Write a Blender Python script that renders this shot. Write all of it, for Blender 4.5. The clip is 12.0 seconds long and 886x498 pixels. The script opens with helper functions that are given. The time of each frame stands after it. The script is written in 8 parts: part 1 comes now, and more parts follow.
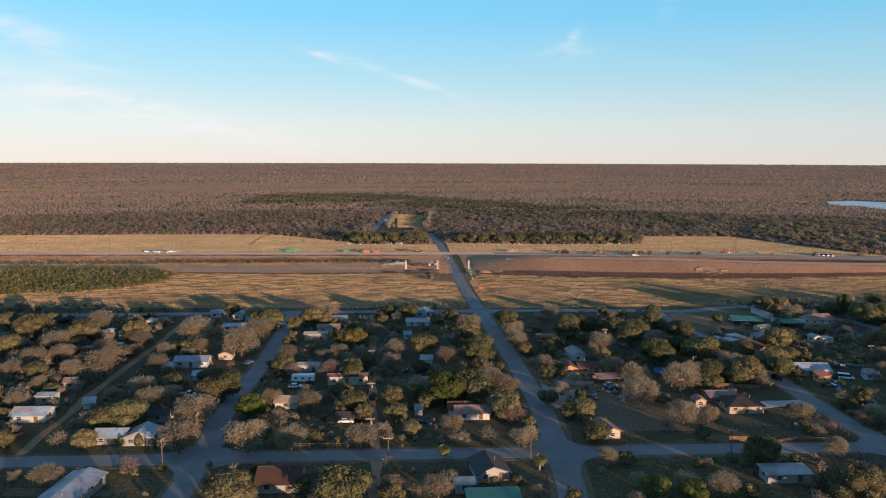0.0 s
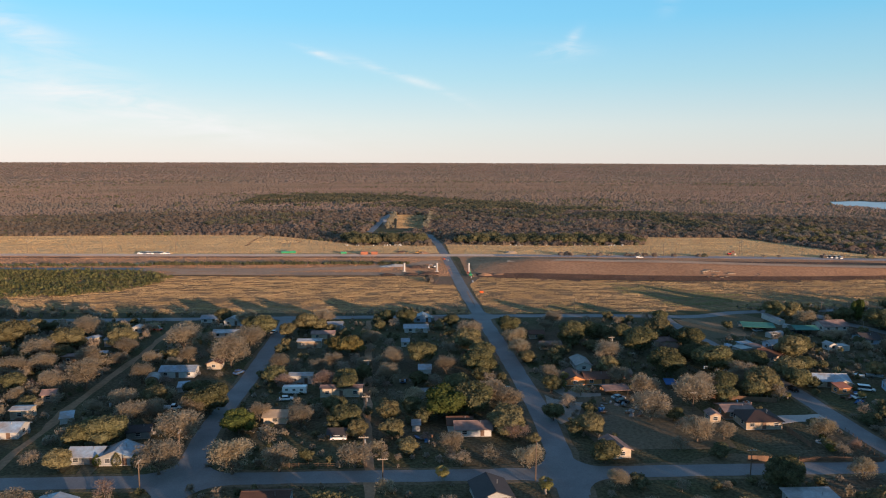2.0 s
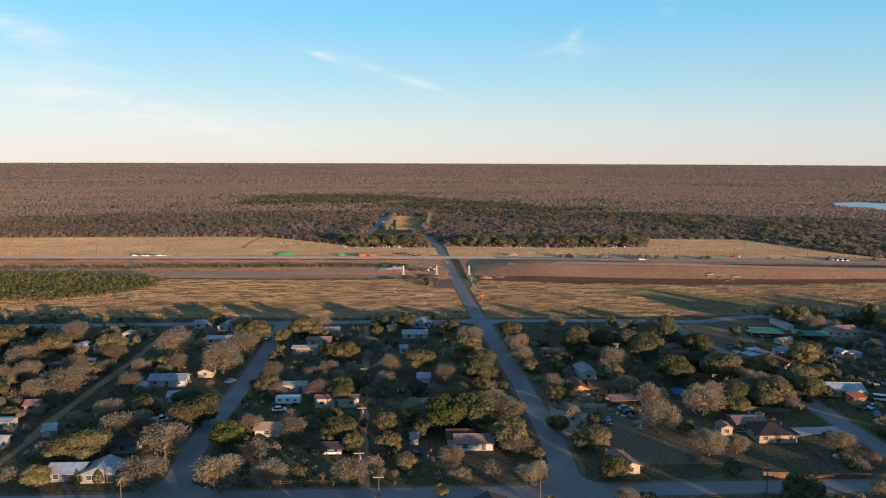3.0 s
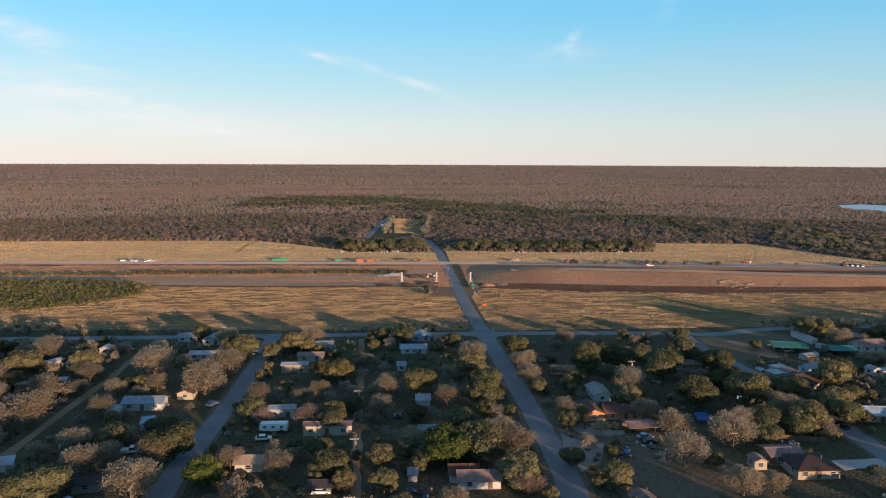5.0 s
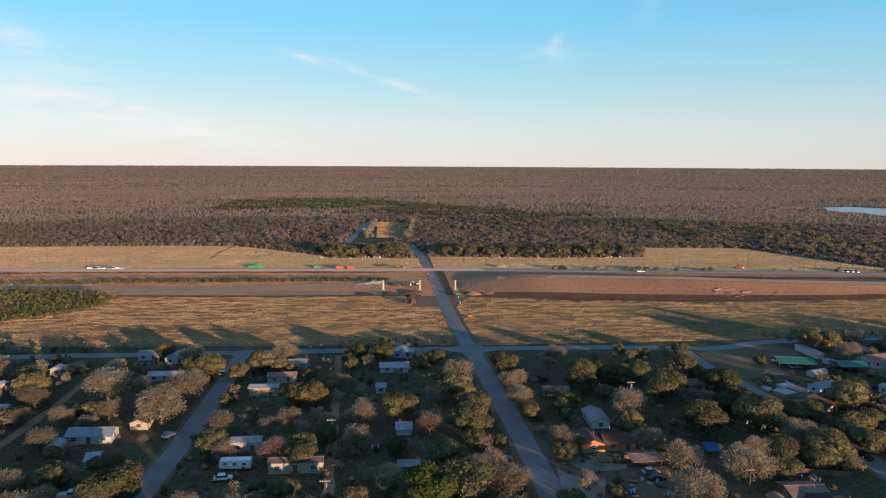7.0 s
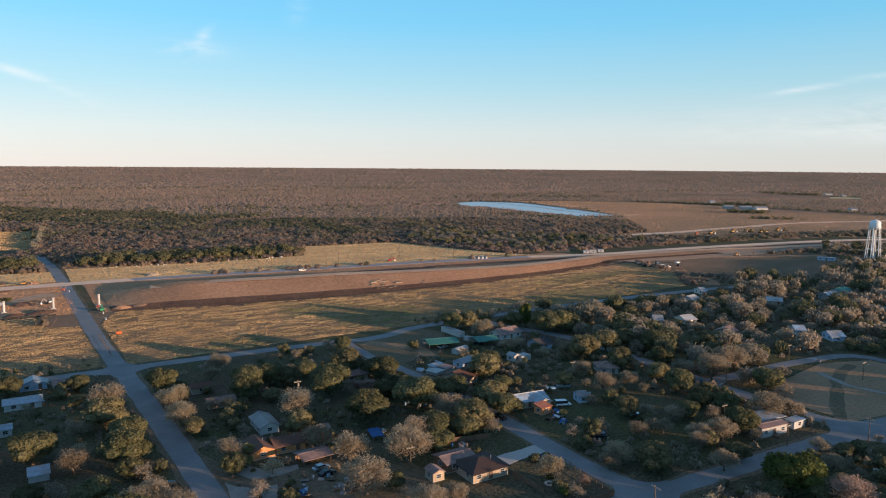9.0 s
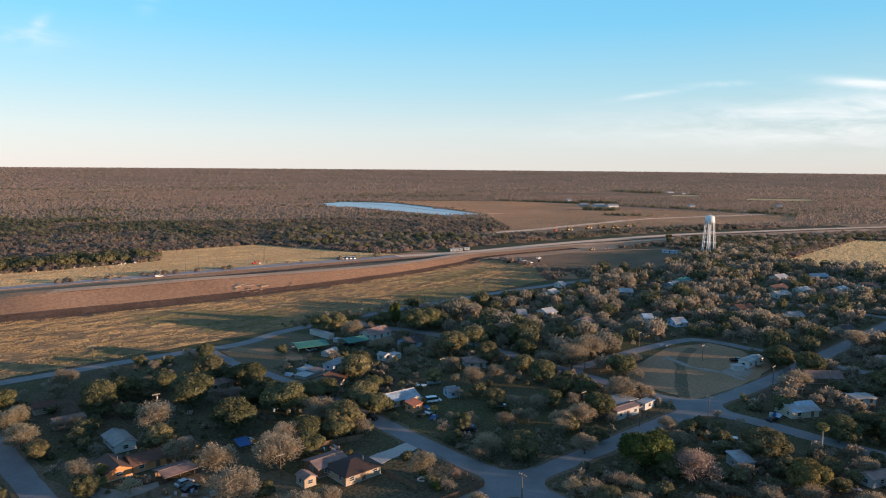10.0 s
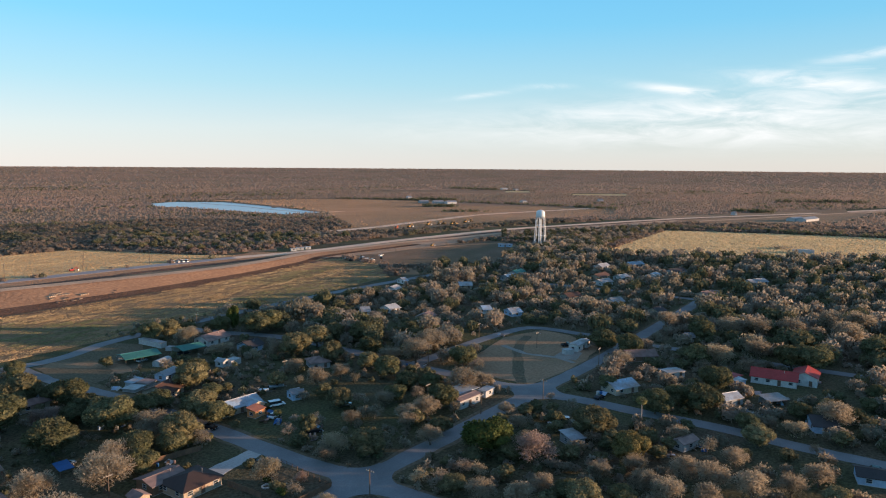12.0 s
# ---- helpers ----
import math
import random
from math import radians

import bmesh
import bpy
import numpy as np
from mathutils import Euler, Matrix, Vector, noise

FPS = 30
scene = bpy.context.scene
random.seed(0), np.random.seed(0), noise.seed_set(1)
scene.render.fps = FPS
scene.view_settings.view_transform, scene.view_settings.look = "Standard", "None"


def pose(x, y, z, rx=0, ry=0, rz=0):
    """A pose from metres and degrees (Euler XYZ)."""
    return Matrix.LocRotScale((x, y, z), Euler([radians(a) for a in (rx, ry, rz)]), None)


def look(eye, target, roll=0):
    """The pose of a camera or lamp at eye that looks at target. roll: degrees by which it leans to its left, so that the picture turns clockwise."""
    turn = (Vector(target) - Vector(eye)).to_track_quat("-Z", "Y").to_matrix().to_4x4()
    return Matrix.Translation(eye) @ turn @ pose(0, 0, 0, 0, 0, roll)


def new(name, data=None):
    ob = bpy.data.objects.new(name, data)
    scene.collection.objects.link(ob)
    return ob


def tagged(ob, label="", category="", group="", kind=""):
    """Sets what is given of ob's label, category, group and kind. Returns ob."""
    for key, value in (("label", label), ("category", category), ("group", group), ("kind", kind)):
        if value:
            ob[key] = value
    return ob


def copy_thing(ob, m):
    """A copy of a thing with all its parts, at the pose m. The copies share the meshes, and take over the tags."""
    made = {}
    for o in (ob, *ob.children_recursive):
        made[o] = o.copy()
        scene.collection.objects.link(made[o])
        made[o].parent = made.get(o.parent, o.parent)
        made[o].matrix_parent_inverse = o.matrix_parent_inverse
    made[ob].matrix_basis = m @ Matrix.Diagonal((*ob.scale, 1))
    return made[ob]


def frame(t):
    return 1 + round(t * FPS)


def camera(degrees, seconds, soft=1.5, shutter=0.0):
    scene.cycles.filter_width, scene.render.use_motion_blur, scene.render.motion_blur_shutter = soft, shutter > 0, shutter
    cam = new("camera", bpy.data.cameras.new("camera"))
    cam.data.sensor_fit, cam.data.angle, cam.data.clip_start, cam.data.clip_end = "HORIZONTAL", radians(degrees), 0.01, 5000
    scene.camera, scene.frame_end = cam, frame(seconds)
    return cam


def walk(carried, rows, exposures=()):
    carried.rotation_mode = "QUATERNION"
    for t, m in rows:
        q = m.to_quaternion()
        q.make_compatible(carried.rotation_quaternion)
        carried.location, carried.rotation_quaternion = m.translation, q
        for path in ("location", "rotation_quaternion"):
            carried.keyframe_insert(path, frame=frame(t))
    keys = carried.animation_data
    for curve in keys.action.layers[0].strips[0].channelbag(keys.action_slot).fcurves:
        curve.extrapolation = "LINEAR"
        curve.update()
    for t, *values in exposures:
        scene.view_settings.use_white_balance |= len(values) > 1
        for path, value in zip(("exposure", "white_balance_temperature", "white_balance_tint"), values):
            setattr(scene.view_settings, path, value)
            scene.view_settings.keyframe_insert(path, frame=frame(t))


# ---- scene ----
# ---- camera ----
cam = camera(65.0, 12.0, soft=1.1)
# seconds, x, y, z, yaw, pitch, roll
PATH = [
    (0, 0.01, -0.04, 77.93, -2.75, -7.33, 0.15),
    (0.5, 0.20, 2.11, 77.94, -2.74, -7.36, 0.16),
    (1, 0.43, 5.03, 77.97, -2.74, -7.37, 0.16),
    (1.5, 0.69, 8.59, 78.01, -2.74, -7.37, 0.17),
    (2, 0.96, 12.62, 78.06, -2.74, -7.36, 0.18),
    (2.5, 1.23, 16.99, 78.13, -2.75, -7.34, 0.18),
    (3, 1.46, 21.56, 78.21, -2.76, -7.32, 0.19),
    (5, 1.78, 42.13, 78.68, -2.83, -7.22, 0.22),
    (5.5, 1.95, 47.91, 78.83, -2.85, -7.19, 0.23),
    (6, 2.25, 53.60, 79.00, -2.88, -7.15, 0.23),
    (6.7, 2.91, 61.42, 79.26, -2.93, -7.10, 0.25),
    (8.3, 4.91, 66.01, 79.36, -22.84, -7.03, 0.39),
    (8.5, 4.92, 65.98, 79.34, -25.66, -6.99, 0.40),
    (9, 4.96, 65.88, 79.31, -31.66, -6.91, 0.43),
    (9.5, 5.00, 65.79, 79.28, -36.99, -6.85, 0.45),
    (10, 5.05, 65.70, 79.24, -42.54, -6.82, 0.47),
    (10.5, 5.09, 65.61, 79.21, -46.43, -6.80, 0.47),
    (11, 5.13, 65.52, 79.17, -50.85, -6.81, 0.47),
    (11.5, 5.17, 65.43, 79.14, -55.06, -6.85, 0.45),
    (11.7, 5.18, 65.40, 79.12, -55.43, -6.87, 0.44),
    (12, 5.21, 65.34, 79.10, -55.55, -6.90, 0.43),
]


def aim(x, y, z, yaw, pitch, roll):
    w, p = radians(yaw), radians(pitch)
    return look((x, y, z), (x - math.sin(w) * math.cos(p), y + math.cos(w) * math.cos(p), z + math.sin(p)), roll)


EXPOSURE = 0.8
walk(cam, [(t, aim(*row)) for t, *row in PATH], exposures=[(0.0, EXPOSURE - 0.10, 6250, 10.5), (6.5, EXPOSURE - 0.12, 6250, 10.5), (8.5, EXPOSURE - 0.05, 6200, 10), (9.5, EXPOSURE + 0.06, 6200, 10), (12.0, EXPOSURE + 0.12, 6200, 10)])

# ---- sky and sun ----
SUN_FROM = Vector((0.56, -0.83, 0.0)).normalized()
SUN_HEIGHT = radians(5.3)
world = bpy.data.worlds.new("sky")
scene.world = world
world.use_nodes = True
wn, wl = world.node_tree.nodes, world.node_tree.links
wn.clear()

sky = wn.new("ShaderNodeTexSky")
sky.sky_type = "NISHITA"
sky.sun_disc = False
sky.sun_elevation = SUN_HEIGHT
sky.sun_rotation = math.atan2(SUN_FROM.x, SUN_FROM.y)
sky.altitude = 100
sky.air_density, sky.dust_density, sky.ozone_density = 1.0, 0.15, 1.5
coord = wn.new("ShaderNodeTexCoord")


def wmath(op, a, b=None, c=None):
    n = wn.new("ShaderNodeMath")
    n.operation = op
    for k, v in enumerate((a, b, c)):
        if v is None:
            continue
        if isinstance(v, (int, float)):
            n.inputs[k].default_value = v
        else:
            wl.new(v, n.inputs[k])
    return n.outputs[0]


def cirrus():
    """Thin streaks of ice cloud: bearing and height of the view, stretched noise inside soft ellipses."""
    sep = wn.new("ShaderNodeSeparateXYZ")
    wl.new(coord.outputs["Generated"], sep.inputs[0])
    x, y, z = sep.outputs
    bearing = wmath("MULTIPLY", wmath("ARCTAN2", x, y), 180 / math.pi)
    height = wmath("MULTIPLY", wmath("ARCSINE", z), 180 / math.pi)
    com = wn.new("ShaderNodeCombineXYZ")
    wl.new(bearing, com.inputs[0])
    wl.new(height, com.inputs[1])
    grain = wn.new("ShaderNodeTexNoise")
    grain.inputs["Scale"].default_value = 1.0
    grain.inputs["Detail"].default_value = 7
    grain.inputs["Roughness"].default_value = 0.62
    grain.inputs["Distortion"].default_value = 0.6
    mp = wn.new("ShaderNodeMapping")
    mp.inputs["Scale"].default_value = (0.16, 0.75, 1)
    wl.new(com.outputs[0], mp.inputs[0])
    wl.new(mp.outputs[0], grain.inputs["Vector"])
    g = wmath("MULTIPLY_ADD", grain.outputs[0], 3.2, -1.15)
    total = None
    # bearing, height, half length, half width, slope, strength
    for b, h, l, w, s, k in ((-7.0, 8.15, 1.8, 0.28, -0.32, 0.85), (-0.7, 6.6, 3.8, 0.34, -0.32, 0.85), (4.0, 4.8, 2.0, 0.3, -0.5, 0.3),
                             (12.2, 8.45, 2.0, 0.55, 0.0, 0.8), (13.0, 9.5, 0.6, 0.5, 0.6, 0.6), (20.1, 11.7, 0.8, 0.8, 0.3, 0.22), (-27, 8.2, 5.0, 1.1, -0.43, 0.85),
                             (-24, 4.6, 9.0, 1.2, -0.22, 0.9), (-18, 2.8, 14, 1.4, -0.10, 0.6), (58.6, 5.6, 2.5, 0.20, 0.12, 0.75), (63.8, 6.25, 1.7, 0.20, 0.0, 0.75),
                             (74, 5.8, 3.8, 0.32, -0.14, 1.3), (83, 6.05, 5.0, 0.65, -0.12, 1.5), (86.8, 7.85, 3.0, 0.34, 0.12, 1.2), (85, 6.8, 3.0, 0.3, 0.0, 0.6),
                             (77, 4.3, 14, 1.2, 0.05, 1.0), (80, 2.8, 22, 1.3, 0.0, 0.85)):
        db, dh = wmath("SUBTRACT", bearing, b), wmath("SUBTRACT", height, h)
        u = wmath("DIVIDE", db, l)
        v = wmath("DIVIDE", wmath("MULTIPLY_ADD", db, -s, dh), w)
        r = wmath("ADD", wmath("MULTIPLY", u, u), wmath("MULTIPLY", v, v))
        soft = wmath("MULTIPLY", wmath("POWER", 2.718, wmath("MULTIPLY", r, -1.0)), k)
        total = soft if total is None else wmath("ADD", total, soft)
    n = wn.new("ShaderNodeClamp")
    wl.new(wmath("MULTIPLY", total, g), n.inputs[0])
    return n.outputs[0]


cloud = cirrus()


def clear_air():
    """The colour of the clear evening air by height: cream dust low down, pale cyan, then deep blue overhead."""
    sep = wn.new("ShaderNodeSeparateXYZ")
    wl.new(coord.outputs["Generated"], sep.inputs[0])
    up = wmath("DIVIDE", wmath("MULTIPLY", wmath("MAXIMUM", wmath("ARCSINE", sep.outputs[2]), 0.0), 180 / math.pi), 90.0)
    ramp = wn.new("ShaderNodeValToRGB")
    steps = ((0.0, (4.05, 3.82, 3.62)), (0.03, (3.6, 3.92, 3.95)), (0.07, (2.3, 3.65, 4.2)), (0.12, (1.22, 3.25, 4.6)), (0.19, (0.72, 2.75, 4.6)), (0.4, (0.78, 1.32, 2.3)), (1.0, (0.58, 0.84, 1.42)))
    while len(ramp.color_ramp.elements) < len(steps):
        ramp.color_ramp.elements.new(0.5)
    for e, (at, c) in zip(ramp.color_ramp.elements, steps):
        e.position, e.color = at, (*[v / 5 for v in c], 1)
    wl.new(up, ramp.inputs[0])
    return ramp.outputs[0]


lift = wn.new("ShaderNodeMix")
lift.data_type, lift.blend_type = "RGBA", "MULTIPLY"
lift.inputs["Factor"].default_value = 1.0
wl.new(clear_air(), lift.inputs["A"])
side = wn.new("ShaderNodeSeparateXYZ")
wl.new(coord.outputs["Generated"], side.inputs[0])
turned = wmath("MULTIPLY", wmath("ARCTAN2", side.outputs[0], side.outputs[1]), 180 / math.pi)
pale = wmath("MULTIPLY", wmath("POWER", 2.0, wmath("MULTIPLY_ADD", wmath("MINIMUM", wmath("MAXIMUM", turned, -60.0), 110.0), -0.0036, 0.09)), 5.0)
cool = wmath("MINIMUM", wmath("MAXIMUM", wmath("MULTIPLY_ADD", turned, -0.0005, 1.0), 0.97), 1.03)
shade = wn.new("ShaderNodeCombineColor")
wl.new(wmath("MULTIPLY", pale, cool), shade.inputs[0])
wl.new(pale, shade.inputs[1])
wl.new(pale, shade.inputs[2])
wl.new(shade.outputs[0], lift.inputs["B"])
dusty = wn.new("ShaderNodeMix")
dusty.data_type = "RGBA"
dusty.inputs["Factor"].default_value = 0.88
wl.new(sky.outputs[0], dusty.inputs["A"])
wl.new(lift.outputs["Result"], dusty.inputs["B"])
mixsky = wn.new("ShaderNodeMix")
mixsky.data_type = "RGBA"
wl.new(wmath("MULTIPLY", cloud, 0.76), mixsky.inputs["Factor"])
wl.new(dusty.outputs["Result"], mixsky.inputs["A"])
mixsky.inputs["B"].default_value = (4.9, 4.75, 4.55, 1)
back = wn.new("ShaderNodeBackground")
back.inputs["Strength"].default_value = 0.121
wl.new(mixsky.outputs["Result"], back.inputs["Color"])
wl.new(back.outputs[0], wn.new("ShaderNodeOutputWorld").inputs[0])

sun = new("sun", bpy.data.lights.new("sun", "SUN"))
sun.data.energy, sun.data.angle, sun.data.color = 5.0, radians(0.7), (1.0, 0.655, 0.415)
sun.matrix_world = look((0, 0, 300), Vector((0, 0, 300)) - SUN_FROM * math.cos(SUN_HEIGHT) - Vector((0, 0, math.sin(SUN_HEIGHT))))


# ---- materials ----
MATS = {}


def surface(name, a, b, big=0.05, fine=1.5, rough=0.9, metal=0.0, bump=0.3, speck=0.35, vary=0.0, depth=0.1, third=None, stretch=(1, 1, 1)):
    """Two-scale mottled surface: a and b mix over patches 1/big metres wide, fine grain of 1/fine metres darkens and lifts it."""
    m = bpy.data.materials.new(name)
    m.use_nodes = True
    nt = m.node_tree
    nodes, links = nt.nodes, nt.links
    bsdf = nodes["Principled BSDF"]
    geo = nodes.new("ShaderNodeNewGeometry")
    mp = nodes.new("ShaderNodeMapping")
    mp.inputs["Scale"].default_value = stretch
    links.new(geo.outputs["Position"], mp.inputs[0])

    def noisy(scale, detail):
        n = nodes.new("ShaderNodeTexNoise")
        n.inputs["Scale"].default_value, n.inputs["Detail"].default_value = scale, detail
        n.inputs["Roughness"].default_value = 0.6
        links.new(mp.outputs[0], n.inputs["Vector"])
        r = nodes.new("ShaderNodeMapRange")
        r.inputs[1].default_value, r.inputs[2].default_value = 0.34, 0.66
        links.new(n.outputs[0], r.inputs[0])
        return r.outputs[0]

    def mixed(f, x, y, mode="MIX"):
        n = nodes.new("ShaderNodeMix")
        n.data_type, n.blend_type = "RGBA", mode
        for k, v in (("Factor", f), ("A", x), ("B", y)):
            if isinstance(v, (int, float)):
                n.inputs[k].default_value = v
            elif isinstance(v, tuple):
                n.inputs[k].default_value = (*v, 1)
            else:
                links.new(v, n.inputs[k])
        return n.outputs["Result"]

    colour = mixed(noisy(big, 4), a, b)
    if third:
        colour = mixed(noisy(big * 0.23, 5), colour, third)
    grain = noisy(fine, 3)
    dark = mixed(grain, (1 - speck,) * 3, (1 + speck * 0.35,) * 3)
    colour = mixed(1.0, colour, dark, "MULTIPLY")
    if vary:
        info = nodes.new("ShaderNodeObjectInfo")
        r = nodes.new("ShaderNodeMapRange")
        r.inputs[3].default_value, r.inputs[4].default_value = 1 - vary, 1 + vary
        links.new(info.outputs["Random"], r.inputs[0])
        hsv = nodes.new("ShaderNodeHueSaturation")
        links.new(colour, hsv.inputs["Color"])
        links.new(r.outputs[0], hsv.inputs["Value"])
        colour = hsv.outputs[0]
    links.new(colour, bsdf.inputs["Base Color"])
    bsdf.inputs["Roughness"].default_value, bsdf.inputs["Metallic"].default_value = rough, metal
    bsdf.inputs["Specular IOR Level"].default_value = 0.25 if rough < 0.88 else 0.04
    if bump:
        bp = nodes.new("ShaderNodeBump")
        bp.inputs["Strength"].default_value, bp.inputs["Distance"].default_value = bump, depth
        links.new(grain, bp.inputs["Height"])
        links.new(bp.outputs[0], bsdf.inputs["Normal"])
    MATS[name] = m
    return m


def leafy(name, a, b, third=None, vary=0.25, speck=0.4, big=0.25, glow=0.3, stretch=(1, 1, 1)):
    """Foliage: colour shifts over the crown, from card to card and from tree to tree. glow: the share of light that passes through a leaf."""
    m = surface(name, a, b, big=big, fine=2.5, rough=0.8, bump=0, speck=0.15, vary=vary, third=third, stretch=stretch)
    nt = m.node_tree
    bsdf = nt.nodes["Principled BSDF"]
    geo = nt.nodes.new("ShaderNodeNewGeometry")
    r = nt.nodes.new("ShaderNodeMapRange")
    r.inputs[3].default_value, r.inputs[4].default_value = 1 - speck, 1 + speck
    nt.links.new(geo.outputs["Random Per Island"], r.inputs[0])
    hsv = nt.nodes.new("ShaderNodeHueSaturation")
    old = bsdf.inputs["Base Color"].links[0].from_socket
    nt.links.new(old, hsv.inputs["Color"])
    nt.links.new(r.outputs[0], hsv.inputs["Value"])
    nt.links.new(hsv.outputs[0], bsdf.inputs["Base Color"])
    bsdf.inputs["Specular IOR Level"].default_value = 0.1
    if glow:
        thin = nt.nodes.new("ShaderNodeBsdfTranslucent")
        nt.links.new(hsv.outputs[0], thin.inputs["Color"])
        both = nt.nodes.new("ShaderNodeMixShader")
        both.inputs[0].default_value = glow
        nt.links.new(bsdf.outputs[0], both.inputs[1])
        nt.links.new(thin.outputs[0], both.inputs[2])
        nt.links.new(both.outputs[0], nt.nodes["Material Output"].inputs["Surface"])
    return m


surface("soil", (0.098, 0.078, 0.053), (0.162, 0.125, 0.086), big=0.09, fine=1.1, speck=0.5, bump=0.8, depth=0.25, third=(0.100, 0.102, 0.048))
surface("litter", (0.36, 0.205, 0.128), (0.42, 0.24, 0.15), big=0.02, fine=0.4, speck=0.2, bump=0.3, third=(0.27, 0.175, 0.10))
surface("gravel", (0.34, 0.30, 0.26), (0.27, 0.24, 0.20), big=0.2, fine=2.0, speck=0.2)
surface("asphalt", (0.168, 0.167, 0.168), (0.228, 0.224, 0.222), big=0.09, fine=3.0, speck=0.15, bump=0.15, rough=0.85)
surface("dry_grass", (0.40, 0.255, 0.138), (0.30, 0.19, 0.105), big=0.09, fine=0.55, speck=0.45, bump=0.8, depth=0.4, third=(0.22, 0.15, 0.085), stretch=(0.5, 1.5, 1))
surface("gold_grass", (0.68, 0.49, 0.26), (0.60, 0.43, 0.22), big=0.02, fine=0.3, speck=0.25, bump=0.6, depth=0.4, stretch=(0.6, 1.3, 1))
surface("red_dirt", (0.48, 0.265, 0.146), (0.395, 0.213, 0.118), big=0.03, fine=0.5, speck=0.25, bump=0.8, depth=0.2)
surface("grey_dirt", (0.52, 0.30, 0.17), (0.42, 0.235, 0.13), big=0.03, fine=0.7, speck=0.25, bump=1.0, depth=0.4)
surface("dark_dirt", (0.17, 0.105, 0.075), (0.12, 0.075, 0.055), big=0.06, fine=0.9, speck=0.4, bump=0.6, depth=0.3)
surface("caliche", (0.87, 0.60, 0.42), (0.76, 0.52, 0.36), big=0.04, fine=0.8, speck=0.15, bump=0.8, depth=0.25)
surface("haul_dirt", (0.68, 0.43, 0.27), (0.56, 0.35, 0.22), big=0.05, fine=0.8, speck=0.2, bump=0.8, depth=0.25)
surface("lot_dirt", (0.22, 0.162, 0.112), (0.165, 0.125, 0.085), big=0.06, fine=1.0, speck=0.35, bump=0.5, third=(0.15, 0.125, 0.075))
surface("mown_lot", (0.43, 0.265, 0.165), (0.35, 0.22, 0.135), big=0.05, fine=0.8, speck=0.25, bump=0.4, third=(0.25, 0.175, 0.105))
surface("yard_dirt", (0.31, 0.195, 0.13), (0.24, 0.155, 0.105), big=0.05, fine=0.9, speck=0.3, bump=0.6, depth=0.3, third=(0.19, 0.14, 0.085), stretch=(0.5, 1.6, 1))
surface("concrete", (0.50, 0.47, 0.43), (0.42, 0.39, 0.36), big=0.06, fine=1.6, speck=0.15, bump=0.1)
surface("brown_field", (0.42, 0.255, 0.155), (0.48, 0.30, 0.185), big=0.012, fine=0.35, speck=0.25, bump=1.0, depth=0.8, third=(0.29, 0.205, 0.125))
surface("corridor_dirt", (0.68, 0.43, 0.275), (0.56, 0.355, 0.225), big=0.03, fine=0.6, speck=0.25, bump=1.0, depth=0.5, third=(0.36, 0.25, 0.175), stretch=(0.6, 1.4, 1))
surface("pale_pavement", (0.40, 0.355, 0.33), (0.33, 0.295, 0.28), big=0.05, fine=0.9, speck=0.2, bump=0.3)
leafy("scrub", (0.30, 0.218, 0.172), (0.375, 0.273, 0.215), third=(0.23, 0.19, 0.135), vary=0, big=0.012, speck=0.08, glow=0.62)
leafy("scrub_far", (0.205, 0.150, 0.128), (0.305, 0.225, 0.192), third=(0.185, 0.156, 0.126), vary=0, big=0.016, speck=0.04, glow=0.5, stretch=(0.6, 1.3, 1))
leafy("scrub_green", (0.135, 0.130, 0.080), (0.19, 0.172, 0.106), vary=0, big=0.01, speck=0.15, glow=0.5)
leafy("thicket", (0.145, 0.145, 0.055), (0.215, 0.19, 0.08), vary=0, big=0.05, speck=0.35, glow=0.45)


# ---- mesh helpers ----
def part(name, bm, material, parent=None, label=""):
    me = bpy.data.meshes.new(name)
    bm.to_mesh(me)
    bm.free()
    me.materials.append(MATS[material])
    ob = new(name, me)
    ob.parent = parent
    return tagged(ob, label)


def thing(name, m, label, category, group=""):
    ob = new(name)
    ob.empty_display_size = 0.3
    ob.matrix_basis = m
    return tagged(ob, label, category, group)


def sheet(name, verts, faces, material, label="", category="", kind="structure", parent=None):
    me = bpy.data.meshes.new(name)
    me.from_pydata([tuple(v) for v in verts], [], [tuple(f) for f in faces])
    me.materials.append(MATS[material])
    ob = new(name, me)
    ob.parent = parent
    return tagged(ob, label, category, kind=kind)


def fast_mesh(name, co, size, material):
    """A mesh of loose polygons, size corners each, from an array of corners."""
    n = len(co)
    me = bpy.data.meshes.new(name)
    me.vertices.add(n)
    me.vertices.foreach_set("co", np.ascontiguousarray(co, np.float32).ravel())
    me.loops.add(n)
    me.loops.foreach_set("vertex_index", np.arange(n, dtype=np.int32))
    me.polygons.add(n // size)
    me.polygons.foreach_set("loop_start", np.arange(0, n, size, dtype=np.int32))
    me.update(calc_edges=True)
    me.materials.append(MATS[material])
    return me


def inside(x, y, poly):
    """Which of the points lie in the polygon."""
    x, y = np.asarray(x), np.asarray(y)
    hit = np.zeros(x.shape, bool)
    for (x0, y0), (x1, y1) in zip(poly, poly[1:] + poly[:1]):
        if y0 == y1:
            continue
        hit ^= ((y0 > y) != (y1 > y)) & (x < (x1 - x0) * (y - y0) / (y1 - y0) + x0)
    return hit


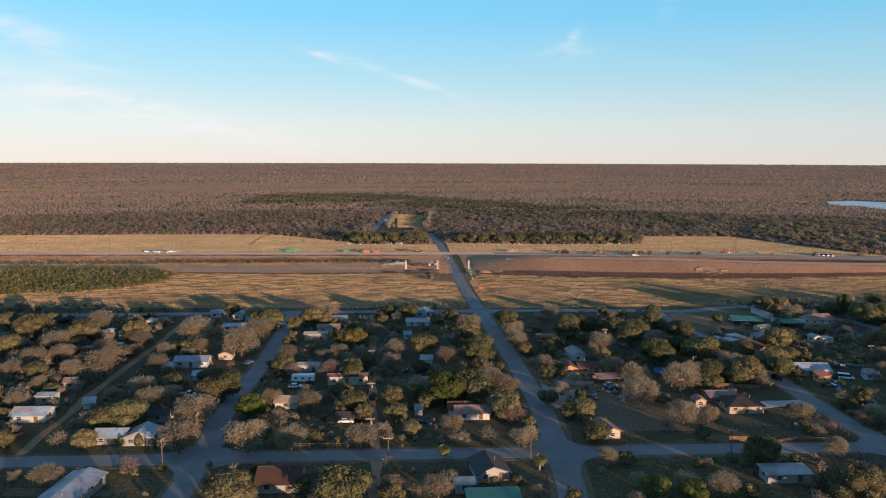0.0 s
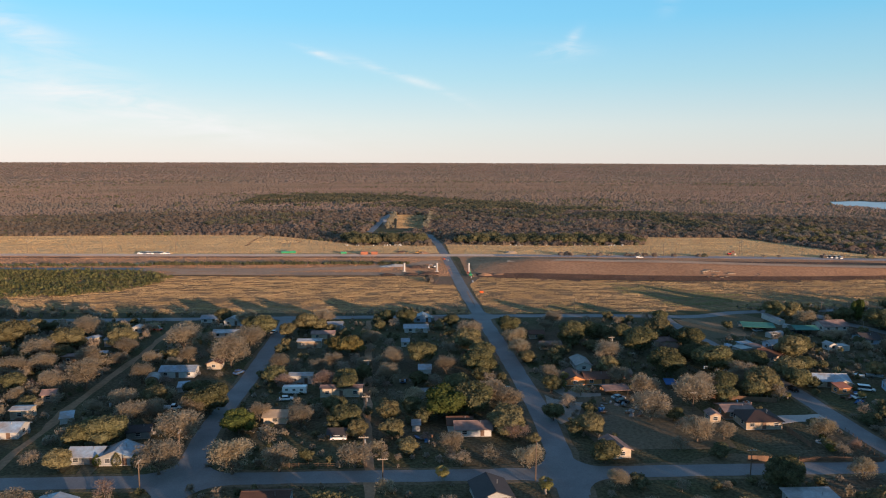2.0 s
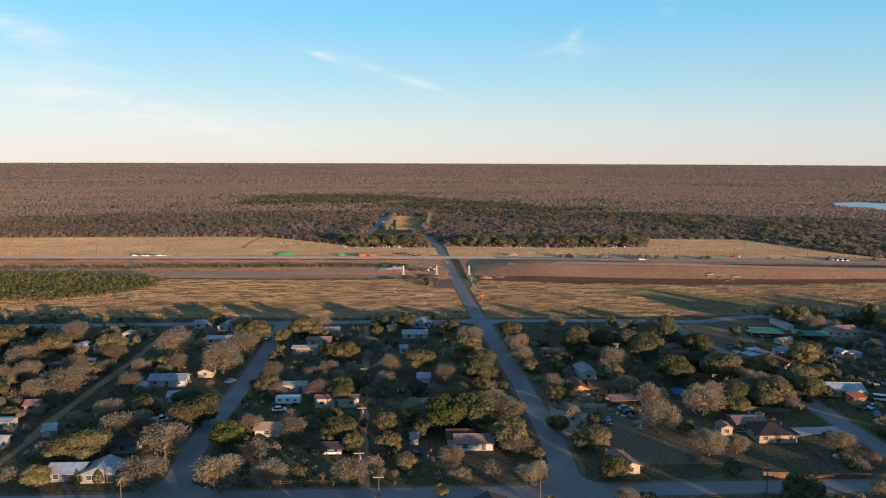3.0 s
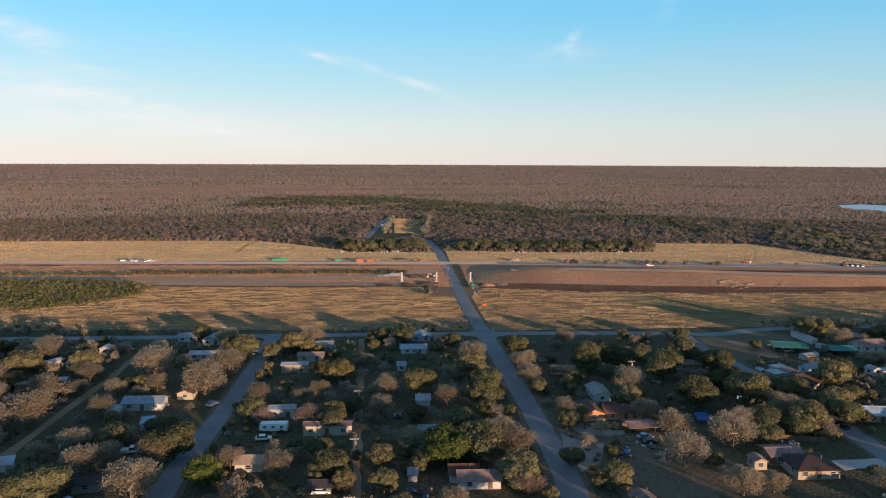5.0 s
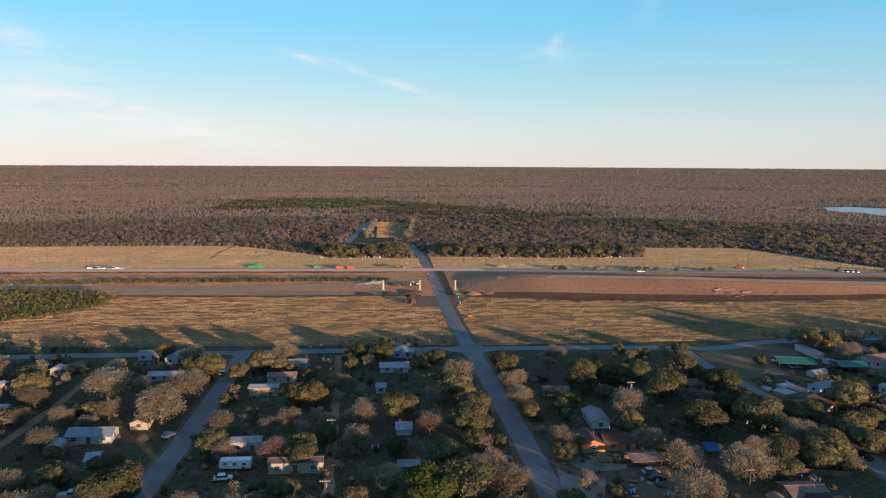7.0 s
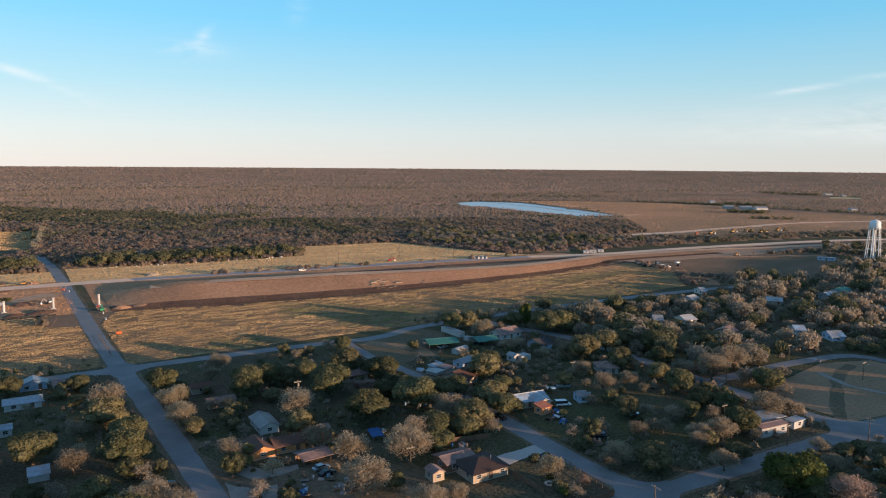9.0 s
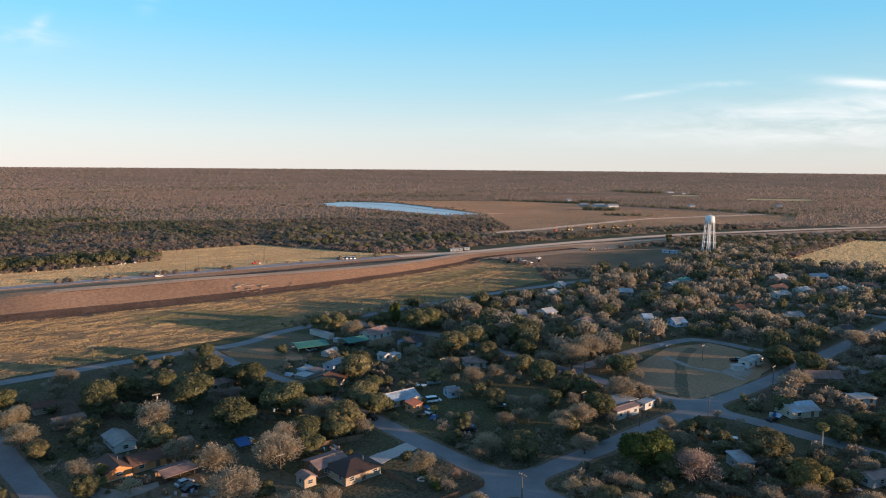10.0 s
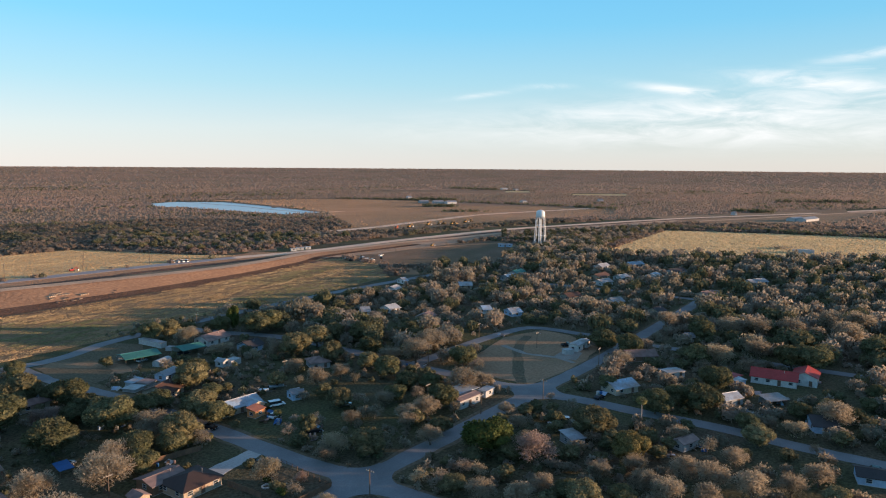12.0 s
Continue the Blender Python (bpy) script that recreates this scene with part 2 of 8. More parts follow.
def outline(poly, step=6.0, wobble=1.2, seed=0):
    """The polygon's edge, cut into steps that waver a little."""
    out = []
    for (x0, y0), (x1, y1) in zip(poly, poly[1:] + poly[:1]):
        n = max(1, int(math.hypot(x1 - x0, y1 - y0) / step))
        for k in range(n):
            x, y = x0 + (x1 - x0) * k / n, y0 + (y1 - y0) * k / n
            out.append((x + wobble * noise.noise((x * 0.09, y * 0.09, seed)), y + wobble * noise.noise((x * 0.09, y * 0.09, seed + 7))))
    return out


def flat(name, poly, z, material, label, category="ground", wobble=1.2, step=6.0):
    pts = outline(poly, step, wobble, len(name))
    bm = bmesh.new()
    bm.faces.new([bm.verts.new((x, y, z)) for x, y in pts])
    bmesh.ops.triangulate(bm, faces=bm.faces[:])
    if bm.faces[:][0].normal.z < 0:
        bmesh.ops.reverse_faces(bm, faces=bm.faces[:])
    return tagged(part(name, bm, material), label, category, kind="structure")


def smooth_line(pts, step=5.0):
    """A line through the points, rounded by Catmull-Rom, with steps of about the given length."""
    p = [Vector(q) for q in pts]
    p = [2 * p[0] - p[1]] + p + [2 * p[-1] - p[-2]]
    out = []
    for a, b, c, d in zip(p, p[1:], p[2:], p[3:]):
        n = max(2, int((c - b).length / step))
        for k in range(n):
            t = k / n
            out.append(0.5 * (2 * b + (c - a) * t + (2 * a - 5 * b + 4 * c - d) * t * t + (3 * b - a - 3 * c + d) * t ** 3))
    return out + [p[-2]]


def strip(name, pts, width, z, material, label, category="road", ragged=0.25, thick=0.03, step=5.0):
    """A road or lane along a line: a thin slab with slightly ragged edges. pts hold x, y and where it rises z."""
    line = smooth_line([(*q, 0.0)[:3] for q in pts], step)
    verts, faces = [], []
    for k, q in enumerate(line):
        d = line[min(k + 1, len(line) - 1)] - line[max(k - 1, 0)]
        side = Vector((d.y, -d.x, 0)).normalized()
        for s in (-1, 1):
            w = width / 2 + ragged * noise.noise((q.x * 0.13, q.y * 0.13, s * 5.0)) * 2
            e = q + side * s * w
            verts += [(e.x, e.y, q.z + z), (e.x + side.x * s * 0.05, e.y + side.y * s * 0.05, q.z + z - thick)]
        if k:
            b = 4 * k
            faces += [(b - 4, b - 2, b + 2, b), (b - 3, b - 4, b, b + 1), (b - 2, b - 1, b + 3, b + 2)]
    return sheet(name, verts, faces, material, label, category)


# ---- ground to the horizon ----
def ground_height(r):
    t = np.clip((np.asarray(r, float) - 2900) / 1800, 0, 1)
    return 51.0 * t * t * (3 - 2 * t)


def ground():
    radii = [0, 60, 130, 200, 280, 360, 450, 560, 700, 850, 1000, 1200, 1400, 1650, 1900, 2100, 2300, 2500, 2700, 2900, 3100, 3300, 3500,
             3700, 3900, 4100, 4300, 4500, 4700, 4780, 4860]
    n = 128
    verts, faces = [(0, 0, 0)], []
    for r in radii[1:]:
        z = float(ground_height(r)) - (8 if r > 4800 else 0)
        verts += [(r * math.sin(2 * math.pi * k / n), r * math.cos(2 * math.pi * k / n), z) for k in range(n)]
    faces += [(0, 1 + (k + 1) % n, 1 + k) for k in range(n)]
    for i in range(len(radii) - 2):
        a, b = 1 + i * n, 1 + (i + 1) * n
        faces += [(a + k, a + (k + 1) % n, b + (k + 1) % n, b + k) for k in range(n)]
    return sheet("ground", verts, faces, "soil", "flat brown and olive winter ground out to the horizon", "ground")


ground()

# ---- open ground: fields, dirt, water ----
FIELD_NEAR = [(-330, 372), (-96, 364), (31.5, 359), (28.5, 440), (14, 446), (10, 474), (-10, 474), (-72, 474), (-157, 479), (-330, 485)]
FIELD_EAST = [(40, 358), (170, 362), (315, 366), (385, 372), (430, 420), (436, 478), (370, 463), (255, 449), (175, 449), (112, 458), (48, 468), (38, 440)]
STRIP_WEST = [(-620, 596), (-220, 590), (25, 588), (24, 640), (-50, 643), (-60, 660), (-95, 690), (-144, 729), (-280, 732), (-430, 725), (-640, 722)]
STRIP_EAST = [(34, 583), (142, 572), (222, 564), (320, 556), (395, 548), (372, 590), (357, 630), (334, 696), (242, 703), (216, 640), (140, 636), (34, 648)]
GOLD_FIELD = [(589, 303), (720, 313), (875, 324), (915, 200), (940, 70), (935, -90), (720, -60), (700, 60), (690, 105), (643, 195)]
BROWN_FIELD = [(650, 640), (848, 878), (905, 1050), (960, 1330), (1180, 1165), (1240, 1043), (1250, 824), (1255, 635), (1236, 525), (1100, 480), (800, 560)]
YARD = [(452, 494), (560, 462), (640, 430), (610, 384), (500, 350), (440, 372), (430, 420)]
THICKET = [(-560, 395), (-320, 398), (-236, 404), (-200, 410), (-182, 415), (-166, 432), (-157, 450), (-155, 471), (-169, 487), (-189, 501), (-221, 502), (-300, 504), (-560, 506)]
DIRT_WEST = [(-640, 484), (-330, 482), (-157, 479), (-72, 474), (-10, 474), (30, 472), (30, 586), (-220, 588), (-640, 598)]
DIRT_EAST = [(40, 470), (112, 457), (175, 448), (255, 448), (370, 463), (440, 478), (460, 500), (400, 545), (320, 554), (222, 562), (142, 570), (40, 584)]
POND = [(750, 1288), (752, 1186), (770, 1090), (764, 971), (766, 892), (831, 881), (862, 985), (890, 1084), (923, 1230), (869, 1316)]
FAR_FIELDS = [[(1005, 583), (1130, 500), (1290, 540), (1120, 640)], [(1497, 1345), (1766, 978), (1941, 1069), (1620, 1430)],
              [(1090, 420), (1220, 350), (1500, 230), (1420, 130), (1180, 160), (1000, 300)], [(1742, 845), (1818, 713), (1947, 759), (1856, 884)]]
OLIVE = [[(122, 437), (147, 441), (172, 418), (205, 385), (222, 368), (150, 366), (133, 398)], [(240, 372), (277, 396), (325, 402), (378, 378), (380, 368), (300, 366), (246, 364)], [(60, 372), (90, 380), (118, 372), (112, 362), (62, 362)], [(300, 428), (352, 444), (392, 440), (376, 424), (322, 416)]]
PARK = [(225.5, 200), (225.5, 177), (245, 175), (268, 174), (290, 177.5), (303, 197), (304, 212), (280, 220), (232, 212)]

flat("field_near", FIELD_NEAR, 0.05, "dry_grass", "mown dry golden-brown winter grass field", "field")
flat("field_east", FIELD_EAST, 0.05, "dry_grass", "dry golden grass field with olive patches", "field")
flat("field_strip_west", STRIP_WEST, 0.05, "gold_grass", "pale golden dry grass beside the highway", "field")
flat("field_strip_east", STRIP_EAST, 0.05, "gold_grass", "pale golden dry grass before the woods", "field")
flat("field_gold", GOLD_FIELD, 0.05, "gold_grass", "large pale golden hay field", "field")
flat("field_site", [(594, 650), (600, 622), (640, 600), (720, 562), (800, 556), (1100, 476), (1240, 520), (1256, 640), (940, 664), (780, 658), (650, 652)], 0.035, "brown_field", "brown pasture graded for the highway", "field")
flat("field_brown", BROWN_FIELD, 0.05, "brown_field", "bare brown pasture beyond the highway", "field")
for n, poly in enumerate(FAR_FIELDS):
    flat(f"field_far_{n + 1}", poly, 0.06 + 0.01 * n, ("brown_field", "gold_grass")[n % 2], "distant pasture among scrub", "field", wobble=6, step=30)
flat("ground_yard", YARD, 0.06, "yard_dirt", "graded grey-brown dirt yard by the highway", "ground")
flat("ground_dirt_west", DIRT_WEST, 0.06, "grey_dirt", "bare graded construction dirt", "ground")
flat("ground_verge", [(12, 474), (15, 446), (28.5, 438), (30, 420), (39, 420), (40, 446), (50, 466), (46, 476), (30, 476)], 0.052, "yard_dirt", "churned reddish dirt beside the street", "ground", wobble=2.5, step=3)
flat("ground_dirt_east", DIRT_EAST, 0.06, "red_dirt", "bare reddish construction dirt", "ground")


def pond():
    m = bpy.data.materials.new("water")
    m.use_nodes = True
    b = m.node_tree.nodes["Principled BSDF"]
    # base colour carries the sky's reflection; the real gloss is kept low
    b.inputs["Base Color"].default_value = (0.56, 0.64, 0.62, 1)
    b.inputs["Specular IOR Level"].default_value = 0.12
    b.inputs["Roughness"].default_value = 0.4
    w = m.node_tree.nodes.new("ShaderNodeTexNoise")
    w.inputs["Scale"].default_value = 0.25
    bp = m.node_tree.nodes.new("ShaderNodeBump")
    bp.inputs["Strength"].default_value, bp.inputs["Distance"].default_value = 0.15, 0.2
    m.node_tree.links.new(w.outputs[0], bp.inputs["Height"])
    m.node_tree.links.new(bp.outputs[0], b.inputs["Normal"])
    MATS["water"] = m
    flat("water", POND, 0.12, "water", "wide shallow pond with the sky's reflection put into its pale colour", "pond", wobble=9, step=20)
    # pale mud spits along the shore
    strip("ground_spit", [(875, 1300), (871, 1247), (862, 1188), (855, 1095), (832, 1005), (819, 911), (816, 880)], 7, 0.16, "concrete", "pale dried mud bank across the pond", "shore", ragged=1.5, step=10)
    strip("ground_bank", [(923, 1240), (892, 1084), (864, 985), (833, 878)], 8, 0.15, "concrete", "pale dried mud bank along the pond", "shore", ragged=2, step=10)
    strip("ground_shore", [(762, 888), (800, 880), (835, 876), (880, 868)], 8, 0.14, "caliche", "pale dried mud on the pond shore", "shore", ragged=2, step=10)


pond()

# ---- town streets ----
STREET = "worn grey chip-seal street without kerbs"
MAIN = [(35, -140), (35, 60), (36.5, 130), (39.6, 172), (41.2, 205), (41.4, 225), (39.4, 285), (37.0, 340), (35.6, 366), (33.6, 408), (32.2, 459), (30.6, 523), (28.6, 608), (25.4, 673), (20, 735)]
strip("road_main", MAIN, 6.8, 0.10, "asphalt", STREET)
strip("road_far_lane", [(-44, 742), (-40, 800), (-36, 890), (-29, 980), (-25, 1003)], 8, 0.10, "asphalt", "narrow paved lane through the woods", ragged=0.5)
flat("field_clearing", [(-14, 800), (-17, 992), (24, 992), (20, 800)], 0.06, "brown_field", "mown tan clearing in the woods", "field", wobble=2)
strip("road_west", [(-53, -140), (-53.5, 60), (-54.5, 164), (-55.4, 180), (-57.3, 206), (-57.2, 226), (-56.5, 258), (-57.3, 299), (-58.6, 345), (-58.8, 353)], 6.4, 0.10, "asphalt", STREET)
strip("road_cross", [(-420, 176), (-92, 176.3), (-34, 177), (20, 176.7), (72, 177), (120, 176.5), (165, 174.5), (218, 172.5), (267, 169.6), (341, 168.8), (420, 169), (470, 169)], 6.4, 0.11, "asphalt", STREET)
strip("road_far_cross", [(-420, 348), (-170, 350), (-60, 352), (35, 353), (110, 351), (142, 348), (172, 357), (230, 361), (315, 361), (372, 357), (440, 350)], 6.4, 0.11, "asphalt", STREET)
strip("road_third", [(133, -140), (133, 60), (132, 150), (131.6, 176), (130.5, 198), (130.9, 220), (131.6, 238), (131.5, 262)], 6.6, 0.10, "asphalt", STREET)
strip("road_third_north", [(131.5, 258), (131, 290), (127, 318), (128, 345)], 4.6, 0.095, "asphalt", "narrow worn end of the street", ragged=0.5)
strip("road_fourth", [(219, 30), (219.4, 84), (221.5, 111), (220.5, 134), (220.8, 152), (219.6, 172), (219.2, 208), (220.2, 236), (221, 300), (209, 335), (205, 357)], 6.2, 0.10, "asphalt", STREET)
strip("road_fifth", [(308.5, 30), (308.5, 77), (306.5, 110), (306.8, 143), (307, 174), (308.3, 196), (305, 219), (280, 225), (250, 227), (222, 227)], 5.6, 0.105, "asphalt", STREET)
strip("road_sixth", [(430, 120), (430, 172), (428, 250), (420, 300)], 6.0, 0.10, "asphalt", STREET)


def junction(name, x, y, z, reach=11.0, half=3.2, arms="nesw"):
    """Paving of a street corner: the streets' own width, widened by a rounded flare in each quarter between two arms."""
    pts = []
    for k, (p, q) in enumerate(("en", "nw", "ws", "se")):
        a = math.pi / 2 * k
        if p in arms and q in arms:
            for j in range(7):
                b = math.pi / 2 * j / 6
                u, v = half + (reach - half) * (1 - math.sin(b)), half + (reach - half) * (1 - math.cos(b))
                pts.append((x + u * math.cos(a) - v * math.sin(a), y + u * math.sin(a) + v * math.cos(a)))
        else:
            pts.append((x + half * (math.cos(a) - math.sin(a)), y + half * (math.sin(a) + math.cos(a))))
    return flat(name, pts, z, "asphalt", "flared street corner paving", "road", wobble=0.3, step=3)


for n, (x, y, reach, arms) in enumerate(((-55, 176.7, 12.5, "nesw"), (40, 176.6, 11.5, "nesw"), (131.5, 176, 10.5, "nesw"), (219.6, 172.4, 12, "nesw"), (-58.7, 352.2, 7.5, "esw"), (36.2, 352, 10, "nesw"), (307, 169.2, 9, "nesw"))):
    junction(f"road_corner_{n + 1}", x, y, 0.085 + 0.002 * n, reach, 3.2, arms)
TRACK = "pale two-track dirt lane"
strip("road_dirt_lane", [(-103, 181), (-104.1, 191), (-104.6, 206), (-105.9, 226), (-106.7, 254), (-106.6, 288), (-107.8, 317), (-108, 347)], 2.8, 0.06, "mown_lot", TRACK, ragged=0.7)
flat("ground_gravel", [(49, 253), (46.3, 238), (44.6, 223), (45.3, 209), (52, 214), (55, 222), (57, 228), (64, 230), (65, 236), (57, 236.5), (54, 241), (53.2, 248)], 0.062, "gravel", "pale gravel drive beside the street", "driveway", wobble=1.0, step=3)
strip("lane_lot", [(136, 343), (144, 331), (150, 319), (147, 310)], 7, 0.07, "mown_lot", "worn pale track across the dirt lot", "track", ragged=1.2, step=4)
strip("road_alley", [(-8, 150), (-9, 175), (-11, 200), (-14, 250), (-17, 310), (-19, 345)], 2.8, 0.06, "mown_lot", "faint dirt alley between back yards", ragged=0.6)
DRIVE = "pale gravel driveway"
for n, (pts, w) in enumerate(([[(38, 262), (50, 262), (60, 258)], 4.0], [[(40, 264), (44, 252), (47, 239.5), (51.5, 231), (60, 230), (70, 232), (78, 232)], 4.6], [[(129, 211), (117, 211), (108, 208)], 5.2],
                              [[(-80, 180), (-81, 189), (-82, 193)], 4.5], [[(223, 180), (250, 196), (272, 207), (290, 212)], 4.0], [[(137, 268), (150, 262)], 4.0],
                              [[(75, 180), (85, 184), (98, 182)], 4.4], [[(-95, 160), (-70, 158)], 4.0])):
    strip(f"road_drive_{n + 1}", pts, w, 0.075 + 0.003 * n, "concrete" if n == 2 else "lot_dirt", DRIVE, ragged=0.5, step=3)
strip("lane_park", [(268, 213), (262, 199), (263, 192), (264, 184), (261, 176)], 2.2, 0.09, "gravel", "pale gravel track across the lot", "track", ragged=0.5, step=3)
flat("lane_park_2", [(264, 187), (273, 187), (280, 184), (276, 179), (265, 177)], 0.095, "gravel", "pale gravel beside the parked home", "track", wobble=0.8, step=3)
flat("ground_park", PARK, 0.05, "mown_lot", "bare brown mown lot between streets", "lot")
flat("ground_lot", [(128, 304), (131, 344), (170, 354), (176, 342), (158, 312)], 0.05, "lot_dirt", "bare dirt lot beside the street", "lot")
flat("ground_clearing", [(52, 190), (50, 224), (64, 230), (92, 222), (90, 190)], 0.05, "lot_dirt", "trampled bare yard ground", "lot")

SHOULDER = "worn dirt shoulder along the street"
strip("pavement_shoulder_main", MAIN, 10.2, 0.045, "lot_dirt", SHOULDER, ragged=0.9)
strip("pavement_shoulder_cross", [(-420, 176), (-92, 176.3), (-34, 177), (20, 176.7), (72, 177), (120, 176.5), (165, 174.5), (218, 172.5), (267, 169.6), (341, 168.8), (420, 169)], 9.2, 0.048, "lot_dirt", SHOULDER, ragged=0.8)
strip("pavement_shoulder_west", [(-53, -140), (-53.5, 60), (-54.5, 164), (-55.4, 180), (-57.3, 206), (-57.2, 226), (-56.5, 258), (-57.3, 299), (-58.6, 345)], 9.2, 0.043, "lot_dirt", SHOULDER, ragged=0.8)
strip("pavement_shoulder_third", [(133, -140), (133, 60), (132, 150), (131.6, 176), (130.5, 198), (130.9, 220), (131.6, 238), (131, 290), (127, 318)], 9.4, 0.041, "lot_dirt", SHOULDER, ragged=0.8)

# ---- highway under construction ----
UPPER = [(-700, 594), (-340, 588), (-220, 583), (-87, 579), (16, 576), (83, 574), (175, 565), (270, 556), (380, 540), (455, 522), (576, 514), (749, 490), (862, 455), (1085, 370), (1316, 246), (1581, 119), (1900, -40)]
strip("road_highway_far", UPPER, 13, 0.14, "caliche", "unpaved pale highway carriageway", "highway", ragged=0.5, step=12)
strip("road_highway_west", [(-190, 509), (-176, 506.5), (-136, 505), (-88, 504), (-40, 511), (-5, 524), (22, 540)], 13, 0.12, "corridor_dirt", "pale haul road over graded dirt", "highway", ragged=2.5, step=10)
strip("road_haul_west", [(-160, 492), (-74, 488), (-5, 484)], 10, 0.10, "corridor_dirt", "pale graded dirt lane", "highway", ragged=3.0, step=8)
strip("road_cut", [(-420, 556), (-280, 554), (-190, 552), (-97, 549), (5, 545)], 15, 0.09, "red_dirt", "reddish fresh earth cut", "ground", ragged=2.0, step=8)
strip("road_cut_edge", [(-420, 573), (-292, 571.5), (-197, 570.5), (-97, 568.5), (0, 564)], 6, 0.105, "dark_dirt", "dark strip along the carriageway", "ground", ragged=1.5, step=8)
strip("field_verge", [(-420, 535), (-270, 533.5), (-232, 533), (-190, 536)], 7, 0.11, "gold_grass", "pale dry grass verge", "field", ragged=1.5, step=8)
strip("road_west_paved", [(-420, 514), (-266, 512.5), (-226, 511), (-186, 511), (-172, 508)], 9, 0.115, "asphalt", "grey paved lane behind the thicket", "road", ragged=0.5, step=8)
strip("road_trench", [(-146.4, 640), (-149, 690), (-146, 728)], 3.2, 0.09, "dark_dirt", "dark drainage trench through dry grass", "ground", ragged=0.6, step=6)
strip("track_oval", [(-121, 664), (-119.7, 673.7), (-113.4, 686), (-104, 680), (-103, 664), (-110, 656), (-121, 662)], 2.4, 0.09, "lot_dirt", "worn loop track in dry grass", "track", ragged=0.4, step=4)


def embankment():
    """The raised approach of the coming overpass: a long graded slope with a flat crest."""
    toe = smooth_line([(46, 470, 0), (62, 467, 0), (112, 458, 0), (175, 449.5, 0), (255, 449.5, 0), (330, 457, 0), (400, 470, 0), (445, 484, 0), (560, 474, 0)], 6)
    verts, faces = [], []
    for k, q in enumerate(toe):
        up = min(1, max(0, (q.x - 48) / 40)) * min(1, max(0, (455 - q.x) / 260))
        h = 5.4 * up ** 0.7 + 0.25
        run = 18 + 24 * min(1, max(0, (330 - q.x) / 150))
        rough = 0.5 * noise.noise((q.x * 0.05, 3, 1))
        for dy, z in ((-2 + rough, 0.02), (0.13 * run + rough, 0.1 * h), (0.3 * run + 2.0 * rough, 0.27 * h), (0.62 * run, h * 0.6), (run, h), (run + 9, h + 0.15), (run + 14, h), (run + 14 + 12 * up, 0.03)):
            verts.append((q.x, q.y + dy, z + 0.1))
        if k:
            b = 8 * k
            faces += [(b - 8 + j, b + j, b + j + 1, b - 7 + j) for j in range(7)]
    slope = sheet("embankment", verts, faces, "red_dirt", "graded reddish earth embankment of an unfinished highway ramp", "embankment")
    slope.data.materials.append(MATS["dark_dirt"])
    slope.data.polygons.foreach_set("material_index", [1 if k % 7 < 2 else 0 for k in range(len(faces))])
    # loose clods over the graded slope
    grid = np.array(verts).reshape(-1, 8, 3)
    dice = np.random.default_rng(29)
    n = 26000
    k, j = dice.integers(0, len(grid) - 1, n), dice.integers(0, 4, n)
    u, v = dice.random((n, 1)), dice.random((n, 1))
    base = (grid[k, j] * (1 - v) + grid[k, j + 1] * v) * (1 - u) + (grid[k + 1, j] * (1 - v) + grid[k + 1, j + 1] * v) * u
    a, w, h = dice.normal(0, 0.7, n), dice.uniform(0.2, 0.6, n), dice.uniform(0.08, 0.24, n)
    side = np.stack([np.cos(a), np.sin(a), np.zeros(n)], 1) * w[:, None]
    tip = np.stack([dice.normal(0, 0.15, n), dice.normal(0, 0.15, n), h], 1)
    tri = np.stack([base - side, base + side, base + tip], 1)
    for low, mat, label in ((True, "dark_dirt", "dark churned clods at the slope's foot"), (False, "red_dirt", "loose reddish clods on the graded slope")):
        pick = (j < 2) == low if low else (j >= 2) & (np.arange(n) % 6 == 0)
        tagged(new("slope_clods", fast_mesh("slope_clods", tri[pick].reshape(-1, 3), 3, mat)), label, "dirt", kind="stuff")
    crest = []
    for q in toe:
        up = min(1, max(0, (q.x - 48) / 40)) * min(1, max(0, (455 - q.x) / 260))
        run = 18 + 24 * min(1, max(0, (330 - q.x) / 150))
        if q.x > 70:
            crest.append((q.x, q.y + run + 5.5, 5.4 * up ** 0.7 + 0.35))
    crest = crest[::6] + [(640, 478, 0.2), (700, 466, 0.1), (809, 431, 0.1), (1008, 348, 0.1), (1255, 237, 0.1), (1539, 117, 0.1), (1860, -45, 0.1)]
    strip("road_highway_near", crest, 11, 0.3, "haul_dirt", "pale new carriageway along the embankment crest", "highway", ragged=0.4, step=10)


embankment()
strip("ground_corridor", [(425, 503), (500, 486), (580, 477), (660, 475), (750, 463), (840, 443), (960, 398), (1100, 332), (1290, 238), (1560, 115), (1880, -45)], 50, 0.07, "corridor_dirt", "wide graded pinkish dirt of the new highway", "ground", ragged=3, step=14)
strip("ground_median", [(455, 506), (530, 501), (600, 493), (680, 485), (749, 474), (862, 440), (1085, 354), (1316, 232)], 7, 0.13, "dark_dirt", "dark earth median between the carriageways", "ground", ragged=1.5, step=10)
strip("road_highway_paved", [(70, 574.5), (83, 574), (175, 565), (270, 556), (330, 548), (385, 539)], 12, 0.17, "pale_pavement", "pale grey new pavement of the far carriageway", "highway", ragged=0.6, step=10)
# dark soil strip that also paints the shade lying in the ditch
strip("road_ditch", [(58, 500), (83, 528), (112, 541), (175, 535), (255, 530), (330, 524), (400, 515), (450, 507)], 9, 0.11, "dark_dirt", "dark soil with the ditch's shade behind the ramp put into its colour", "ground", ragged=2.0, step=8)
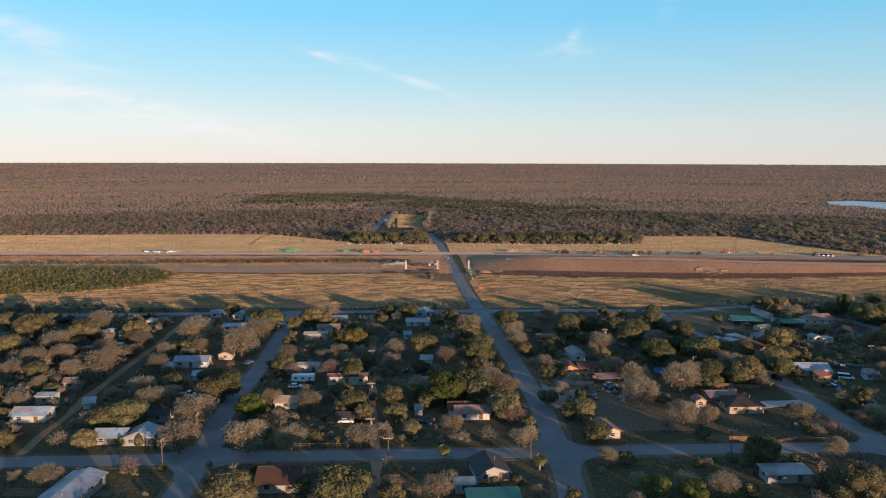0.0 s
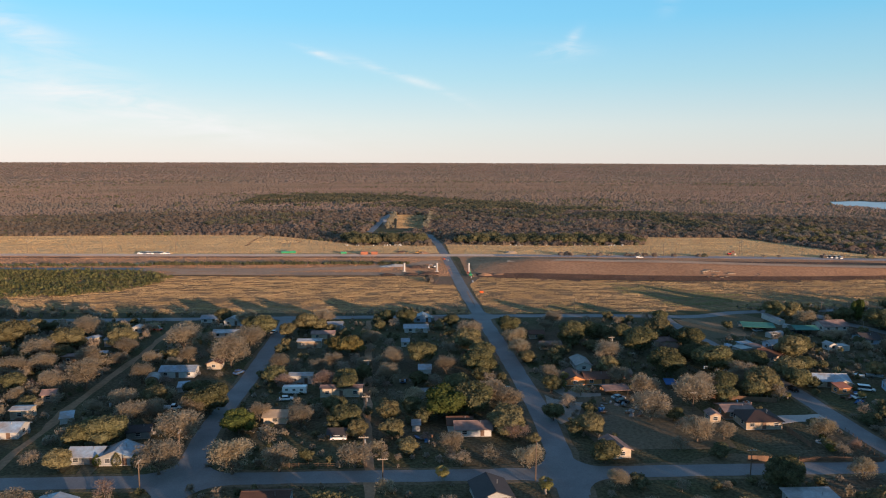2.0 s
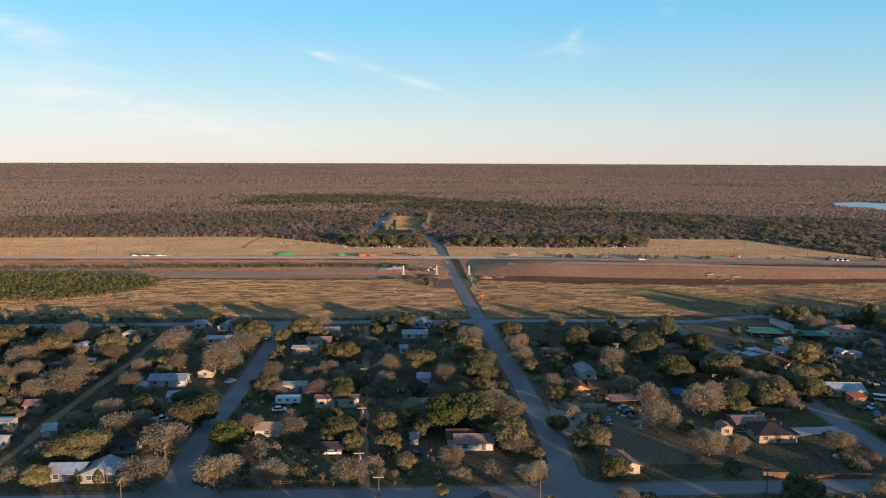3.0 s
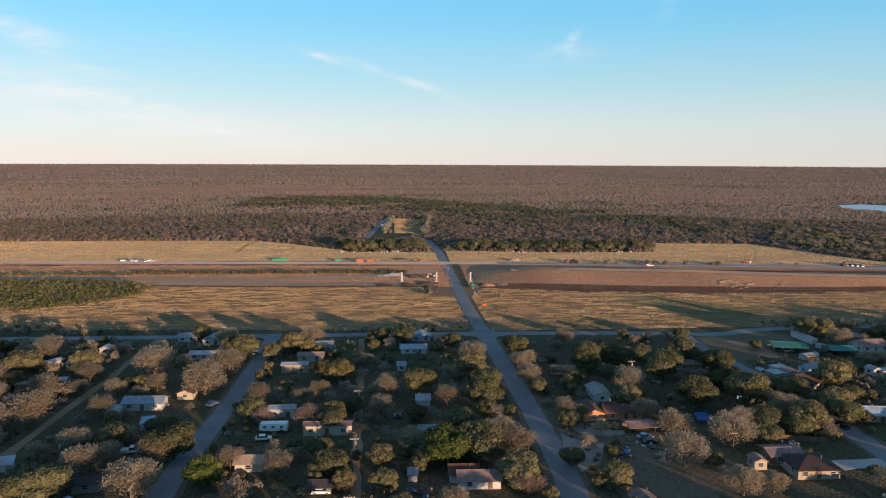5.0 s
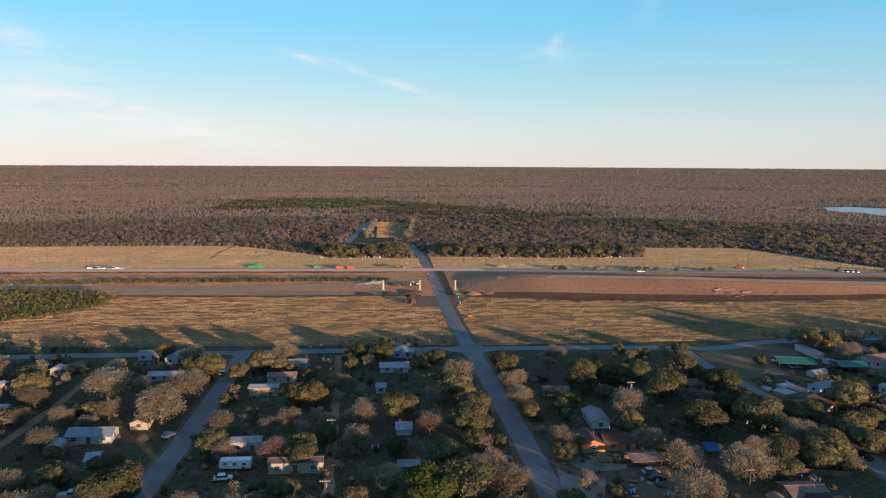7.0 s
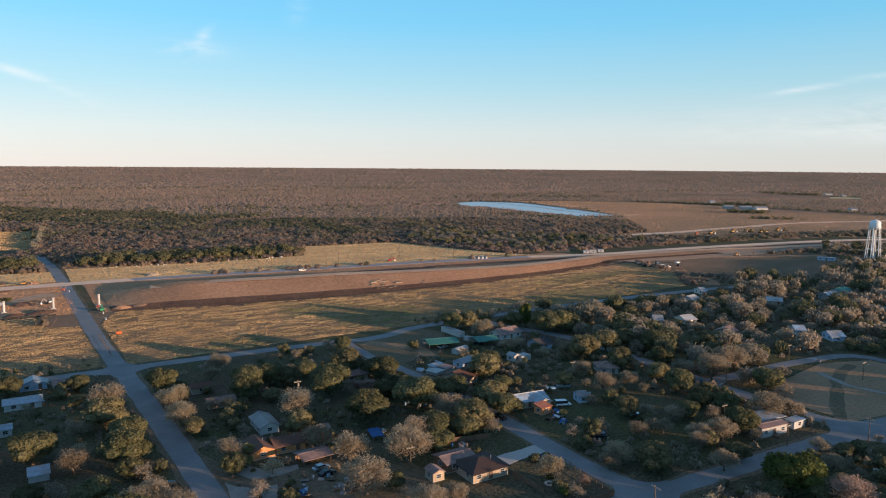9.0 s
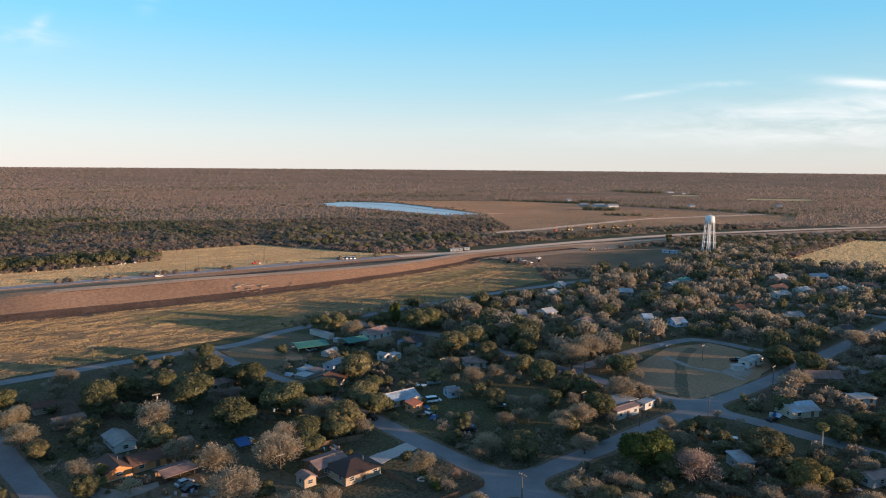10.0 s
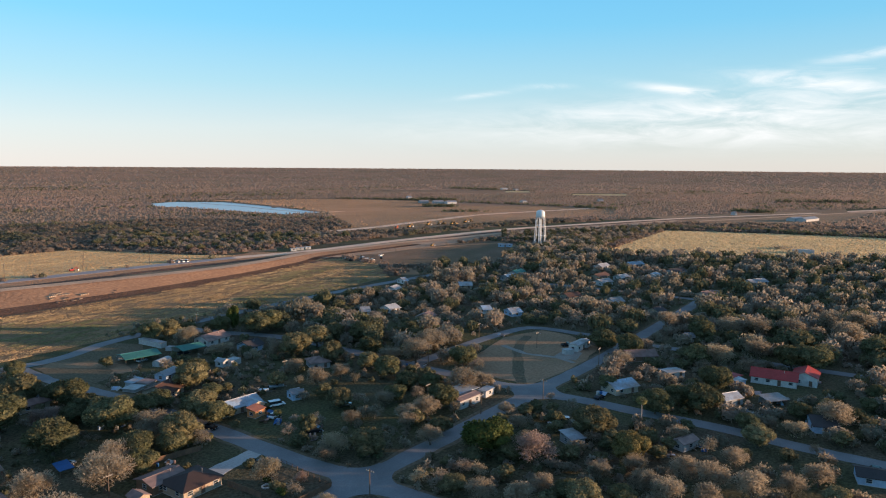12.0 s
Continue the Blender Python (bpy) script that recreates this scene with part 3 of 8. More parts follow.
strip("road_toe", [(70, 462), (112, 456), (175, 447.5), (255, 447.5), (370, 462), (440, 476)], 7, 0.08, "dark_dirt", "dark churned earth at the embankment foot", "ground", ragged=2.0, step=6)
flat("ground_junction", [(373, 548), (419, 557), (435, 531), (427, 477), (423, 447), (374, 443), (339, 496)], 0.055, "red_dirt", "bare reddish dirt where the haul roads meet", "ground")
strip("road_yard", [(440, 500), (520, 462), (600, 430), (650, 404), (700, 370)], 6, 0.09, "grey_dirt", "dirt access road", "road", ragged=0.8)
strip("road_far_site", [(598, 640), (640, 636), (700, 634), (770, 640), (837, 642), (934, 648), (1010, 637), (1080, 618), (1250, 575)], 15, 0.11, "caliche", "pale haul road across the pasture", "road", ragged=3, step=15)

# ---- woods ----
rng = np.random.default_rng(11)


def scatter(n, r0, r1, a0, a1):
    """Points spread evenly over a ring sector; bearings in degrees from +y to the right."""
    r = np.sqrt(rng.uniform(r0 ** 2, r1 ** 2, n))
    a = np.radians(rng.uniform(a0, a1, n))
    return r * np.sin(a), r * np.cos(a)


def clumps(x, y, size, height, cards, card, low=0.0, flatten=1.0):
    """Corners of loose leaf triangles that fill a low dome at each point."""
    n = len(x)
    d = rng.normal(size=(n, cards, 3))
    d /= np.linalg.norm(d, axis=2, keepdims=True)
    d *= rng.uniform(0.45, 1.0, (n, cards, 1)) ** 0.5
    lean = 0.75 + 0.5 * rng.random((n, 1, 1))
    c = np.stack([d[..., 0] * size[:, None], d[..., 1] * size[:, None], np.maximum(low, 0.55 + 0.45 * d[..., 2]) * height[:, None]], -1)
    c[..., :2] *= lean
    z = ground_height(np.hypot(x, y))
    c += np.stack([x, y, z], -1)[:, None]
    e = rng.normal(size=(n, cards, 3, 3)) * (card * size)[:, None, None, None] * np.array((1, 1, flatten))
    return (c[:, :, None] + e).reshape(-1, 3)


def cube_ball(n):
    """The quads of a ball of radius 1, n x n to each side of a cube."""
    out = []
    g = np.linspace(-1, 1, n + 1)
    for axis in range(3):
        for side in (-1, 1):
            for i in range(n):
                for j in range(n):
                    q = np.zeros((4, 3))
                    for c, (u, v) in enumerate(((i, j), (i + 1, j), (i + 1, j + 1), (i, j + 1))):
                        q[c, axis], q[c, (axis + 1) % 3], q[c, (axis + 2) % 3] = side, g[u], g[v]
                    out.append(q if side > 0 else q[::-1])
    p = np.array(out)
    return p / np.linalg.norm(p, axis=2, keepdims=True)


BALL1, BALL2 = cube_ball(1), cube_ball(2)


def lumps(centre, radius, ball, seed=0.0, squash=0.85):
    """Uneven solid masses of foliage: one ball to each centre, pushed in and out."""
    c, r = np.asarray(centre, float)[:, None, None], np.asarray(radius, float)[:, None, None, None]
    k = np.arange(len(c), dtype=float)[:, None, None] * 1.7 + seed
    b = ball[None] + np.zeros((len(c), 1, 1, 1))
    bulge = 1 + 0.16 * np.sin(5.1 * b[..., 0] + k) * np.cos(4.3 * b[..., 1] - 2 * k) + 0.12 * np.sin(7.7 * b[..., 2] + 3 * k + 4 * b[..., 1])
    return (c + b * bulge[..., None] * r * np.array((1, 1, squash))).reshape(-1, 4, 3)


HOLES = [FIELD_NEAR, FIELD_EAST, STRIP_WEST, STRIP_EAST, GOLD_FIELD, BROWN_FIELD, YARD, THICKET, DIRT_WEST, DIRT_EAST, POND, *FAR_FIELDS, [(-50, 735), (-46, 800), (-34, 1004), (-20, 1004), (-12, 990), (22, 990), (20, 806), (-8, 735)],
         [(-640, 0), (-640, 380), (-430, 380), (-330, 372), (30, 358), (400, 372), (500, 350), (600, 384), (640, 330), (585, 300), (640, 195), (560, 60), (560, -60), (500, -200), (-400, -200)],
         [(-640, 480), (-640, 600), (30, 600), (30, 480)], [(16, 352), (56, 352), (56, 600), (16, 600)], [(590, 655), (594, 622), (640, 600), (720, 560), (860, 545), (1090, 490), (1250, 540), (1250, 600), (1080, 632), (940, 662), (780, 656)]]
HIGHWAY_LINE = [(q.x, q.y) for q in smooth_line([(*q, 0) for q in UPPER], 25)]


def open_land(x, y):
    free = np.ones(len(x), bool)
    for poly in HOLES:
        free &= ~inside(x, y, poly)
    for hx, hy in HIGHWAY_LINE:
        if hx > 380:
            free &= (np.abs(x - hx) > 26) | (np.abs(y - (hy - 12)) > 44)
    return free


def woods_floor():
    """Dry litter and grass on the ground of the woods, open where the land is cleared."""
    radii = np.concatenate([np.arange(440, 1300, 26), [1400, 1650, 1900], np.arange(2100, 4701, 200)])
    bearings = np.radians(np.arange(-50, 130.1, 1.2))
    rr, aa = np.meshgrid(radii, bearings, indexing="ij")
    co = np.stack([rr * np.sin(aa), rr * np.cos(aa), ground_height(rr) + np.where(rr > 1300, 0.25, 0.03)], -1)
    mid = (co[:-1, :-1] + co[1:, 1:]) / 2
    free = open_land(mid[..., 0].ravel(), mid[..., 1].ravel())
    index = np.arange(rr.size).reshape(rr.shape)
    faces = np.stack([index[:-1, :-1], index[:-1, 1:], index[1:, 1:], index[1:, :-1]], 2).reshape(-1, 4)[free]
    sheet("ground_woods", co.reshape(-1, 3).tolist(), faces.tolist(), "litter", "dry leaf litter and grass beneath scrub woods", "ground")


woods_floor()


def domes(x, y, size, height, n):
    """Low bushes: n sprays to each, laid roughly along the upper half of a dome."""
    m = len(x)
    k = np.arange(n)
    up = (k + 0.5) / n * 0.95
    a = k * 2.39996 + rng.uniform(0, 2 * math.pi, (m, 1))
    flat_ = np.sqrt(1 - up * up)
    way = np.stack([np.cos(a) * flat_, np.sin(a) * flat_, up + 0 * a], -1) + rng.normal(0, 0.22, (m, n, 3))
    way /= np.linalg.norm(way, axis=2, keepdims=True)
    mid = way * np.stack([size, size, height], -1)[:, None] * rng.uniform(0.75, 1.1, (m, n, 1))
    mid += np.stack([x, y, ground_height(np.hypot(x, y))], -1)[:, None]
    u = np.cross(way, rng.normal(size=(m, n, 3)))
    u /= np.linalg.norm(u, axis=2, keepdims=True)
    v = np.cross(way, u)
    s = (size * 1.75 / math.sqrt(n))[:, None, None] * rng.uniform(0.8, 1.4, (m, n, 1))
    return np.stack([mid - u * s - v * s * 0.5, mid + u * s - v * s * 0.5, mid + v * s], 2).reshape(-1, 3)


def brush(x, y, wide, tall):
    """Corners of single upright sprays, one to each point, spread towards the light."""
    n = len(x)
    a = rng.normal(math.pi + 0.594, 0.5, n)
    z = ground_height(np.hypot(x, y))
    w, h = wide * rng.uniform(0.6, 1.4, n), tall * rng.uniform(0.75, 1.1, n)
    base = np.stack([x, y, z], 1)
    u = np.stack([np.cos(a) * w, np.sin(a) * w, h * rng.uniform(0.5, 0.9, n)], 1)
    v = np.stack([-np.cos(a) * w, -np.sin(a) * w, h * rng.uniform(0.5, 0.9, n)], 1)
    tip = np.stack([rng.normal(0, 0.25, n) * w, rng.normal(0, 0.25, n) * w, h * 1.1], 1)
    foot = np.stack([rng.normal(0, 0.2, n) * w, rng.normal(0, 0.2, n) * w, 0 * h], 1)
    return np.stack([base + foot, base + u, base + tip, base + v], 1).reshape(-1, 3)


def woods():
    spread = -48, 128
    for r0, r1, n, each in ((420, 760, 26000, 13), (760, 1080, 36000, 7)):
        x, y = scatter(n, r0, r1, *spread)
        keep = open_land(x, y) & (np.abs(x - np.interp(y, [560, 640, 705, 735], [29.5, 27, 22, 19])) > np.where(y < 735, 6, -1))
        x, y = x[keep], y[keep]
        s = rng.uniform(1.7, 3.5, len(x)) * (1 + 0.6 * np.array([noise.noise((a * 0.03, b * 0.03, 6.0)) for a, b in zip(x, y)]))
        h = 1.0 + s * rng.uniform(0.55, 0.85, len(x))
        kind = rng.random(len(x)) + 0.5 * np.array([noise.noise((a * 0.008, b * 0.02, 2.0)) for a, b in zip(x, y)])
        for lo, hi, mat, label in ((-9, 0.97, "scrub", "dense leafless brown scrub woodland"), (0.97, 9, "scrub_green", "olive bushes scattered through the scrub")):
            k = (kind >= lo) & (kind < hi)
            tagged(new("woods", fast_mesh("woods", domes(x[k], y[k], s[k], h[k], each), 3, mat)), label, "woods", kind="stuff")
    x, y = scatter(175000, 1050, 2300, *spread)
    keep = open_land(x, y)
    x, y = x[keep], y[keep]
    me = fast_mesh("far_woods", brush(x, y, 1.35, 2.7), 4, "scrub_far")
    tagged(new("far_woods", me), "distant grey-brown scrub woodland", "woods", kind="stuff")
    x = rng.uniform(-300, 360, 9000)
    y = np.interp(x, [-300, -95, 74, 207, 360], [1400, 1390, 1217, 1078, 900]) + rng.normal(0, 75, 9000)
    keep = np.array([noise.noise((a * 0.01, b * 0.012, 9.0)) for a, b in zip(x, y)]) > -0.16
    x, y = x[keep], y[keep]
    far = scatter(9000, 1050, 2600, *spread)
    belt = np.array([noise.noise((a * 0.0016 + 3, b * 0.006, 9.0)) for a, b in zip(*far)]) > 0.22
    x, y = np.concatenate([x, far[0][belt]]), np.concatenate([y, far[1][belt]])
    keep = open_land(x, y)
    x, y = x[keep], y[keep]
    s = rng.uniform(2.2, 4.4, len(x))
    me = fast_mesh("oak_woods", domes(x, y, s, 1.2 + s * 0.75, 7), 3, "scrub_green")
    tagged(new("oak_woods", me), "dark green oak belts in the far scrub", "woods", kind="stuff")
    x, y = scatter(95000, 2250, 4720, *spread)
    keep = open_land(x, y)
    x, y = x[keep], y[keep]
    me = fast_mesh("horizon_woods", brush(x, y, 3.2, 3.2), 4, "scrub_far")
    tagged(new("horizon_woods", me), "hazy grey-brown woodland out to the horizon", "woods", kind="stuff")
    # green thicket
    x, y = rng.uniform(-560, -150, 9000), rng.uniform(378, 520, 9000)
    keep = inside(x, y, THICKET)
    x, y = x[keep], y[keep]
    s = rng.uniform(1.0, 2.1, len(x))
    me = fast_mesh("thicket", clumps(x, y, s, s * rng.uniform(0.9, 1.3, len(x)), 12, 0.32), 3, "thicket")
    tagged(new("thicket", me), "low dense olive-green brush thicket", "thicket", kind="stuff")


woods()


# ---- paints and metals ----
def paint(name, colour, rough=0.75, metal=0.0, wear=0.2, fine=1.2, big=0.25, bump=0.08, third=None, vary=0.0):
    worn = tuple(c * (1 - wear) + 0.02 * wear for c in colour)
    return surface(name, colour, worn, big=big, fine=fine, rough=rough, metal=metal, bump=bump, speck=0.16, depth=0.03, third=third, vary=vary)


paint("white_wall", (0.47, 0.46, 0.44), vary=0.2)
paint("cream_wall", (0.48, 0.4, 0.3), vary=0.2)
paint("tan_wall", (0.40, 0.31, 0.22), vary=0.2)
paint("orange_wall", (0.62, 0.27, 0.11))
paint("brown_wall", (0.22, 0.13, 0.08))
paint("grey_wall", (0.3, 0.3, 0.29), vary=0.2)
paint("blue_wall", (0.35, 0.45, 0.58))
paint("red_wall", (0.38, 0.08, 0.05))
paint("metal_roof", (0.36, 0.385, 0.41), rough=0.5, metal=0.3, wear=0.25, third=(0.27, 0.235, 0.21), vary=0.22, big=0.9)
paint("blue_roof", (0.34, 0.46, 0.57), rough=0.5, metal=0.2, wear=0.2, third=(0.27, 0.235, 0.21), vary=0.22, big=0.9)
paint("white_roof", (0.46, 0.49, 0.51), rough=0.55, metal=0.1, wear=0.2, third=(0.27, 0.235, 0.21), vary=0.22, big=0.9)
paint("grey_roof", (0.17, 0.172, 0.178), rough=0.55, metal=0.1, wear=0.35, third=(0.27, 0.235, 0.21), vary=0.22, big=0.9)
paint("dark_roof", (0.055, 0.048, 0.048), wear=0.3, fine=3, vary=0.2)
# brown shingle, darkened by the shade that lies over the hip roof
paint("shaded_brown_roof", (0.062, 0.038, 0.031), wear=0.3, fine=3)
paint("brown_roof", (0.12, 0.062, 0.042), wear=0.35, fine=3, vary=0.2)
paint("rust_roof", (0.30, 0.20, 0.17), rough=0.7, metal=0.1, wear=0.5, big=0.6, vary=0.2)
paint("green_roof", (0.05, 0.19, 0.15), rough=0.5, metal=0.1, wear=0.3)
paint("red_roof", (0.36, 0.05, 0.045), rough=0.5, wear=0.2)
paint("tarp", (0.025, 0.11, 0.28), rough=0.4, wear=0.2)
paint("trim_paint", (0.58, 0.57, 0.55))
paint("door_paint", (0.16, 0.10, 0.07))
paint("wood_post", (0.16, 0.11, 0.075), wear=0.4, fine=4)
paint("arm_wood", (0.34, 0.29, 0.23), wear=0.3, fine=4)
paint("fence_wood", (0.20, 0.115, 0.07), wear=0.45, fine=3, big=0.5)
paint("tank_white", (0.74, 0.74, 0.72), rough=0.4, wear=0.12)
paint("steel", (0.42, 0.42, 0.42), rough=0.4, metal=0.7)
paint("rubber", (0.02, 0.02, 0.02))
paint("car_white", (0.75, 0.75, 0.74), rough=0.25, wear=0.05)
paint("car_black", (0.02, 0.02, 0.022), rough=0.2, wear=0.05)
paint("car_red", (0.45, 0.03, 0.02), rough=0.25, wear=0.1)
paint("car_blue", (0.06, 0.12, 0.25), rough=0.25, wear=0.1)
paint("car_silver", (0.45, 0.46, 0.48), rough=0.25, metal=0.5, wear=0.05)
paint("machine_yellow", (0.44, 0.235, 0.06), rough=0.5, wear=0.3)
paint("machine_green", (0.04, 0.30, 0.13), rough=0.4, wear=0.1)
paint("barrel_orange", (0.75, 0.14, 0.03), rough=0.5, wear=0.1)
paint("container_rust", (0.36, 0.13, 0.065), rough=0.5, wear=0.3)
paint("grave_stone", (0.62, 0.60, 0.57), wear=0.3)
paint("junk", (0.30, 0.26, 0.24), wear=0.6, big=1.2)
leafy("bark", (0.15, 0.115, 0.085), (0.10, 0.078, 0.06), vary=0.2, speck=0.1, glow=0)
leafy("oak_leaf", (0.103, 0.108, 0.053), (0.168, 0.158, 0.083), vary=0.25, speck=0.35, glow=0.4)
leafy("olive_leaf", (0.160, 0.146, 0.076), (0.21, 0.185, 0.10), vary=0.25, speck=0.35, glow=0.4)
leafy("bright_leaf", (0.066, 0.088, 0.024), (0.105, 0.120, 0.036), vary=0.15, speck=0.4)
leafy("yellow_leaf", (0.165, 0.138, 0.058), (0.14, 0.115, 0.042), vary=0.15, speck=0.4)
leafy("twig", (0.305, 0.255, 0.185), (0.385, 0.32, 0.228), vary=0.2, speck=0.15, glow=0.62)
leafy("pale_twig", (0.37, 0.315, 0.22), (0.44, 0.37, 0.25), vary=0.12, speck=0.15, glow=0.62)
leafy("pink_twig", (0.31, 0.235, 0.20), (0.38, 0.285, 0.235), vary=0.12, speck=0.15, glow=0.62)
leafy("palm_leaf", (0.17, 0.175, 0.055), (0.25, 0.215, 0.10), vary=0.1, speck=0.3)
leafy("grass_tuft", (0.82, 0.57, 0.29), (0.40, 0.272, 0.143), third=(0.44, 0.298, 0.158), vary=0, speck=0.15, big=0.10, glow=0.35, stretch=(0.45, 1.5, 1))
leafy("olive_tuft", (0.26, 0.228, 0.115), (0.46, 0.36, 0.185), third=(0.23, 0.215, 0.105), vary=0, speck=0.12, big=0.09, glow=0.35, stretch=(0.45, 1.5, 1))
leafy("canopy_twig", (0.33, 0.278, 0.222), (0.45, 0.37, 0.295), third=(0.265, 0.235, 0.165), vary=0, speck=0.12, big=0.13, glow=0.62)
leafy("hay", (0.80, 0.60, 0.345), (0.70, 0.52, 0.29), vary=0, speck=0.12, big=0.03, glow=0.4)
leafy("canopy_green", (0.104, 0.107, 0.056), (0.178, 0.165, 0.092), vary=0, speck=0.3, big=0.13, glow=0.4)

pane = bpy.data.materials.new("window_glass")
pane.use_nodes = True
pane.node_tree.nodes["Principled BSDF"].inputs["Base Color"].default_value = (0.03, 0.035, 0.04, 1)
pane.node_tree.nodes["Principled BSDF"].inputs["Roughness"].default_value = 0.08
MATS["window_glass"] = pane


# ---- shapes ----
def box(bm, x0, x1, y0, y1, z0, z1, m=None):
    vs = [bm.verts.new(Vector(p) if m is None else m @ Vector(p)) for p in
          ((x0, y0, z0), (x1, y0, z0), (x1, y1, z0), (x0, y1, z0), (x0, y0, z1), (x1, y0, z1), (x1, y1, z1), (x0, y1, z1))]
    for f in ((3, 2, 1, 0), (4, 5, 6, 7), (0, 1, 5, 4), (1, 2, 6, 5), (2, 3, 7, 6), (3, 0, 4, 7)):
        bm.faces.new([vs[k] for k in f])
    return vs


def soften(bm, width, segments=1):
    bmesh.ops.bevel(bm, geom=bm.edges[:], offset=width, segments=segments, affect="EDGES", profile=0.6)


def tube(bm, a, b, r0, r1, sides=6, caps=False):
    a, b = Vector(a), Vector(b)
    d = (b - a).normalized()
    u = d.orthogonal().normalized()
    v = d.cross(u)
    rings = []
    for c, r in ((a, r0), (b, r1)):
        rings.append([bm.verts.new(c + (u * math.cos(k * 2 * math.pi / sides) + v * math.sin(k * 2 * math.pi / sides)) * r) for k in range(sides)])
    for k in range(sides):
        bm.faces.new((rings[0][k], rings[0][(k + 1) % sides], rings[1][(k + 1) % sides], rings[1][k]))
    if caps:
        bm.faces.new(rings[1])
        bm.faces.new(rings[0][::-1])


def prism(bm, profile, a, b, axis="y"):
    """Extrudes a closed outline of (s, z) along an axis from a to b."""
    def at(s, z, t):
        return (s, t, z) if axis == "y" else (t, s, z)
    p = [bm.verts.new(at(s, z, a)) for s, z in profile]
    q = [bm.verts.new(at(s, z, b)) for s, z in profile]
    n = len(p)
    for k in range(n):
        bm.faces.new((p[k], p[(k + 1) % n], q[(k + 1) % n], q[k]))
    bm.faces.new(p[::-1])
    bm.faces.new(q)
    bmesh.ops.recalc_face_normals(bm, faces=bm.faces[:])


# ---- trees ----
def branching(bm, tips, start, way, length, radius, depth, rnd, spread=0.7):
    """Grows a limb and its forks; the ends are gathered in tips."""
    bend = Vector((rnd.uniform(-1, 1), rnd.uniform(-1, 1), rnd.uniform(-0.2, 0.6))) * 0.25
    mid = start + way * length * 0.5
    end = start + (way + bend).normalized() * length
    tube(bm, start, end, radius, radius * 0.6, 4)
    tips.append((end, (end - mid).normalized(), depth))
    if depth == 0:
        return
    for k in range(rnd.choice((2, 3))):
        turn = Vector((rnd.uniform(-1, 1), rnd.uniform(-1, 1), rnd.uniform(-0.15, 0.55))) * spread
        branching(bm, tips, end, ((end - start).normalized() + turn).normalized(), length * rnd.uniform(0.6, 0.85), radius * 0.55, depth - 1, rnd, spread)


def cards(r, centres, size, jitter):
    """Leaf sprays: small tilted quads round each centre."""
    n = len(centres)
    c = centres + r.normal(size=(n, 3)) * jitter
    u = r.normal(size=(n, 3))
    u /= np.linalg.norm(u, axis=1, keepdims=True)
    v = np.cross(u, r.normal(size=(n, 3)))
    v /= np.linalg.norm(v, axis=1, keepdims=True)
    s = size * r.uniform(0.6, 1.3, (n, 1))
    a, b = u * s, v * s * r.uniform(0.5, 1.0, (n, 1))
    return np.stack([c - a, c - b * 0.8, c + a, c + b], 1).reshape(-1, 3)


def lobed(r, width, low, high, lobes):
    """The lobes of a domed crown: a large middle one and smaller ones crowded round its upper side; their middles and radii."""
    half, rise = width / 2, (high - low) / 2
    mids, rads = [(0.0, 0.0, low + rise * 0.92)], [half * 0.66]
    for k in range(lobes - 1):
        a, up = 2.4 * k + r.uniform(-0.35, 0.35), r.uniform(-0.55, 0.95) if k % 3 else r.uniform(0.35, 0.95)
        out = math.sqrt(max(0.06, 1 - up * up)) * half * r.uniform(0.54, 0.68)
        rad = half * r.uniform(0.29, 0.43)
        mids.append((out * math.cos(a), out * math.sin(a), max(low + rad * 0.55, low + rise + up * (rise - rad * 0.7))))
        rads.append(rad)
    return np.array(mids), np.array(rads)


def skin(r, mids, rads, n, deep=0.8, fuzz=(0.86, 1.08)):
    """Points on the outer skin of the lobes, and the way out at each."""
    pick = r.choice(len(rads), n * 3, p=rads ** 2 / (rads ** 2).sum())
    way = r.normal(size=(n * 3, 3))
    way[:, 2] += 0.25
    way /= np.linalg.norm(way, axis=1, keepdims=True)
    p = mids[pick] + way * (rads[pick] * r.uniform(*fuzz, n * 3))[:, None]
    buried = np.zeros(n * 3, bool)
    for c, q in zip(mids, rads):
        buried |= np.linalg.norm(p - c, axis=1) < q * deep
    keep = np.flatnonzero(~buried & (p[:, 2] > 0.15))[:n]
    return p[keep], way[keep]


def leaves(r, p, way, size, loose=0.55):
    """Leaf sprays that lie roughly along the crown's skin."""
    n = len(p)
    out = way + r.normal(size=(n, 3)) * loose
    out /= np.linalg.norm(out, axis=1, keepdims=True)
    u = np.cross(out, r.normal(size=(n, 3)))
    u /= np.linalg.norm(u, axis=1, keepdims=True)
    v = np.cross(out, u)
    s = size * r.uniform(0.6, 1.4, (n, 1))
    a, b = u * s, v * s * r.uniform(0.9, 1.5, (n, 1))
    return np.stack([p - a - b * 0.4, p + a - b * 0.4, p + b], 1)


def twigs(r, p, way, length, wide, loose=0.6):
    """Thin upright sprays of bare twigs that reach outwards."""
    n = len(p)
    out = way + r.normal(size=(n, 3)) * loose
    out[:, 2] += 0.25
    out /= np.linalg.norm(out, axis=1, keepdims=True)
    side = np.cross(out, r.normal(size=(n, 3)))
    side /= np.linalg.norm(side, axis=1, keepdims=True)
    l, w = length * r.uniform(0.5, 1.25, (n, 1)), wide * r.uniform(0.6, 1.4, (n, 1))
    return np.stack([p - out * l * 0.6, p + out * l * 0.4 + side * w, p + out * l * 0.4 - side * w], 1)


def halves(quads):
    """Each quad as two triangles."""
    return np.concatenate([quads[:, [0, 1, 2]], quads[:, [0, 2, 3]]])


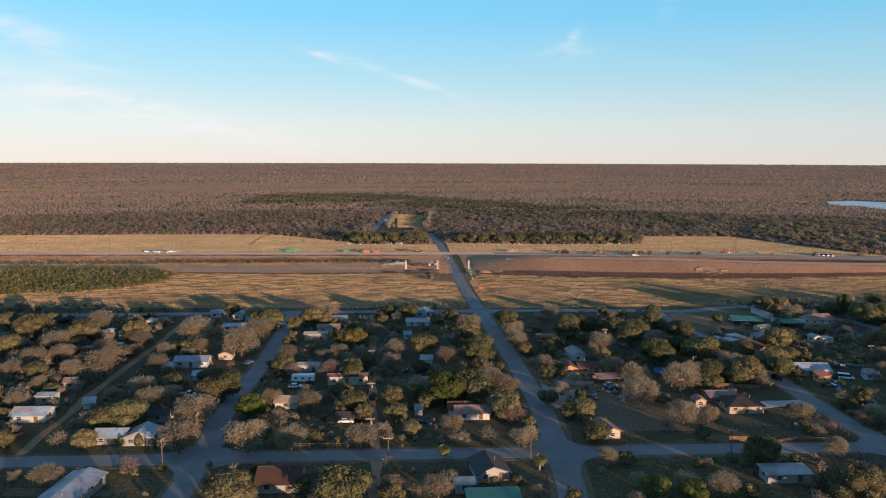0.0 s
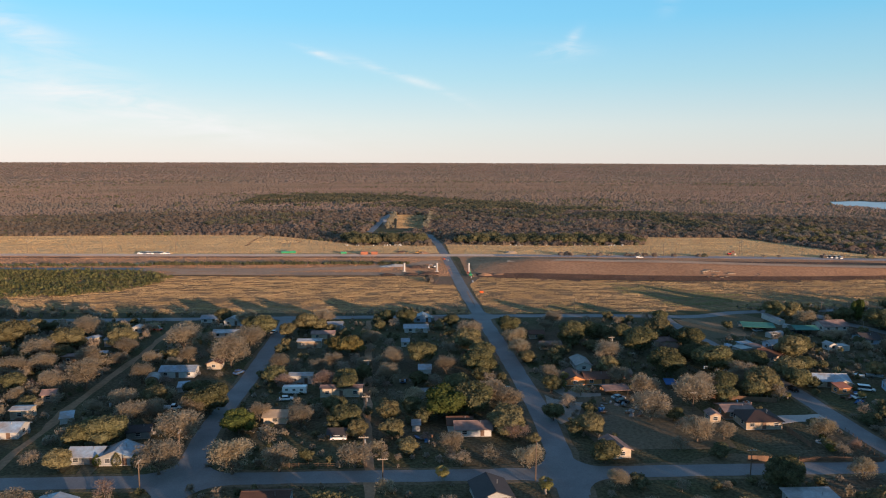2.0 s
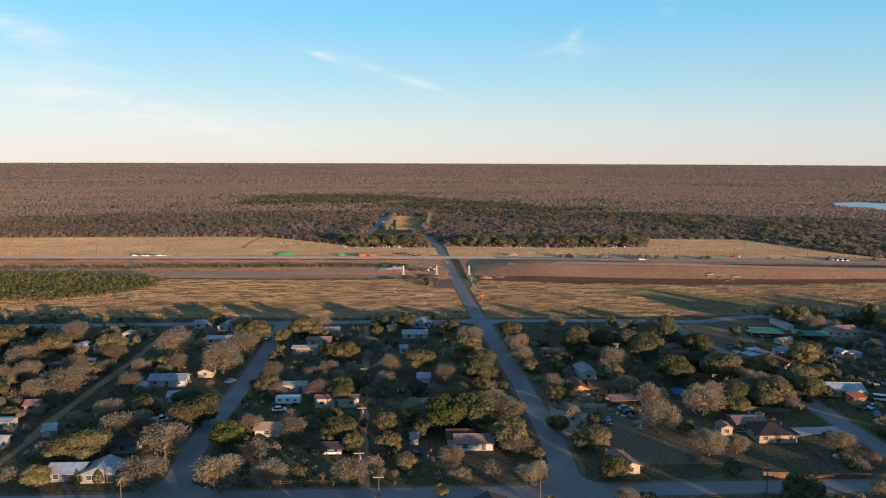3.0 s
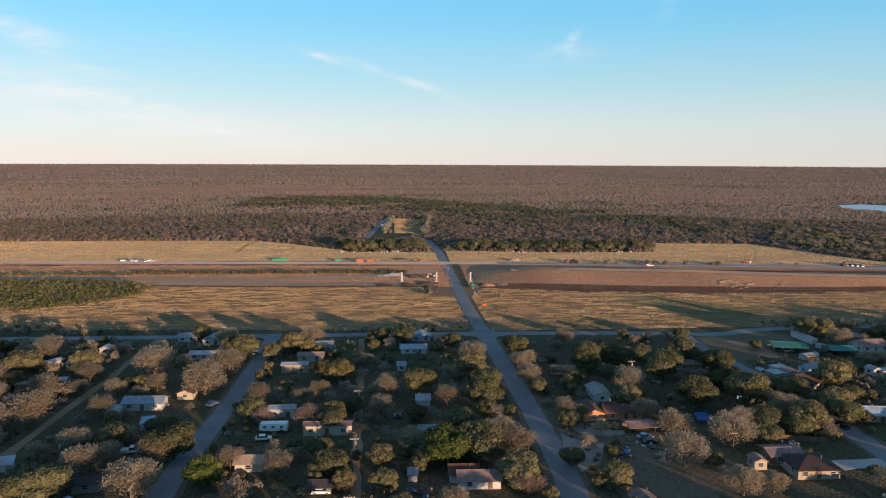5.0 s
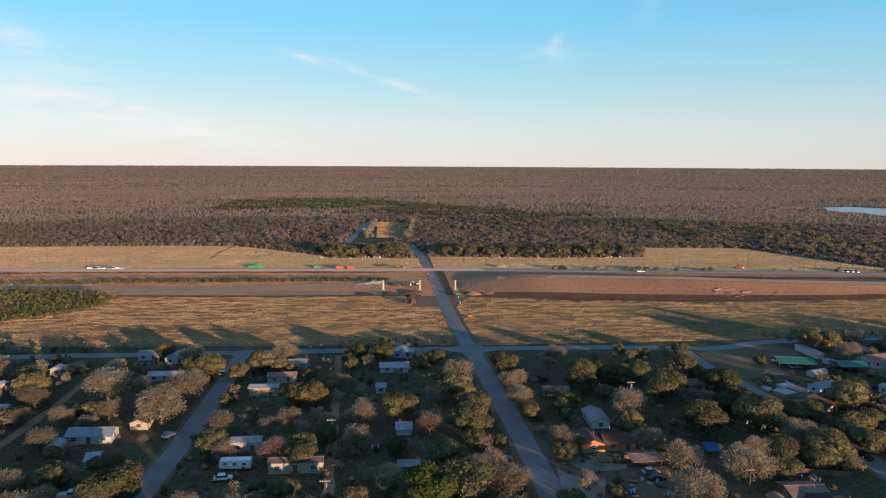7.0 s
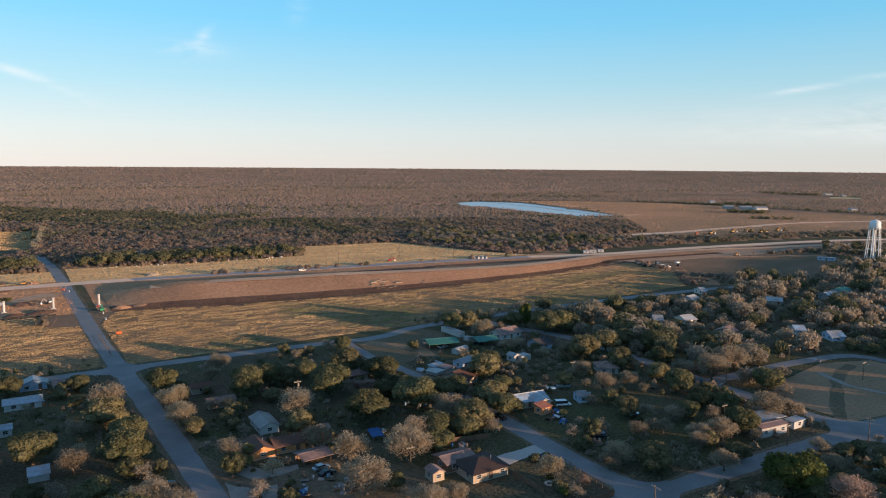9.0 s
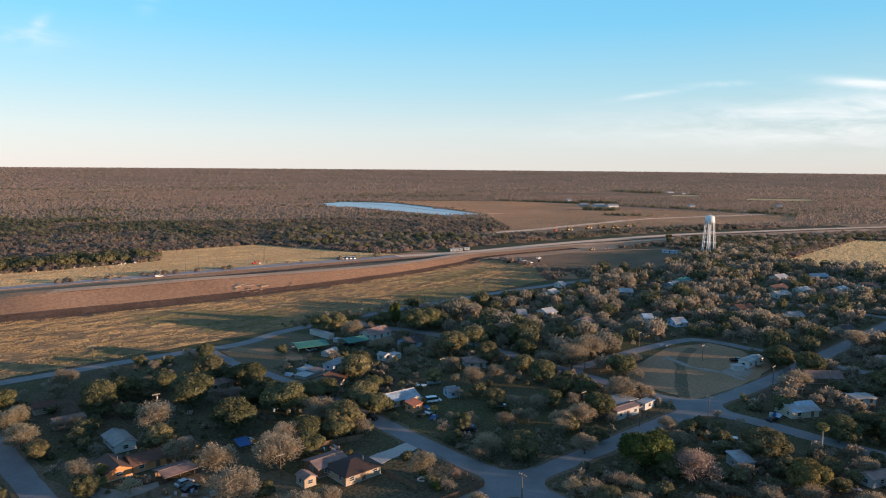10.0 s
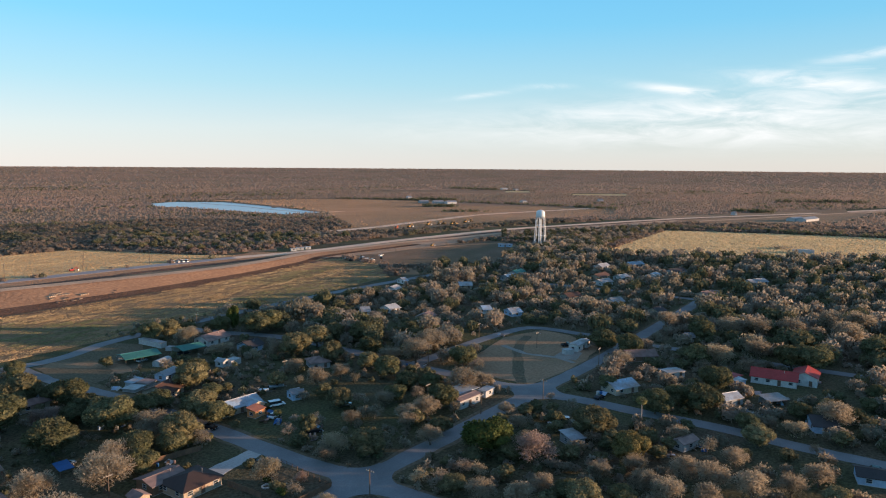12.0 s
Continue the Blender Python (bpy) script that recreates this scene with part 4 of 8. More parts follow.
def crown_faces(seed, bare, width, high, full, card, lobes=15, ball=None, low=0.12, soft=False):
    """A crown's triangles: the skin of sprays over rounded inner masses."""
    r = np.random.default_rng(seed)
    mids, rads = lobed(r, width, high * low, high, lobes)
    core = lumps(mids, rads * (0.32 if bare else 0.93), BALL2 if ball is None else ball, seed)
    if soft:
        p, way = skin(r, mids, rads, full, 0.7, (0.72, 1.14))
        return np.concatenate([leaves(r, p, way, card, 0.9), halves(lumps(mids, rads * 0.72, BALL1 if ball is None else ball, seed))])
    if bare:
        p, way = skin(r, mids, rads, full, 0.34, (0.36, 1.12))
        return np.concatenate([twigs(r, p, way, card * 2.6, card * 0.26, 0.8), halves(core)])
    p, way = skin(r, mids, rads, full, 0.86, (0.9, 1.07))
    return np.concatenate([leaves(r, p, way, card, 0.7), halves(core)])


def broad_tree(kind, leaf, label, seed, bare=False, width=8.0, high=7.0, full=1350):
    rnd = random.Random(seed)
    tree = thing("tree", Matrix(), label, "tree", "town trees")
    bm, tips = bmesh.new(), []
    stem = high * rnd.uniform(0.16, 0.22)
    tube(bm, (0, 0, -0.1), (0, 0, 0.5), 0.30, 0.22, 7)
    tube(bm, (0, 0, 0.5), (0.1, 0, stem), 0.22, 0.18, 7)
    for k in range(6 if bare else 4):
        a = 2 * math.pi * k / (6 if bare else 4) + rnd.uniform(-0.5, 0.5)
        way = Vector((math.cos(a), math.sin(a), rnd.uniform(0.7, 1.6))).normalized()
        branching(bm, tips, Vector((0.1, 0, stem)), way, high * 0.26, 0.12, 2 if bare else 1, rnd)
    part("trunk", bm, "bark", tree, "grey-brown bark")
    faces = crown_faces(seed, bare, width, high, full, 0.24 if bare else 0.17, 13)
    crown = new("crown", fast_mesh("crown", faces.reshape(-1, 3), 3, leaf))
    crown.parent = tree
    return tree


def fan_palm(high, seed, label):
    r, rnd = np.random.default_rng(seed), random.Random(seed)
    palm = thing("palm_tree", Matrix(), label, "palm tree", "palms")
    bm = bmesh.new()
    for k in range(6):
        tube(bm, (0.1 * math.sin(k * 0.5), 0, high * k / 6), (0.1 * math.sin((k + 1) * 0.5), 0, high * (k + 1) / 6), 0.26 - 0.02 * k, 0.24 - 0.02 * k, 7)
    part("trunk", bm, "gravel", palm, "slim ringed palm trunk")
    bm = bmesh.new()
    for k in range(80):
        a, e = rnd.uniform(0, 2 * math.pi), rnd.uniform(-1.2, 1.3)
        way = Vector((math.cos(a) * math.cos(e), math.sin(a) * math.cos(e), math.sin(e)))
        side = way.cross(Vector((0, 0, 1))).normalized()
        top = Vector((0, 0, high))
        l = rnd.uniform(1.0, 1.6)
        for j in range(-3, 4):
            tip = top + way * l * (1 - 0.05 * abs(j)) + side * j * 0.17 * l - Vector((0, 0, 0.25 * l))
            base = top + way * l * 0.45
            bm.faces.new([bm.verts.new(base), bm.verts.new(tip + side * 0.12), bm.verts.new(tip - side * 0.12)])
    part("crown", bm, "palm_leaf", palm, "green fan fronds over dry brown ones")
    return palm


def cone_shrub(leaf, label, seed):
    r = np.random.default_rng(seed)
    bush = thing("shrub", Matrix(), label, "shrub", "clipped shrubs")
    bm = bmesh.new()
    tube(bm, (0, 0, -0.05), (0, 0, 1.2), 0.12, 0.08, 6)
    part("trunk", bm, "bark", bush)
    n = 900
    z = r.uniform(0.1, 1, n)
    a, rad = r.uniform(0, 2 * math.pi, n), np.sin(np.pi * np.clip(z, 0, 1) ** 0.75) * 0.95 + 0.25 * (1 - z)
    p = np.stack([rad * np.cos(a), rad * np.sin(a), z * 4.2], 1)
    ob = new("crown", fast_mesh("crown", cards(r, p, 0.17, 0.06), 4, leaf))
    ob.parent = bush
    return bush




TREES = {
    "o": [broad_tree("oak", "oak_leaf", "dark green live oak with a dense rounded crown", s, full=2100) for s in (1, 2, 3)],
    "g": [broad_tree("olive", "olive_leaf", "olive-yellow half-bare tree with a loose crown", s, full=1800) for s in (4, 5)],
    "b": [broad_tree("bare", "twig", "leafless grey-tan tree with a fuzzy twig crown", s, bare=True, full=3500) for s in (6, 7, 8)],
    "w": [broad_tree("pale", "pale_twig", "pale straw-coloured leafless tree catching the sun", s, bare=True, full=3500) for s in (9, 10)],
    "k": [broad_tree("pink", "pink_twig", "leafless pinkish-brown tree with fine twigs", s, bare=True, full=3500) for s in (11, 12)],
    "y": [broad_tree("yellow", "yellow_leaf", "broad tree with yellow autumn leaves", 13, full=2000)],
    "l": [broad_tree("bright", "bright_leaf", "bright green leafy tree", 14, full=2000)],
    "p": [fan_palm(9.5, 15, "tall slim fan palm with a round tuft")],
    "q": [fan_palm(3.0, 16, "short bushy fan palm")],
    "c": [cone_shrub("bright_leaf", "clipped yellow-green cone-shaped shrub", 17)],
    "d": [cone_shrub("oak_leaf", "clipped dark green cone-shaped shrub", 18)],
}
USED = set()
STANDING = []


def plant(kind, x, y, s, tall=1.0):
    """One tree, s times the specimen's size, turned by chance."""
    rnd = random.Random(int(x * 31 + y * 17 + s * 100))
    pick = rnd.randrange(len(TREES[kind]))
    proto = TREES[kind][pick]
    m = pose(x, y, 0.0, 0, 0, rnd.uniform(0, 360)) @ Matrix.Diagonal((s, s, s * tall * rnd.uniform(0.68, 0.82), 1))
    if (kind, pick) not in USED:
        USED.add((kind, pick))
        proto.matrix_basis = m
    else:
        copy_thing(proto, m @ Matrix.Diagonal((*[1 / v for v in proto.scale], 1)))
    STANDING.append((x, y, 4.0 * s))


# ---- buildings ----
def add_window(parent, m, w=1.0, h=1.0):
    """A sash window on a wall: its frame with sill, and the pane set back in it. m: the middle, x along the wall, -y outwards."""
    bm = bmesh.new()
    for a, b, c, d in ((-w / 2 - 0.08, w / 2 + 0.08, h / 2, h / 2 + 0.09), (-w / 2 - 0.12, w / 2 + 0.12, -h / 2 - 0.1, -h / 2),
                       (-w / 2 - 0.08, -w / 2, -h / 2, h / 2), (w / 2, w / 2 + 0.08, -h / 2, h / 2), (-w / 2, w / 2, -0.03, 0.03)):
        box(bm, a, b, -0.07, 0.02, c, d, m)
    frame_ob = part("window", bm, "trim_paint", parent, "white-framed window")
    bm = bmesh.new()
    box(bm, -w / 2, w / 2, -0.02, 0.01, -h / 2, h / 2, m)
    part("pane", bm, "window_glass", frame_ob)


def add_door(parent, m, w=0.9, h=2.05, material="door_paint"):
    bm = bmesh.new()
    box(bm, -w / 2, w / 2, -0.06, 0.02, 0.02, h, m)
    for a, b, c, d in ((-w / 2 - 0.1, -w / 2, 0.02, h + 0.1), (w / 2, w / 2 + 0.1, 0.02, h + 0.1), (-w / 2, w / 2, h, h + 0.1)):
        box(bm, a, b, -0.09, 0.02, c, d, m)
    d = part("door", bm, material, parent)
    bm = bmesh.new()
    box(bm, w * 0.36, w * 0.42, -0.12, -0.05, 0.95, 1.05, m)
    part("handle", bm, "steel", d)


def roof_mesh(kind, w, d, h, rise, ridge, over=0.6, t=0.14):
    """A roof over a body w x d whose front is at y = 0. ridge: the axis that the ridge follows."""
    bm = bmesh.new()
    x0, x1, y0, y1 = -w / 2 - over, w / 2 + over, -over, d + over
    drop = rise * over / ((d if ridge == "x" else w) / 2)
    if kind == "flat":
        box(bm, x0, x1, y0, y1, h, h + 0.18)
    elif kind == "shed":
        prism(bm, [(y0, h - 0.05), (y1, h + rise), (y1, h + rise + t), (y0, h - 0.05 + t)], x0, x1, "x")
    elif kind == "arch":
        arc = [(w / 2 * math.cos(a) * 1.04, h + rise * math.sin(a)) for a in np.linspace(0, math.pi, 11)]
        inner = [(x * 0.96, z - 0.1) for x, z in arc[::-1]]
        prism(bm, arc + inner, -over * 0.4, d + over * 0.4, "y")
    elif kind == "gable":
        if ridge == "x":
            prism(bm, [(y0, h - drop), (d / 2, h + rise), (y1, h - drop), (y1, h - drop + t), (d / 2, h + rise + t * 1.3), (y0, h - drop + t)], x0, x1, "x")
        else:
            prism(bm, [(x0, h - drop), (0, h + rise), (x1, h - drop), (x1, h - drop + t), (0, h + rise + t * 1.3), (x0, h - drop + t)], y0, y1, "y")
    else:
        run = min(w, d) / 2
        low = [bm.verts.new(p) for p in ((x0, y0, h - 0.1), (x1, y0, h - 0.1), (x1, y1, h - 0.1), (x0, y1, h - 0.1))]
        eave = [bm.verts.new((v.co.x, v.co.y, h + 0.06)) for v in low]
        if w >= d:
            ends = [bm.verts.new((-w / 2 + run, d / 2, h + rise)), bm.verts.new((w / 2 - run + 0.01, d / 2, h + rise))]
            tops = [(eave[0], eave[1], ends[1], ends[0]), (eave[1], eave[2], ends[1]), (eave[2], eave[3], ends[0], ends[1]), (eave[3], eave[0], ends[0])]
        else:
            ends = [bm.verts.new((0, run, h + rise)), bm.verts.new((0, d - run, h + rise))]
            tops = [(eave[0], eave[1], ends[0]), (eave[1], eave[2], ends[1], ends[0]), (eave[2], eave[3], ends[1]), (eave[3], eave[0], ends[0], ends[1])]
        for f in tops:
            bm.faces.new(f)
        for k in range(4):
            bm.faces.new((low[k], low[(k + 1) % 4], eave[(k + 1) % 4], eave[k]))
        bm.faces.new(low[::-1])
    bmesh.ops.recalc_face_normals(bm, faces=bm.faces[:])
    return bm


LOTS = []


def house(label, x, y, turn, w, d, h=2.7, roof="gable", walls="white_wall", cover="metal_roof", ridge="x", rise=None, name="house", category="house", windows=True, open_front=False):
    """A small building with its front's middle at x, y. open_front: a carport or shed on posts."""
    ob = thing(name, pose(x, y, 0, 0, 0, turn), label, category, "town buildings")
    rise = rise if rise is not None else {"flat": 0.0, "shed": 0.7, "hip": 0.22 * min(w, d), "gable": 0.20 * (d if ridge == "x" else w), "arch": w * 0.35}[roof]
    t = 0.15
    if windows is True and not open_front:
        h = max(h, 2.25)
    if open_front:
        n = max(2, round(w / 3.5) + 1)
        for k in range(n):
            for yy in (0.1, d - 0.1):
                bm = bmesh.new()
                px = -w / 2 + 0.1 + (w - 0.2) * k / (n - 1)
                box(bm, px - 0.06, px + 0.06, yy - 0.06, yy + 0.06, -0.02, h + (rise * yy / d if roof == "shed" else 0))
                part("post", bm, "wood_post", ob)
        if open_front == "back":
            bm = bmesh.new()
            box(bm, -w / 2, w / 2, d - t, d, -0.02, h)
            part("wall", bm, walls, ob)
    else:
        bm = bmesh.new()
        box(bm, -w / 2, w / 2, 0, t, -0.05, h)
        box(bm, -w / 2, w / 2, d - t, d, -0.05, h)
        for s in (-1, 1):
            a, b = sorted((s * w / 2, s * (w / 2 - t)))
            box(bm, a, b, t, d - t, -0.05, h)
        if roof == "gable":
            if ridge == "x":
                for s in (-1, 1):
                    a, b = sorted((s * w / 2, s * (w / 2 - t)))
                    prism(bm, [(0.02, h), (d - 0.02, h), (d / 2, h + rise)], a, b, "x")
            else:
                for a in (0, d - t):
                    prism(bm, [(-w / 2 + 0.02, h), (w / 2 - 0.02, h), (0, h + rise)], a, a + t, "y")
        elif roof == "shed":
            box(bm, -w / 2, w / 2, d - t, d, h, h + rise)
        elif roof == "arch":
            for a in (0, d - t):
                prism(bm, [(w / 2 * math.cos(q), h + rise * math.sin(q)) for q in np.linspace(0, math.pi, 9)], a, a + t, "y")
        part("wall", bm, walls, ob)
        bm = bmesh.new()
        box(bm, -w / 2 - 0.08, w / 2 + 0.08, -0.08, d + 0.08, -0.06, 0.12)
        part("foundation", bm, "concrete", ob)
    eaves = 0.12 if name in ("trailer", "storage_tank") else 0.55 if name in ("house", "carport") else 0.32
    top = part("roof", roof_mesh(roof, w, d, h, rise, ridge, eaves), cover, ob)
    if roof == "gable" and name != "barn":
        bm = bmesh.new()
        z = h + rise + 0.16
        ends = ((-w / 2 - eaves, d / 2, z), (w / 2 + eaves, d / 2, z)) if ridge == "x" else ((0, -eaves, z), (0, d + eaves, z))
        tube(bm, *ends, 0.11, 0.11, 5, True)
        part("ridge_cap", bm, "steel" if cover in ("metal_roof", "white_roof", "blue_roof") else cover, top)
    if name == "house" and w > 6:
        bm = bmesh.new()
        px, py = (w * 0.22, d * 0.36) if ridge == "x" else (w * 0.18, d * 0.5)
        tube(bm, (px, py, h), (px, py, h + rise + 0.55), 0.09, 0.09, 6, True)
        part("vent_pipe", bm, "steel", top)
        bm = bmesh.new()
        box(bm, w / 2 + 0.25, w / 2 + 1.05, d * 0.6, d * 0.6 + 0.8, -0.02, 0.85)
        soften(bm, 0.05)
        part("cooling_unit", bm, "metal_roof", ob, "grey air-conditioning unit beside the wall")
    if windows and not open_front:
        faces = [(pose(0, 0, 0), w), (pose(0, d, 0, 0, 0, 180), w), (pose(-w / 2, d / 2, 0, 0, 0, -90), d), (pose(w / 2, d / 2, 0, 0, 0, 90), d)]
        for k, (m, span) in enumerate(faces):
            n = max(1, int(span / 3.6))
            door_at = n // 2 if k == 0 and n > 1 else -1
            for j in range(n):
                at = -span / 2 + span * (j + 0.5) / n
                if j == door_at:
                    add_door(ob, m @ pose(at, 0, 0))
                elif h > 2.1:
                    add_window(ob, m @ pose(at, 0, min(1.55, h - 0.95)), min(1.3, span / n * 0.4), 1.0)
    LOTS.append((x - math.sin(radians(turn)) * d / 2, y + math.cos(radians(turn)) * d / 2, 0.5 * math.hypot(w, d)))
    return ob


def mobile_home(label, x, y, turn, w, walls="white_wall", cover="white_roof", d=4.2):
    ob = house(label, x, y, turn, w, d, 2.9, "gable", walls, cover, "x", 0.35, "mobile_home", "mobile home")
    bm = bmesh.new()
    box(bm, -1.0, 1.0, -1.7, -0.09, 0.0, 0.5)
    for k in range(2):
        box(bm, -0.5, 0.5, -2.0 - 0.3 * k, -1.7 - 0.3 * k, 0.0, 0.33 - 0.17 * k)
    part("porch", bm, "wood_post", ob, "small wooden porch with steps")
    return ob


# ---- vehicles ----
def wheels(ob, xs, half, r=0.34):
    for x in xs:
        for s in (-1, 1):
            bm = bmesh.new()
            tube(bm, (x, s * (half - 0.2), r), (x, s * half, r), r, r, 14, True)
            w = part("wheel", bm, "rubber", ob)
            bm = bmesh.new()
            tube(bm, (x, s * (half - 0.05), r), (x, s * (half + 0.01), r), r * 0.55, r * 0.5, 10, True)
            part("rim", bm, "steel", w)


def car(label, x, y, turn, colour, kind="car", group="parked vehicles"):
    """A parked car, van or pickup; its length runs along its own x axis."""
    name = {"car": "car", "pickup": "pickup_truck", "van": "van"}[kind]
    ob = thing(name, pose(x, y, 0.09, 0, 0, turn), label, name.replace("_", " "), group)
    l, w = (4.6, 1.8) if kind == "car" else (5.5, 1.95)
    bm = bmesh.new()
    low = [(-l / 2, 0.35), (l / 2, 0.35), (l / 2, 0.75), (l * 0.25, 0.98), (-l / 2 + 0.1, 1.0), (-l / 2, 0.8)]
    prism(bm, low, -w / 2, w / 2, "y")
    soften(bm, 0.06, 2)
    part("body", bm, colour, ob)
    bm = bmesh.new()
    shape = {"car": [(-l * 0.42, 0.98), (l * 0.26, 0.98), (l * 0.10, 1.48), (-l * 0.28, 1.50)], "pickup": [(-l * 0.08, 0.99), (l * 0.27, 0.99), (l * 0.14, 1.72), (-l * 0.06, 1.75)],
             "van": [(-l * 0.49, 0.99), (l * 0.33, 0.99), (l * 0.20, 1.95), (-l * 0.48, 2.0)]}[kind]
    prism(bm, shape, -w / 2 + 0.12, w / 2 - 0.12, "y")
    glass = part("cabin", bm, "window_glass", ob, "dark glazed cabin")
    bm = bmesh.new()
    (a, _), (b, _), (c, zc), (d, zd) = shape
    prism(bm, [(d, zd - 0.05), (c, zc - 0.05), (c, zc + 0.05), (d, zd + 0.05)], -w / 2 + 0.08, w / 2 - 0.08, "y")
    part("car_roof", bm, colour, ob)
    if kind == "pickup":
        bm = bmesh.new()
        for s in (-1, 1):
            p, q = sorted((s * (w / 2), s * (w / 2 - 0.1)))
            box(bm, -l / 2, -l * 0.08, p, q, 0.98, 1.25)
        box(bm, -l / 2, -l / 2 + 0.1, -w / 2 + 0.1, w / 2 - 0.1, 0.98, 1.25)
        part("bed", bm, colour, ob)
    wheels(ob, (-l * 0.31, l * 0.31), w / 2 + 0.02)
    for s in (-1, 1):
        bm = bmesh.new()
        box(bm, l / 2 - 0.04, l / 2 + 0.02, s * w * 0.34 - 0.18, s * w * 0.34 + 0.18, 0.6, 0.74)
        part("headlight", bm, "white_roof", ob, "clear headlight")
    return ob


def camper(label, x, y, turn, l=7.5, colour="car_white"):
    ob = thing("camper_trailer", pose(x, y, 0.05, 0, 0, turn), label, "camper trailer", "parked vehicles")
    bm = bmesh.new()
    prism(bm, [(-l / 2, 0.5), (l / 2 - 0.5, 0.5), (l / 2, 1.2), (l / 2 - 0.25, 2.7), (-l / 2 + 0.1, 2.8), (-l / 2, 2.5)], -1.2, 1.2, "y")
    soften(bm, 0.08, 2)
    part("body", bm, colour, ob)
    for s, turn2 in ((-1, 0), (1, 180)):
        for k in (-0.3, 0.0, 0.3):
            add_window(ob, pose(k * l, s * 1.2, 1.75, 0, 0, turn2), 0.9, 0.6)
    wheels(ob, (-0.5, 0.5), 1.15, 0.36)
    bm = bmesh.new()
    tube(bm, (l / 2 - 0.4, 0, 0.5), (l / 2 + 1.1, 0, 0.45), 0.07, 0.05, 6, True)
    tube(bm, (l / 2 + 0.9, 0, 0.45), (l / 2 + 0.9, 0, -0.02), 0.05, 0.05, 6, True)
    part("drawbar", bm, "steel", ob)
    return ob


def boat_trailer(label, x, y, turn, l=5.0, colour="car_white"):
    """A small boat on a two-wheeled trailer: hull, windscreen, motor, drawbar."""
    ob = thing("boat_trailer", pose(x, y, 0.03, 0, 0, turn), label, "boat", "parked vehicles")
    bm = bmesh.new()
    rows = []
    for u, w, z in ((-0.5, 0.92, 0.0), (-0.15, 1.0, 0.0), (0.2, 0.86, 0.04), (0.42, 0.42, 0.16), (0.5, 0.04, 0.26)):
        rows.append([bm.verts.new((u * l, v * w, 0.55 + z + h)) for v, h in ((-1.0, 0.75), (-0.8, 0.35), (0.0, 0.0), (0.8, 0.35), (1.0, 0.75), (0.0, 0.70))])
    for a, b in zip(rows, rows[1:]):
        for k in range(6):
            bm.faces.new((a[k], a[(k + 1) % 6], b[(k + 1) % 6], b[k]))
    bm.faces.new(rows[0][::-1])
    bm.faces.new(rows[-1])
    bmesh.ops.recalc_face_normals(bm, faces=bm.faces)
    part("hull", bm, colour, ob)
    bm = bmesh.new()
    prism(bm, [(0.02 * l, 1.26), (0.12 * l, 1.26), (0.04 * l, 1.75), (0.0, 1.75)], -0.7, 0.7, "y")
    part("windscreen", bm, "window_glass", ob)
    bm = bmesh.new()
    box(bm, -0.5 * l - 0.4, -0.5 * l + 0.05, -0.2, 0.2, 0.7, 1.5)
    soften(bm, 0.08)
    part("motor", bm, "rubber", ob, "dark outboard motor")
    bm = bmesh.new()
    box(bm, -0.45 * l, 0.5 * l, -0.06, 0.06, 0.42, 0.56)
    tube(bm, (0.45 * l, 0, 0.5), (0.5 * l + 1.1, 0, 0.45), 0.06, 0.05, 6, True)
    tube(bm, (0.5 * l + 0.9, 0, 0.45), (0.5 * l + 0.9, 0, -0.05), 0.05, 0.05, 6, True)
    part("drawbar", bm, "steel", ob)
    wheels(ob, (-0.15 * l,), 0.95, 0.3)
    return ob


def fire_ring(x, y, r=1.1):
    """A ring of pale stone blocks round a bare hearth."""
    ob = thing("fire_ring", pose(x, y, 0.02), "ring of pale stones on a lawn", "fire ring", "yard clutter")
    for k in range(12):
        bm = bmesh.new()
        box(bm, r - 0.25, r + 0.2, -0.24, 0.24, -0.05, 0.28 + 0.05 * (k % 3), pose(0, 0, 0, 0, 0, 30 * k))
        soften(bm, 0.05)
        part("stone", bm, "concrete", ob)


def machine(label, x, y, turn, colour="machine_yellow", s=1.0):
    """An earthmoving machine: tracks, body, cab, arm and bucket."""
    ob = thing("excavator", pose(x, y, 0.1, 0, 0, turn) @ Matrix.Scale(s, 4), label, "construction machine", "construction machines")
    for k in (-1, 1):
        bm = bmesh.new()
        prism(bm, [(-2.1, 0.3), (-1.7, 0.0), (1.7, 0.0), (2.1, 0.3), (1.9, 0.85), (-1.9, 0.85)], k * 1.2 - 0.3, k * 1.2 + 0.3, "y")
        part("track", bm, "rubber", ob)
    bm = bmesh.new()
    box(bm, -2.2, 1.2, -1.35, 1.35, 0.9, 1.9)
    soften(bm, 0.1)
    part("body", bm, colour, ob)
    bm = bmesh.new()
    box(bm, 0.1, 1.5, 0.2, 1.25, 1.9, 3.0)
    soften(bm, 0.08)
    part("cab", bm, "window_glass", ob, "glazed cab")
    bm = bmesh.new()
    tube(bm, (1.2, -0.3, 1.5), (3.8, -0.3, 3.9), 0.32, 0.25, 6, True)
    tube(bm, (3.8, -0.3, 3.9), (5.6, -0.3, 1.3), 0.24, 0.17, 6, True)
    arm = part("arm", bm, colour, ob)
    bm = bmesh.new()
    prism(bm, [(5.2, 1.4), (6.1, 1.3), (5.9, 0.3), (5.1, 0.2)], -0.85, 0.25, "y")
    part("bucket", bm, "steel", arm, "steel bucket")
    return ob


